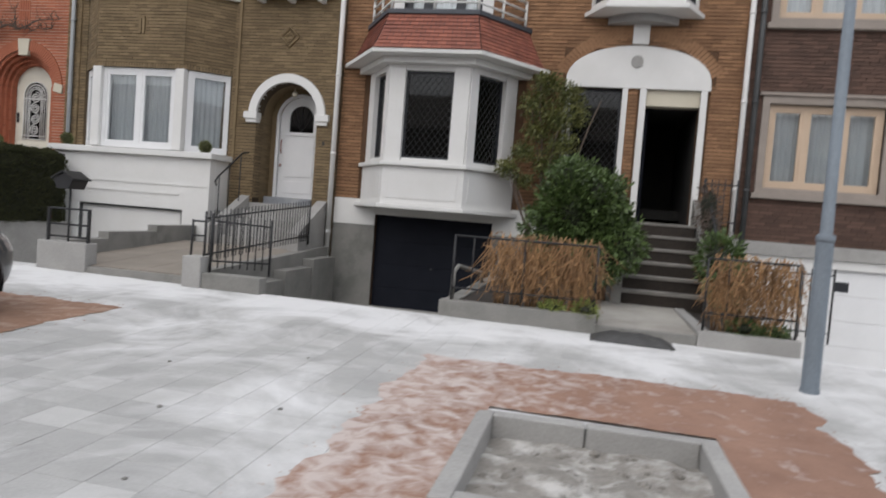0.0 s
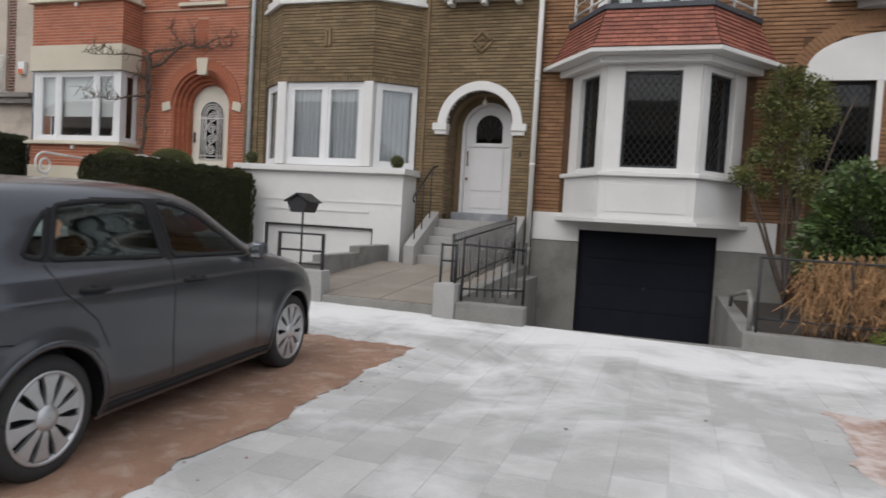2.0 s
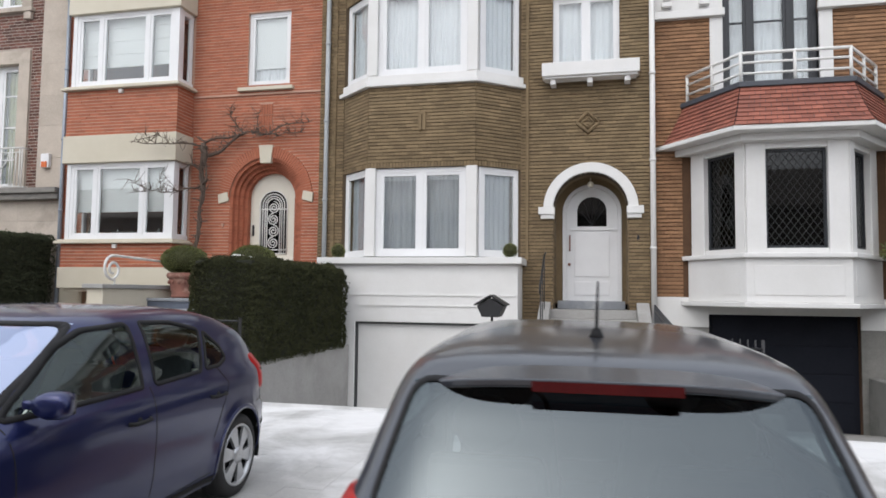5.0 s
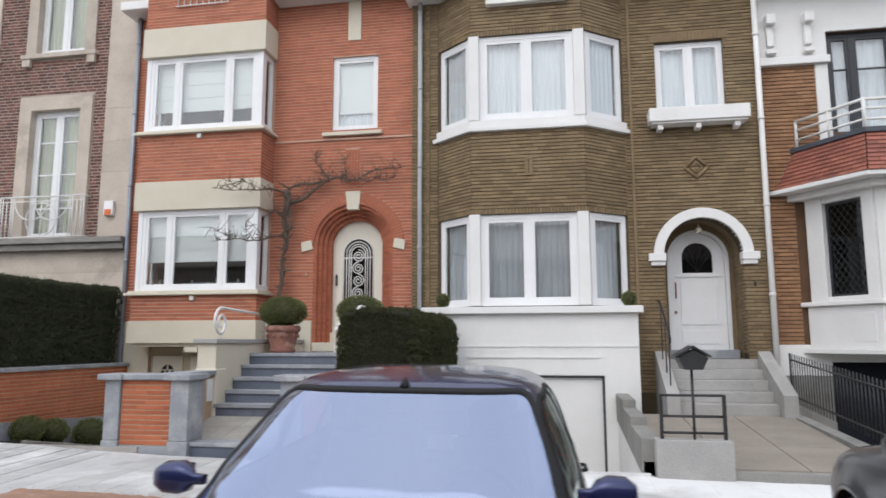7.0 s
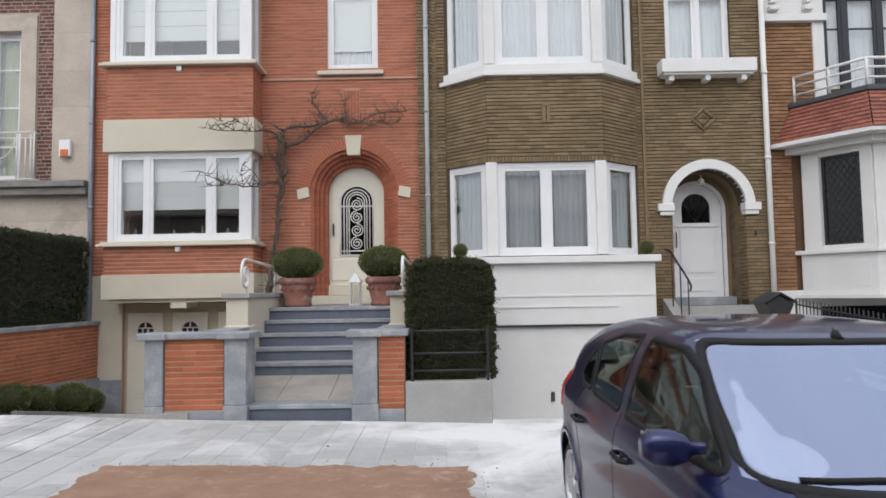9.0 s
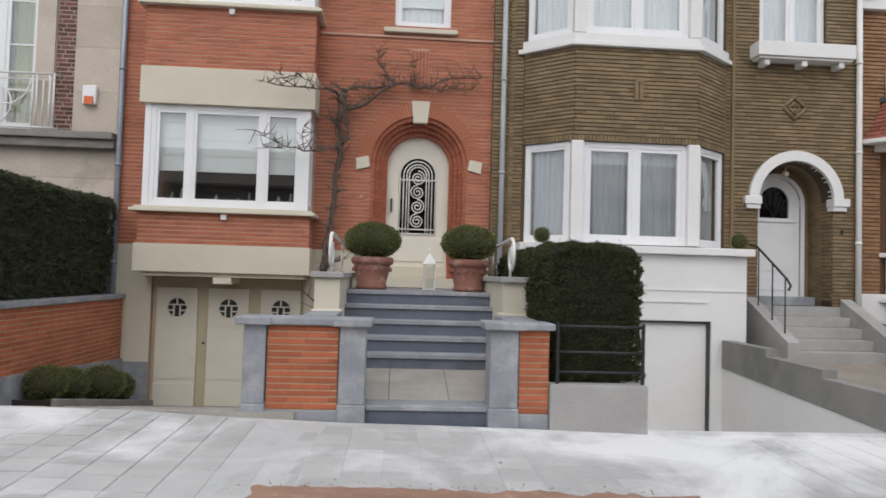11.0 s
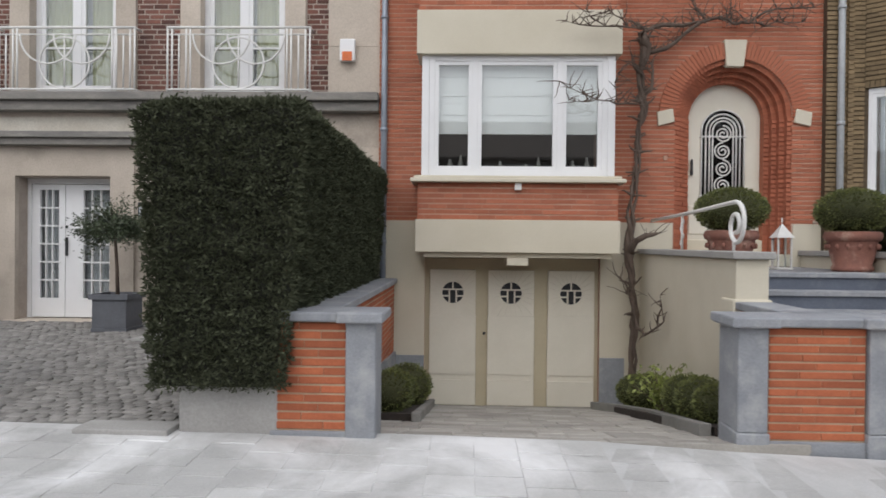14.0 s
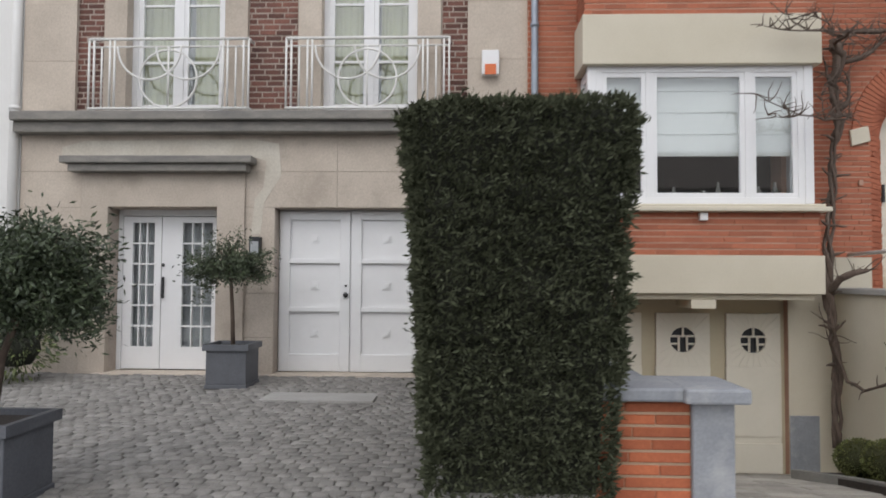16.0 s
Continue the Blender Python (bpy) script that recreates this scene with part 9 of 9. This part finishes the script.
make_car("dark grey hatchback parked nose to the houses", GREY_FORM, M_GREYCAR, (-6.142, 2.125, 3.4), dict(
    side=[[(0.595, 1.09), (0.70, 1.065), (0.80, 1.30), (0.71, 1.23)], [(0.75, 1.06), (1.56, 1.03), (1.515, 1.35), (1.10, 1.345), (0.86, 1.32)], [(1.66, 1.025), (2.46, 1.0), (2.33, 1.09), (2.03, 1.26), (1.80, 1.335), (1.62, 1.35)]],
    dlo=[(0.61, 1.085), (0.70, 1.055), (1.6, 1.012), (2.53, 0.985), (2.36, 1.11), (2.05, 1.28), (1.82, 1.355), (1.45, 1.372), (1.0, 1.355), (0.80, 1.305), (0.71, 1.22)],
    rear=[(0.62, 1.03), (0.60, 1.12), (0.54, 1.345)], front=[(0.64, 1.03), (0.56, 1.22), (0.505, 1.36)], rear_band=0.016,
    seams=[[(1.615, 1.02), (1.60, 0.80), (1.60, 0.50), (1.63, 0.30)], [(2.50, 0.98), (2.56, 0.80), (2.57, 0.45), (2.60, 0.30)], [(0.70, 1.04), (0.78, 0.90), (0.98, 0.74), (1.07, 0.58)], [(1.07, 0.30), (1.63, 0.28), (2.6, 0.28)]],
    arc_seams=[[(0.60, 0.70), (0.66, 0.785)], [(0.80, 0.70), (1.02, 0.705), (1.24, 0.67)]],
    rear_seams=[[(-0.60, 0.70), (-0.52, 0.672), (0.0, 0.668), (0.52, 0.672), (0.60, 0.70)], [(0.66, 1.025), (0.70, 1.0)], [(-0.66, 1.025), (-0.70, 1.0)]],
    handles=[(0.98, 0.90), (1.80, 0.875)], mirror=(2.50, 1.02, 0.885), tail=[(0.805, 0.63, 0.86), (0.825, 0.58, 0.88), (0.875, 0.55, 0.895), (0.93, 0.565, 0.905), (0.985, 0.59, 0.915), (1.025, 0.615, 0.915), (1.04, 0.64, 0.895)],
    spokes=10, spoke=((0.14, 0.9, 0.004), (0.30, 0.68, 0.002), (0.50, 0.60, 0.004), (0.66, 0.72, 0.004), (0.725, 0.74, 0.008)), aerial=(0.80, 0.16), spoiler=1.395, plate=0.555, bumper=0.33))
BLUE_FORM = CarForm([
    (0.18, 0.16, 3.95, 0.775, 7, 4), (0.26, 0.06, 4.07, 0.82, 7, 4), (0.40, 0.0, 4.13, 0.842, 7, 4), (0.55, 0.0, 4.11, 0.848, 7, 4), (0.61, 0.012, 4.08, 0.85, 7, 4), (0.64, 0.05, 4.06, 0.85, 7, 4),
    (0.72, 0.055, 3.96, 0.85, 7, 4), (0.80, 0.062, 3.80, 0.847, 7, 4), (0.86, 0.072, 3.58, 0.838, 7, 4), (0.90, 0.082, 3.36, 0.826, 7, 4.5), (0.935, 0.095, 3.18, 0.81, 6.5, 4.5), (0.98, 0.115, 3.05, 0.79, 6, 4.5),
    (1.08, 0.175, 2.83, 0.758, 6, 5), (1.18, 0.28, 2.62, 0.72, 6, 5), (1.28, 0.48, 2.42, 0.672, 5, 5), (1.345, 0.72, 2.29, 0.62, 5, 5), (1.38, 0.93, 2.20, 0.565, 5, 5),
    (1.405, 1.12, 2.08, 0.47, 4, 5), (1.42, 1.32, 1.92, 0.34, 4, 4), (1.428, 1.48, 1.78, 0.22, 3, 3)],
    (0.67, 3.25), 0.30, 3.12)
make_car("dark blue hatchback parked nose to the street", BLUE_FORM, M_BLUECAR, (-9.635, 5.858, 181.9), dict(
    side=[[(1.12, 0.985), (0.94, 0.99), (0.83, 1.03), (0.88, 1.12), (1.03, 1.235)], [(1.70, 0.965), (1.18, 0.98), (1.08, 1.25), (1.36, 1.315), (1.67, 1.33)], [(1.82, 0.965), (2.78, 0.955), (2.66, 1.04), (2.34, 1.24), (2.14, 1.315), (1.79, 1.33)]],
    dlo=None, rear=[(0.60, 1.02), (0.58, 1.10), (0.50, 1.30)], front=[(0.70, 0.965), (0.645, 1.16), (0.565, 1.352)], rear_band=0.034,
    seams=[[(1.76, 0.96), (1.75, 0.70), (1.76, 0.45), (1.79, 0.28)], [(2.80, 0.95), (2.78, 0.70), (2.78, 0.45), (2.74, 0.28)], [(0.98, 0.98), (0.88, 0.86), (1.0, 0.66), (1.08, 0.52)], [(1.08, 0.28), (1.79, 0.26), (2.74, 0.26)], [(0.42, 1.16), (0.32, 0.92), (0.30, 0.66)]],
    arc_seams=[[(0.70, 0.66), (1.0, 0.655), (1.22, 0.63)]], rear_seams=[[(-0.62, 0.68), (0.62, 0.68)], [(-0.62, 0.68), (-0.60, 1.0)], [(0.62, 0.68), (0.60, 1.0)]],
    handles=[(1.05, 0.80), (1.92, 0.79)], mirror=(2.62, 1.01, 0.975), tail=[(0.72, 0.70, 0.92), (0.76, 0.67, 0.94), (0.84, 0.66, 0.945), (0.92, 0.66, 0.94), (0.985, 0.66, 0.92), (1.02, 0.68, 0.89)],
    spokes=6, spoke=((0.14, 0.9, 0.004), (0.40, 0.60, 0.008), (0.715, 0.52, 0.014)), aerial=(2.24, 0.012), spoiler=None, plate=0.72, bumper=0.46))

# ---- street furniture and pieces of the ground ----
tp = thing("tree_pit", "square tree pit edged with concrete kerbs and filled with sand", "tree pit")
gz = ground_z(0.1, 4.0)
for x0, y0, x1, y1 in ((-0.66, 3.22, -0.54, 4.0), (-0.66, 4.01, -0.54, 4.86), (0.86, 3.22, 0.98, 4.86), (-0.54, 4.74, 0.10, 4.86), (0.11, 4.74, 0.86, 4.86), (-0.54, 3.22, 0.15, 3.34), (0.16, 3.22, 0.86, 3.34)):
    part("kerb", Shape().box(x0, y0, gz - 0.3, x1, y1, gz + 0.035), M_CONC, tp, "grey concrete kerb", bevel=0.012)


def sand(x, y):
    return gz - 0.12 + 0.06 * noise.noise(Vector((x * 2.6, y * 2.6, 1))) + 0.02 * noise.noise(Vector((x * 8, y * 8, 5)))


part("sand", Shape().add(*field(-0.56, 0.88, 3.32, 4.76, 48, 48, sand), True), M_SANDBED, tp, "loose grey sand", kind="stuff")
s = Shape()
rng = random.Random(2)
for k in range(110):
    x, y = rng.uniform(-0.5, 0.82), rng.uniform(3.4, 4.7)
    s.ball((x, y, sand(x, y)), rng.uniform(0.008, 0.045) * rng.uniform(0.4, 1), 0.6, 8, 0.6)
part("lump", s, M_SANDBED, tp, kind="stuff")
# street lamp
lx, ly = 2.14, 6.86
lz = ground_z(lx, ly)
M_LAMPPOST = surface("blue grey painted steel", (0.20, 0.235, 0.27), (0.165, 0.195, 0.225), 4, 60, 0.55, 0.06, stretch=(1, 1, 0.4))
lp = thing("street_lamp", "blue grey tapered steel street lamp post", "street lamp")
part("post", Shape().lathe(lx, ly, [(0.085, lz - 0.1), (0.085, lz + 0.02), (0.078, lz + 0.06), (0.074, lz + 1.40), (0.066, lz + 1.46), (0.054, lz + 1.48), (0.038, lz + 6.2)], 20), M_LAMPPOST, lp)
part("collar", Shape().lathe(lx, ly, [(0.076, lz + 1.40), (0.082, lz + 1.42), (0.082, lz + 1.46), (0.06, lz + 1.475)], 20), M_LAMPPOST, lp)
part("arm", Shape().tube([(lx, ly, lz + 6.15), (lx, ly - 0.3, lz + 6.35), (lx, ly - 0.9, lz + 6.42)], 0.03, 8), M_LAMPPOST, lp)
part("lantern", Shape().slab([(lx - 0.12, ly - 1.45), (lx + 0.12, ly - 1.45), (lx + 0.10, ly - 0.85), (lx - 0.10, ly - 0.85)], lz + 6.36, lz + 6.48), M_LAMPPOST, lp, bevel=0.03)
# dark sheet lying on the pavement
ms = thing("tarpaulin", "crumpled dark grey sheet lying on the pavement", "tarpaulin")
nx, ny = 30, 14


def heap(x, y):
    u, v = (x - 0.62) / 0.46, (y - 8.34) / 0.20
    d = max(0.0, 1 - u * u) ** 0.5 * max(0.0, 1 - v * v) ** 0.5
    return ground_z(x, y) + 0.006 + d * (0.10 + 0.035 * noise.noise(Vector((x * 9, y * 9, 2)))) + 0.006 * noise.noise(Vector((x * 30, y * 30, 2)))


part("sheet", Shape().add(*field(0.14, 1.10, 8.12, 8.55, nx, ny, heap), True), surface("dark plastic sheet", (0.07, 0.068, 0.066), (0.045, 0.044, 0.043), 8, 50, 0.6, 0.5), ms)
# white lantern on the landing
wl_ = thing("garden_lantern", "white metal garden lantern on the landing", "lantern")
for dx in (-0.08, 0.08):
    for dy in (-0.08, 0.08):
        part("post", Shape().box(-12.78 + dx - 0.01, 12.3 + dy - 0.01, 1.64, -12.78 + dx + 0.01, 12.3 + dy + 0.01, 2.02), M_WHITEIRON, wl_)
part("base", Shape().box(-12.88, 12.2, 1.625, -12.68, 12.4, 1.65), M_WHITEIRON, wl_, bevel=0.004)
s = Shape()
s.add([(-12.89, 12.19, 2.02), (-12.67, 12.19, 2.02), (-12.67, 12.41, 2.02), (-12.89, 12.41, 2.02), (-12.78, 12.3, 2.20)], [(0, 1, 4), (1, 2, 4), (2, 3, 4), (3, 0, 4), (3, 2, 1, 0)])
s.tube([(-12.78, 12.3, 2.18), (-12.78, 12.3, 2.27)], 0.008, 6)
part("roof", s, M_WHITEIRON, wl_)
pane = part("glass", Shape().box(-12.855, 12.225, 1.66, -12.705, 12.375, 2.01), M_CLEAR, wl_)
pane.visible_shadow = False
tagged(part("notice_plate", Shape().box(-13.96, 9.80, 0.96, -13.945, 9.965, 1.28), M_WHITE), "small white plate on the brick wall", "plate")
# unseen plain row across the street, added to darken what the panes reflect
s = Shape().box(-60, -22.0, -0.5, 40, -21.0, 7.2)
s.slab([(-60, -26), (40, -26), (40, -20.8), (-60, -20.8)], 7.2, lambda x, y: 7.4 + (y + 20.8) * -0.6)
tagged(part("wall_opposite", s, M_TAUPE), "unseen taupe row across the street, added for reflections", "wall", kind="structure")
# stones on the paving
rng = random.Random(12)
for k in range(7):
    x, y = ((-3.2, 4.9), (-1.9, 4.2), (-2.6, 3.9), (-2.3, 5.6), (-3.4, 2.7), (-2.1, 2.9), (-12.4, 7.4))[k]
    r = rng.uniform(0.010, 0.022)
    tagged(part("pebble", Shape().ball((x, y, ground_z(x, y) + r * 0.35), r, 0.55, 8, 0.4), M_CONCDARK), "small loose grey stone on the paving", "stone", "loose stones")

# ---- pieces: paving blocks, cobbles, bricks ----


def block(w, d, h, c=0.006):
    """A block with chamfered top edges."""
    vs = [(-w, -d, -h), (w, -d, -h), (w, d, -h), (-w, d, -h), (-w, -d, -c), (w, -d, -c), (w, d, -c), (-w, d, -c), (-w + c, -d + c, 0), (w - c, -d + c, 0), (w - c, d - c, 0), (-w + c, d - c, 0)]
    fs = [(8, 9, 10, 11)] + [(a + j, a + (j + 1) % 4, a + 4 + (j + 1) % 4, a + 4 + j) for a in (0, 4) for j in range(4)]
    return vs, fs


def in_patch(x, y, e=0.02):
    return any(a - e < x < b + e and c - e < y < d + e for a, b, c, d in PATCHES)


PW, PD = 0.30, 0.30
pv, pf = block(PW / 2 - 0.0015, PD / 2 - 0.0015, 0.05, 0.002)
paver_mesh = Shape().add(pv, pf).mesh("paver")
paver_mesh.materials.append(M_PAVER)
slope = Matrix.Rotation(math.atan(0.0115), 4, "Y") @ Matrix.Rotation(math.atan(0.02), 4, "X")
rest = Shape()
rng = random.Random(5)
count = 0
rows = int(8.6 / PD)
for i in range(-92, 20):
    x = i * PW
    off = PD * rng.choice((0.0, 0.5, 0.33))
    for j in range(rows):
        y = 8.45 - PD * j - off
        if in_patch(x, y, -0.12) or y < 0.2:
            continue
        z = ground_z(x, y) + rng.uniform(-0.0015, 0.001)
        near = (-4.8 < x < -1.3 and 2.9 < y < 6.8) or (-16.2 < x < -13.2 and 7.2 < y < 8.6)
        if near and count < 290:
            ob = new("paver", paver_mesh)
            ob.parent = pave
            ob.matrix_basis = Matrix.Translation((x, y, z)) @ slope @ Matrix.Rotation(rng.uniform(-0.006, 0.006), 4, "Z")
            count += 1
        else:
            rest.add([(x + a, y + b, z + c - 0.0115 * a + 0.02 * b) for a, b, c in pv], pf)
part("paver_field", rest, M_PAVERS, pave, kind="stuff")

# flags of the red house's drive
rng = random.Random(6)
for j in range(18):
    y = 8.75 + 0.27 * j
    x = -17.68 + rng.uniform(0, 0.2)
    while x < -14.3:
        w = rng.uniform(0.22, 0.45)
        if not (x > -14.9 and y > 9.1):
            v, f = block(w / 2 - 0.006, 0.127, 0.06, 0.008)
            h = rng.uniform(0.004, 0.012)
            part("flagstone", Shape().add([(x + w / 2 + a, y + b, drive_z(y + b) + c + h) for a, b, c in v], f), M_FLAGPIECE, dv)
        x += w

# cobbles of the forecourt
M_COBBLE = surface("grey cobble", (0.27, 0.258, 0.24), (0.20, 0.19, 0.178), 6, 70, 0.85, 0.4, piece="object", spread=0.2)
M_COBBLES = surface("grey cobbles", (0.27, 0.258, 0.24), (0.20, 0.19, 0.178), 6, 70, 0.85, 0.4, piece="island", spread=0.2)


def cobble(w, d, h, rng):
    v, f = [], []
    k = 0.78
    j = lambda: rng.uniform(-0.006, 0.006)
    for sx, zz in ((1.0, -0.05), (1.0, h * 0.45), (k, h)):
        for a, b in ((-1, -1), (1, -1), (1, 1), (-1, 1)):
            v.append((a * w / 2 * sx + j(), b * d / 2 * sx + j(), zz + j() * 0.5))
    f = [(8, 9, 10, 11)] + [(a + q, a + (q + 1) % 4, a + 4 + (q + 1) % 4, a + 4 + q) for a in (0, 4) for q in range(4)]
    return v, f


rng = random.Random(9)
variants = []
for k in range(6):
    v, f = cobble(rng.uniform(0.095, 0.112), rng.uniform(0.09, 0.104), 0.014, rng)
    me = Shape().add(v, f, True).mesh("cobble")
    me.materials.append(M_COBBLE)
    variants.append((me, v, f))
rest = Shape()
count = 0
fz = lambda y: 0.535 + 0.165 * (y - 8.6) / 5.02
for j in range(48):
    y = 8.72 + 0.101 * j
    for i in range(73):
        x = -26.0 + 0.109 * i + (0.0545 if j % 2 else 0) + rng.uniform(-0.012, 0.012)
        yy = y + 0.03 * math.sin(i * 0.55) + rng.uniform(-0.01, 0.01)
        if x > -18.05 or (x > -19.0 and yy > 8.5 and x > -18.95) or -20.9 < x < -19.7 and 12.0 < yy < 12.5:
            continue
        me, v, f = variants[rng.randrange(6)]
        z = fz(yy) + rng.uniform(-0.006, 0.008)
        if count < 290 and -21.0 < x < -19.0 and yy < 11.2:
            ob = new("cobble", me)
            ob.parent = fc
            ob.matrix_basis = Matrix.Translation((x, yy, z)) @ Matrix.Rotation(rng.uniform(-0.12, 0.12), 4, "Z")
            count += 1
        else:
            rest.add([(x + a, yy + b, z + c) for a, b, c in v], f, True)
part("cobble_field", rest, M_COBBLES, fc, kind="stuff")
tagged(part("drain_cover", Shape().box(-20.9, 12.02, 0.5, -19.7, 12.48, fz(12.25) + 0.022), M_CONC, None, bevel=0.008), "flat stone drain cover set in the cobbles", "cover", kind="structure")

# bricks of the piers and garden walls
brick_meshes = {}


def brick_mesh(w, d, h):
    key = (round(w, 3), round(d, 3), round(h, 3))
    if key not in brick_meshes:
        v, f = block(w / 2, h / 2, d, 0.004)
        me = Shape().add([(x, -z, y) for x, y, z in v], [q[::-1] for q in f]).mesh("brick")
        me.materials.append(M_PIER)
        brick_meshes[key] = me
    return brick_meshes[key]


rng = random.Random(14)
for core, a, b, z0, z1, face, turn in BRICKS:
    pitch = (z1 - z0) / max(round((z1 - z0) / 0.065), 1)
    for r in range(int(round((z1 - z0) / pitch))):
        z = z0 + (r + 0.5) * pitch
        x = a - (0.14 if r % 2 else 0.0) - 0.02 * (r % 3)
        while x < b - 0.01:
            xa, xb = max(x, a + 0.002), min(x + 0.376, b - 0.002)
            x += 0.38
            if xb - xa < 0.03:
                continue
            ob = new("brick", brick_mesh(xb - xa, 0.03, pitch * 0.77))
            ob.parent = core
            c = (xa + xb) / 2
            if turn == 0:
                ob.matrix_basis = Matrix.Translation((c, face - 0.007 + rng.uniform(-0.002, 0.002), z))
            else:
                ob.matrix_basis = Matrix.Translation((face + turn * (0.006 + rng.uniform(-0.002, 0.002)), c, z)) @ Matrix.Rotation(math.pi / 2 * turn, 4, "Z")
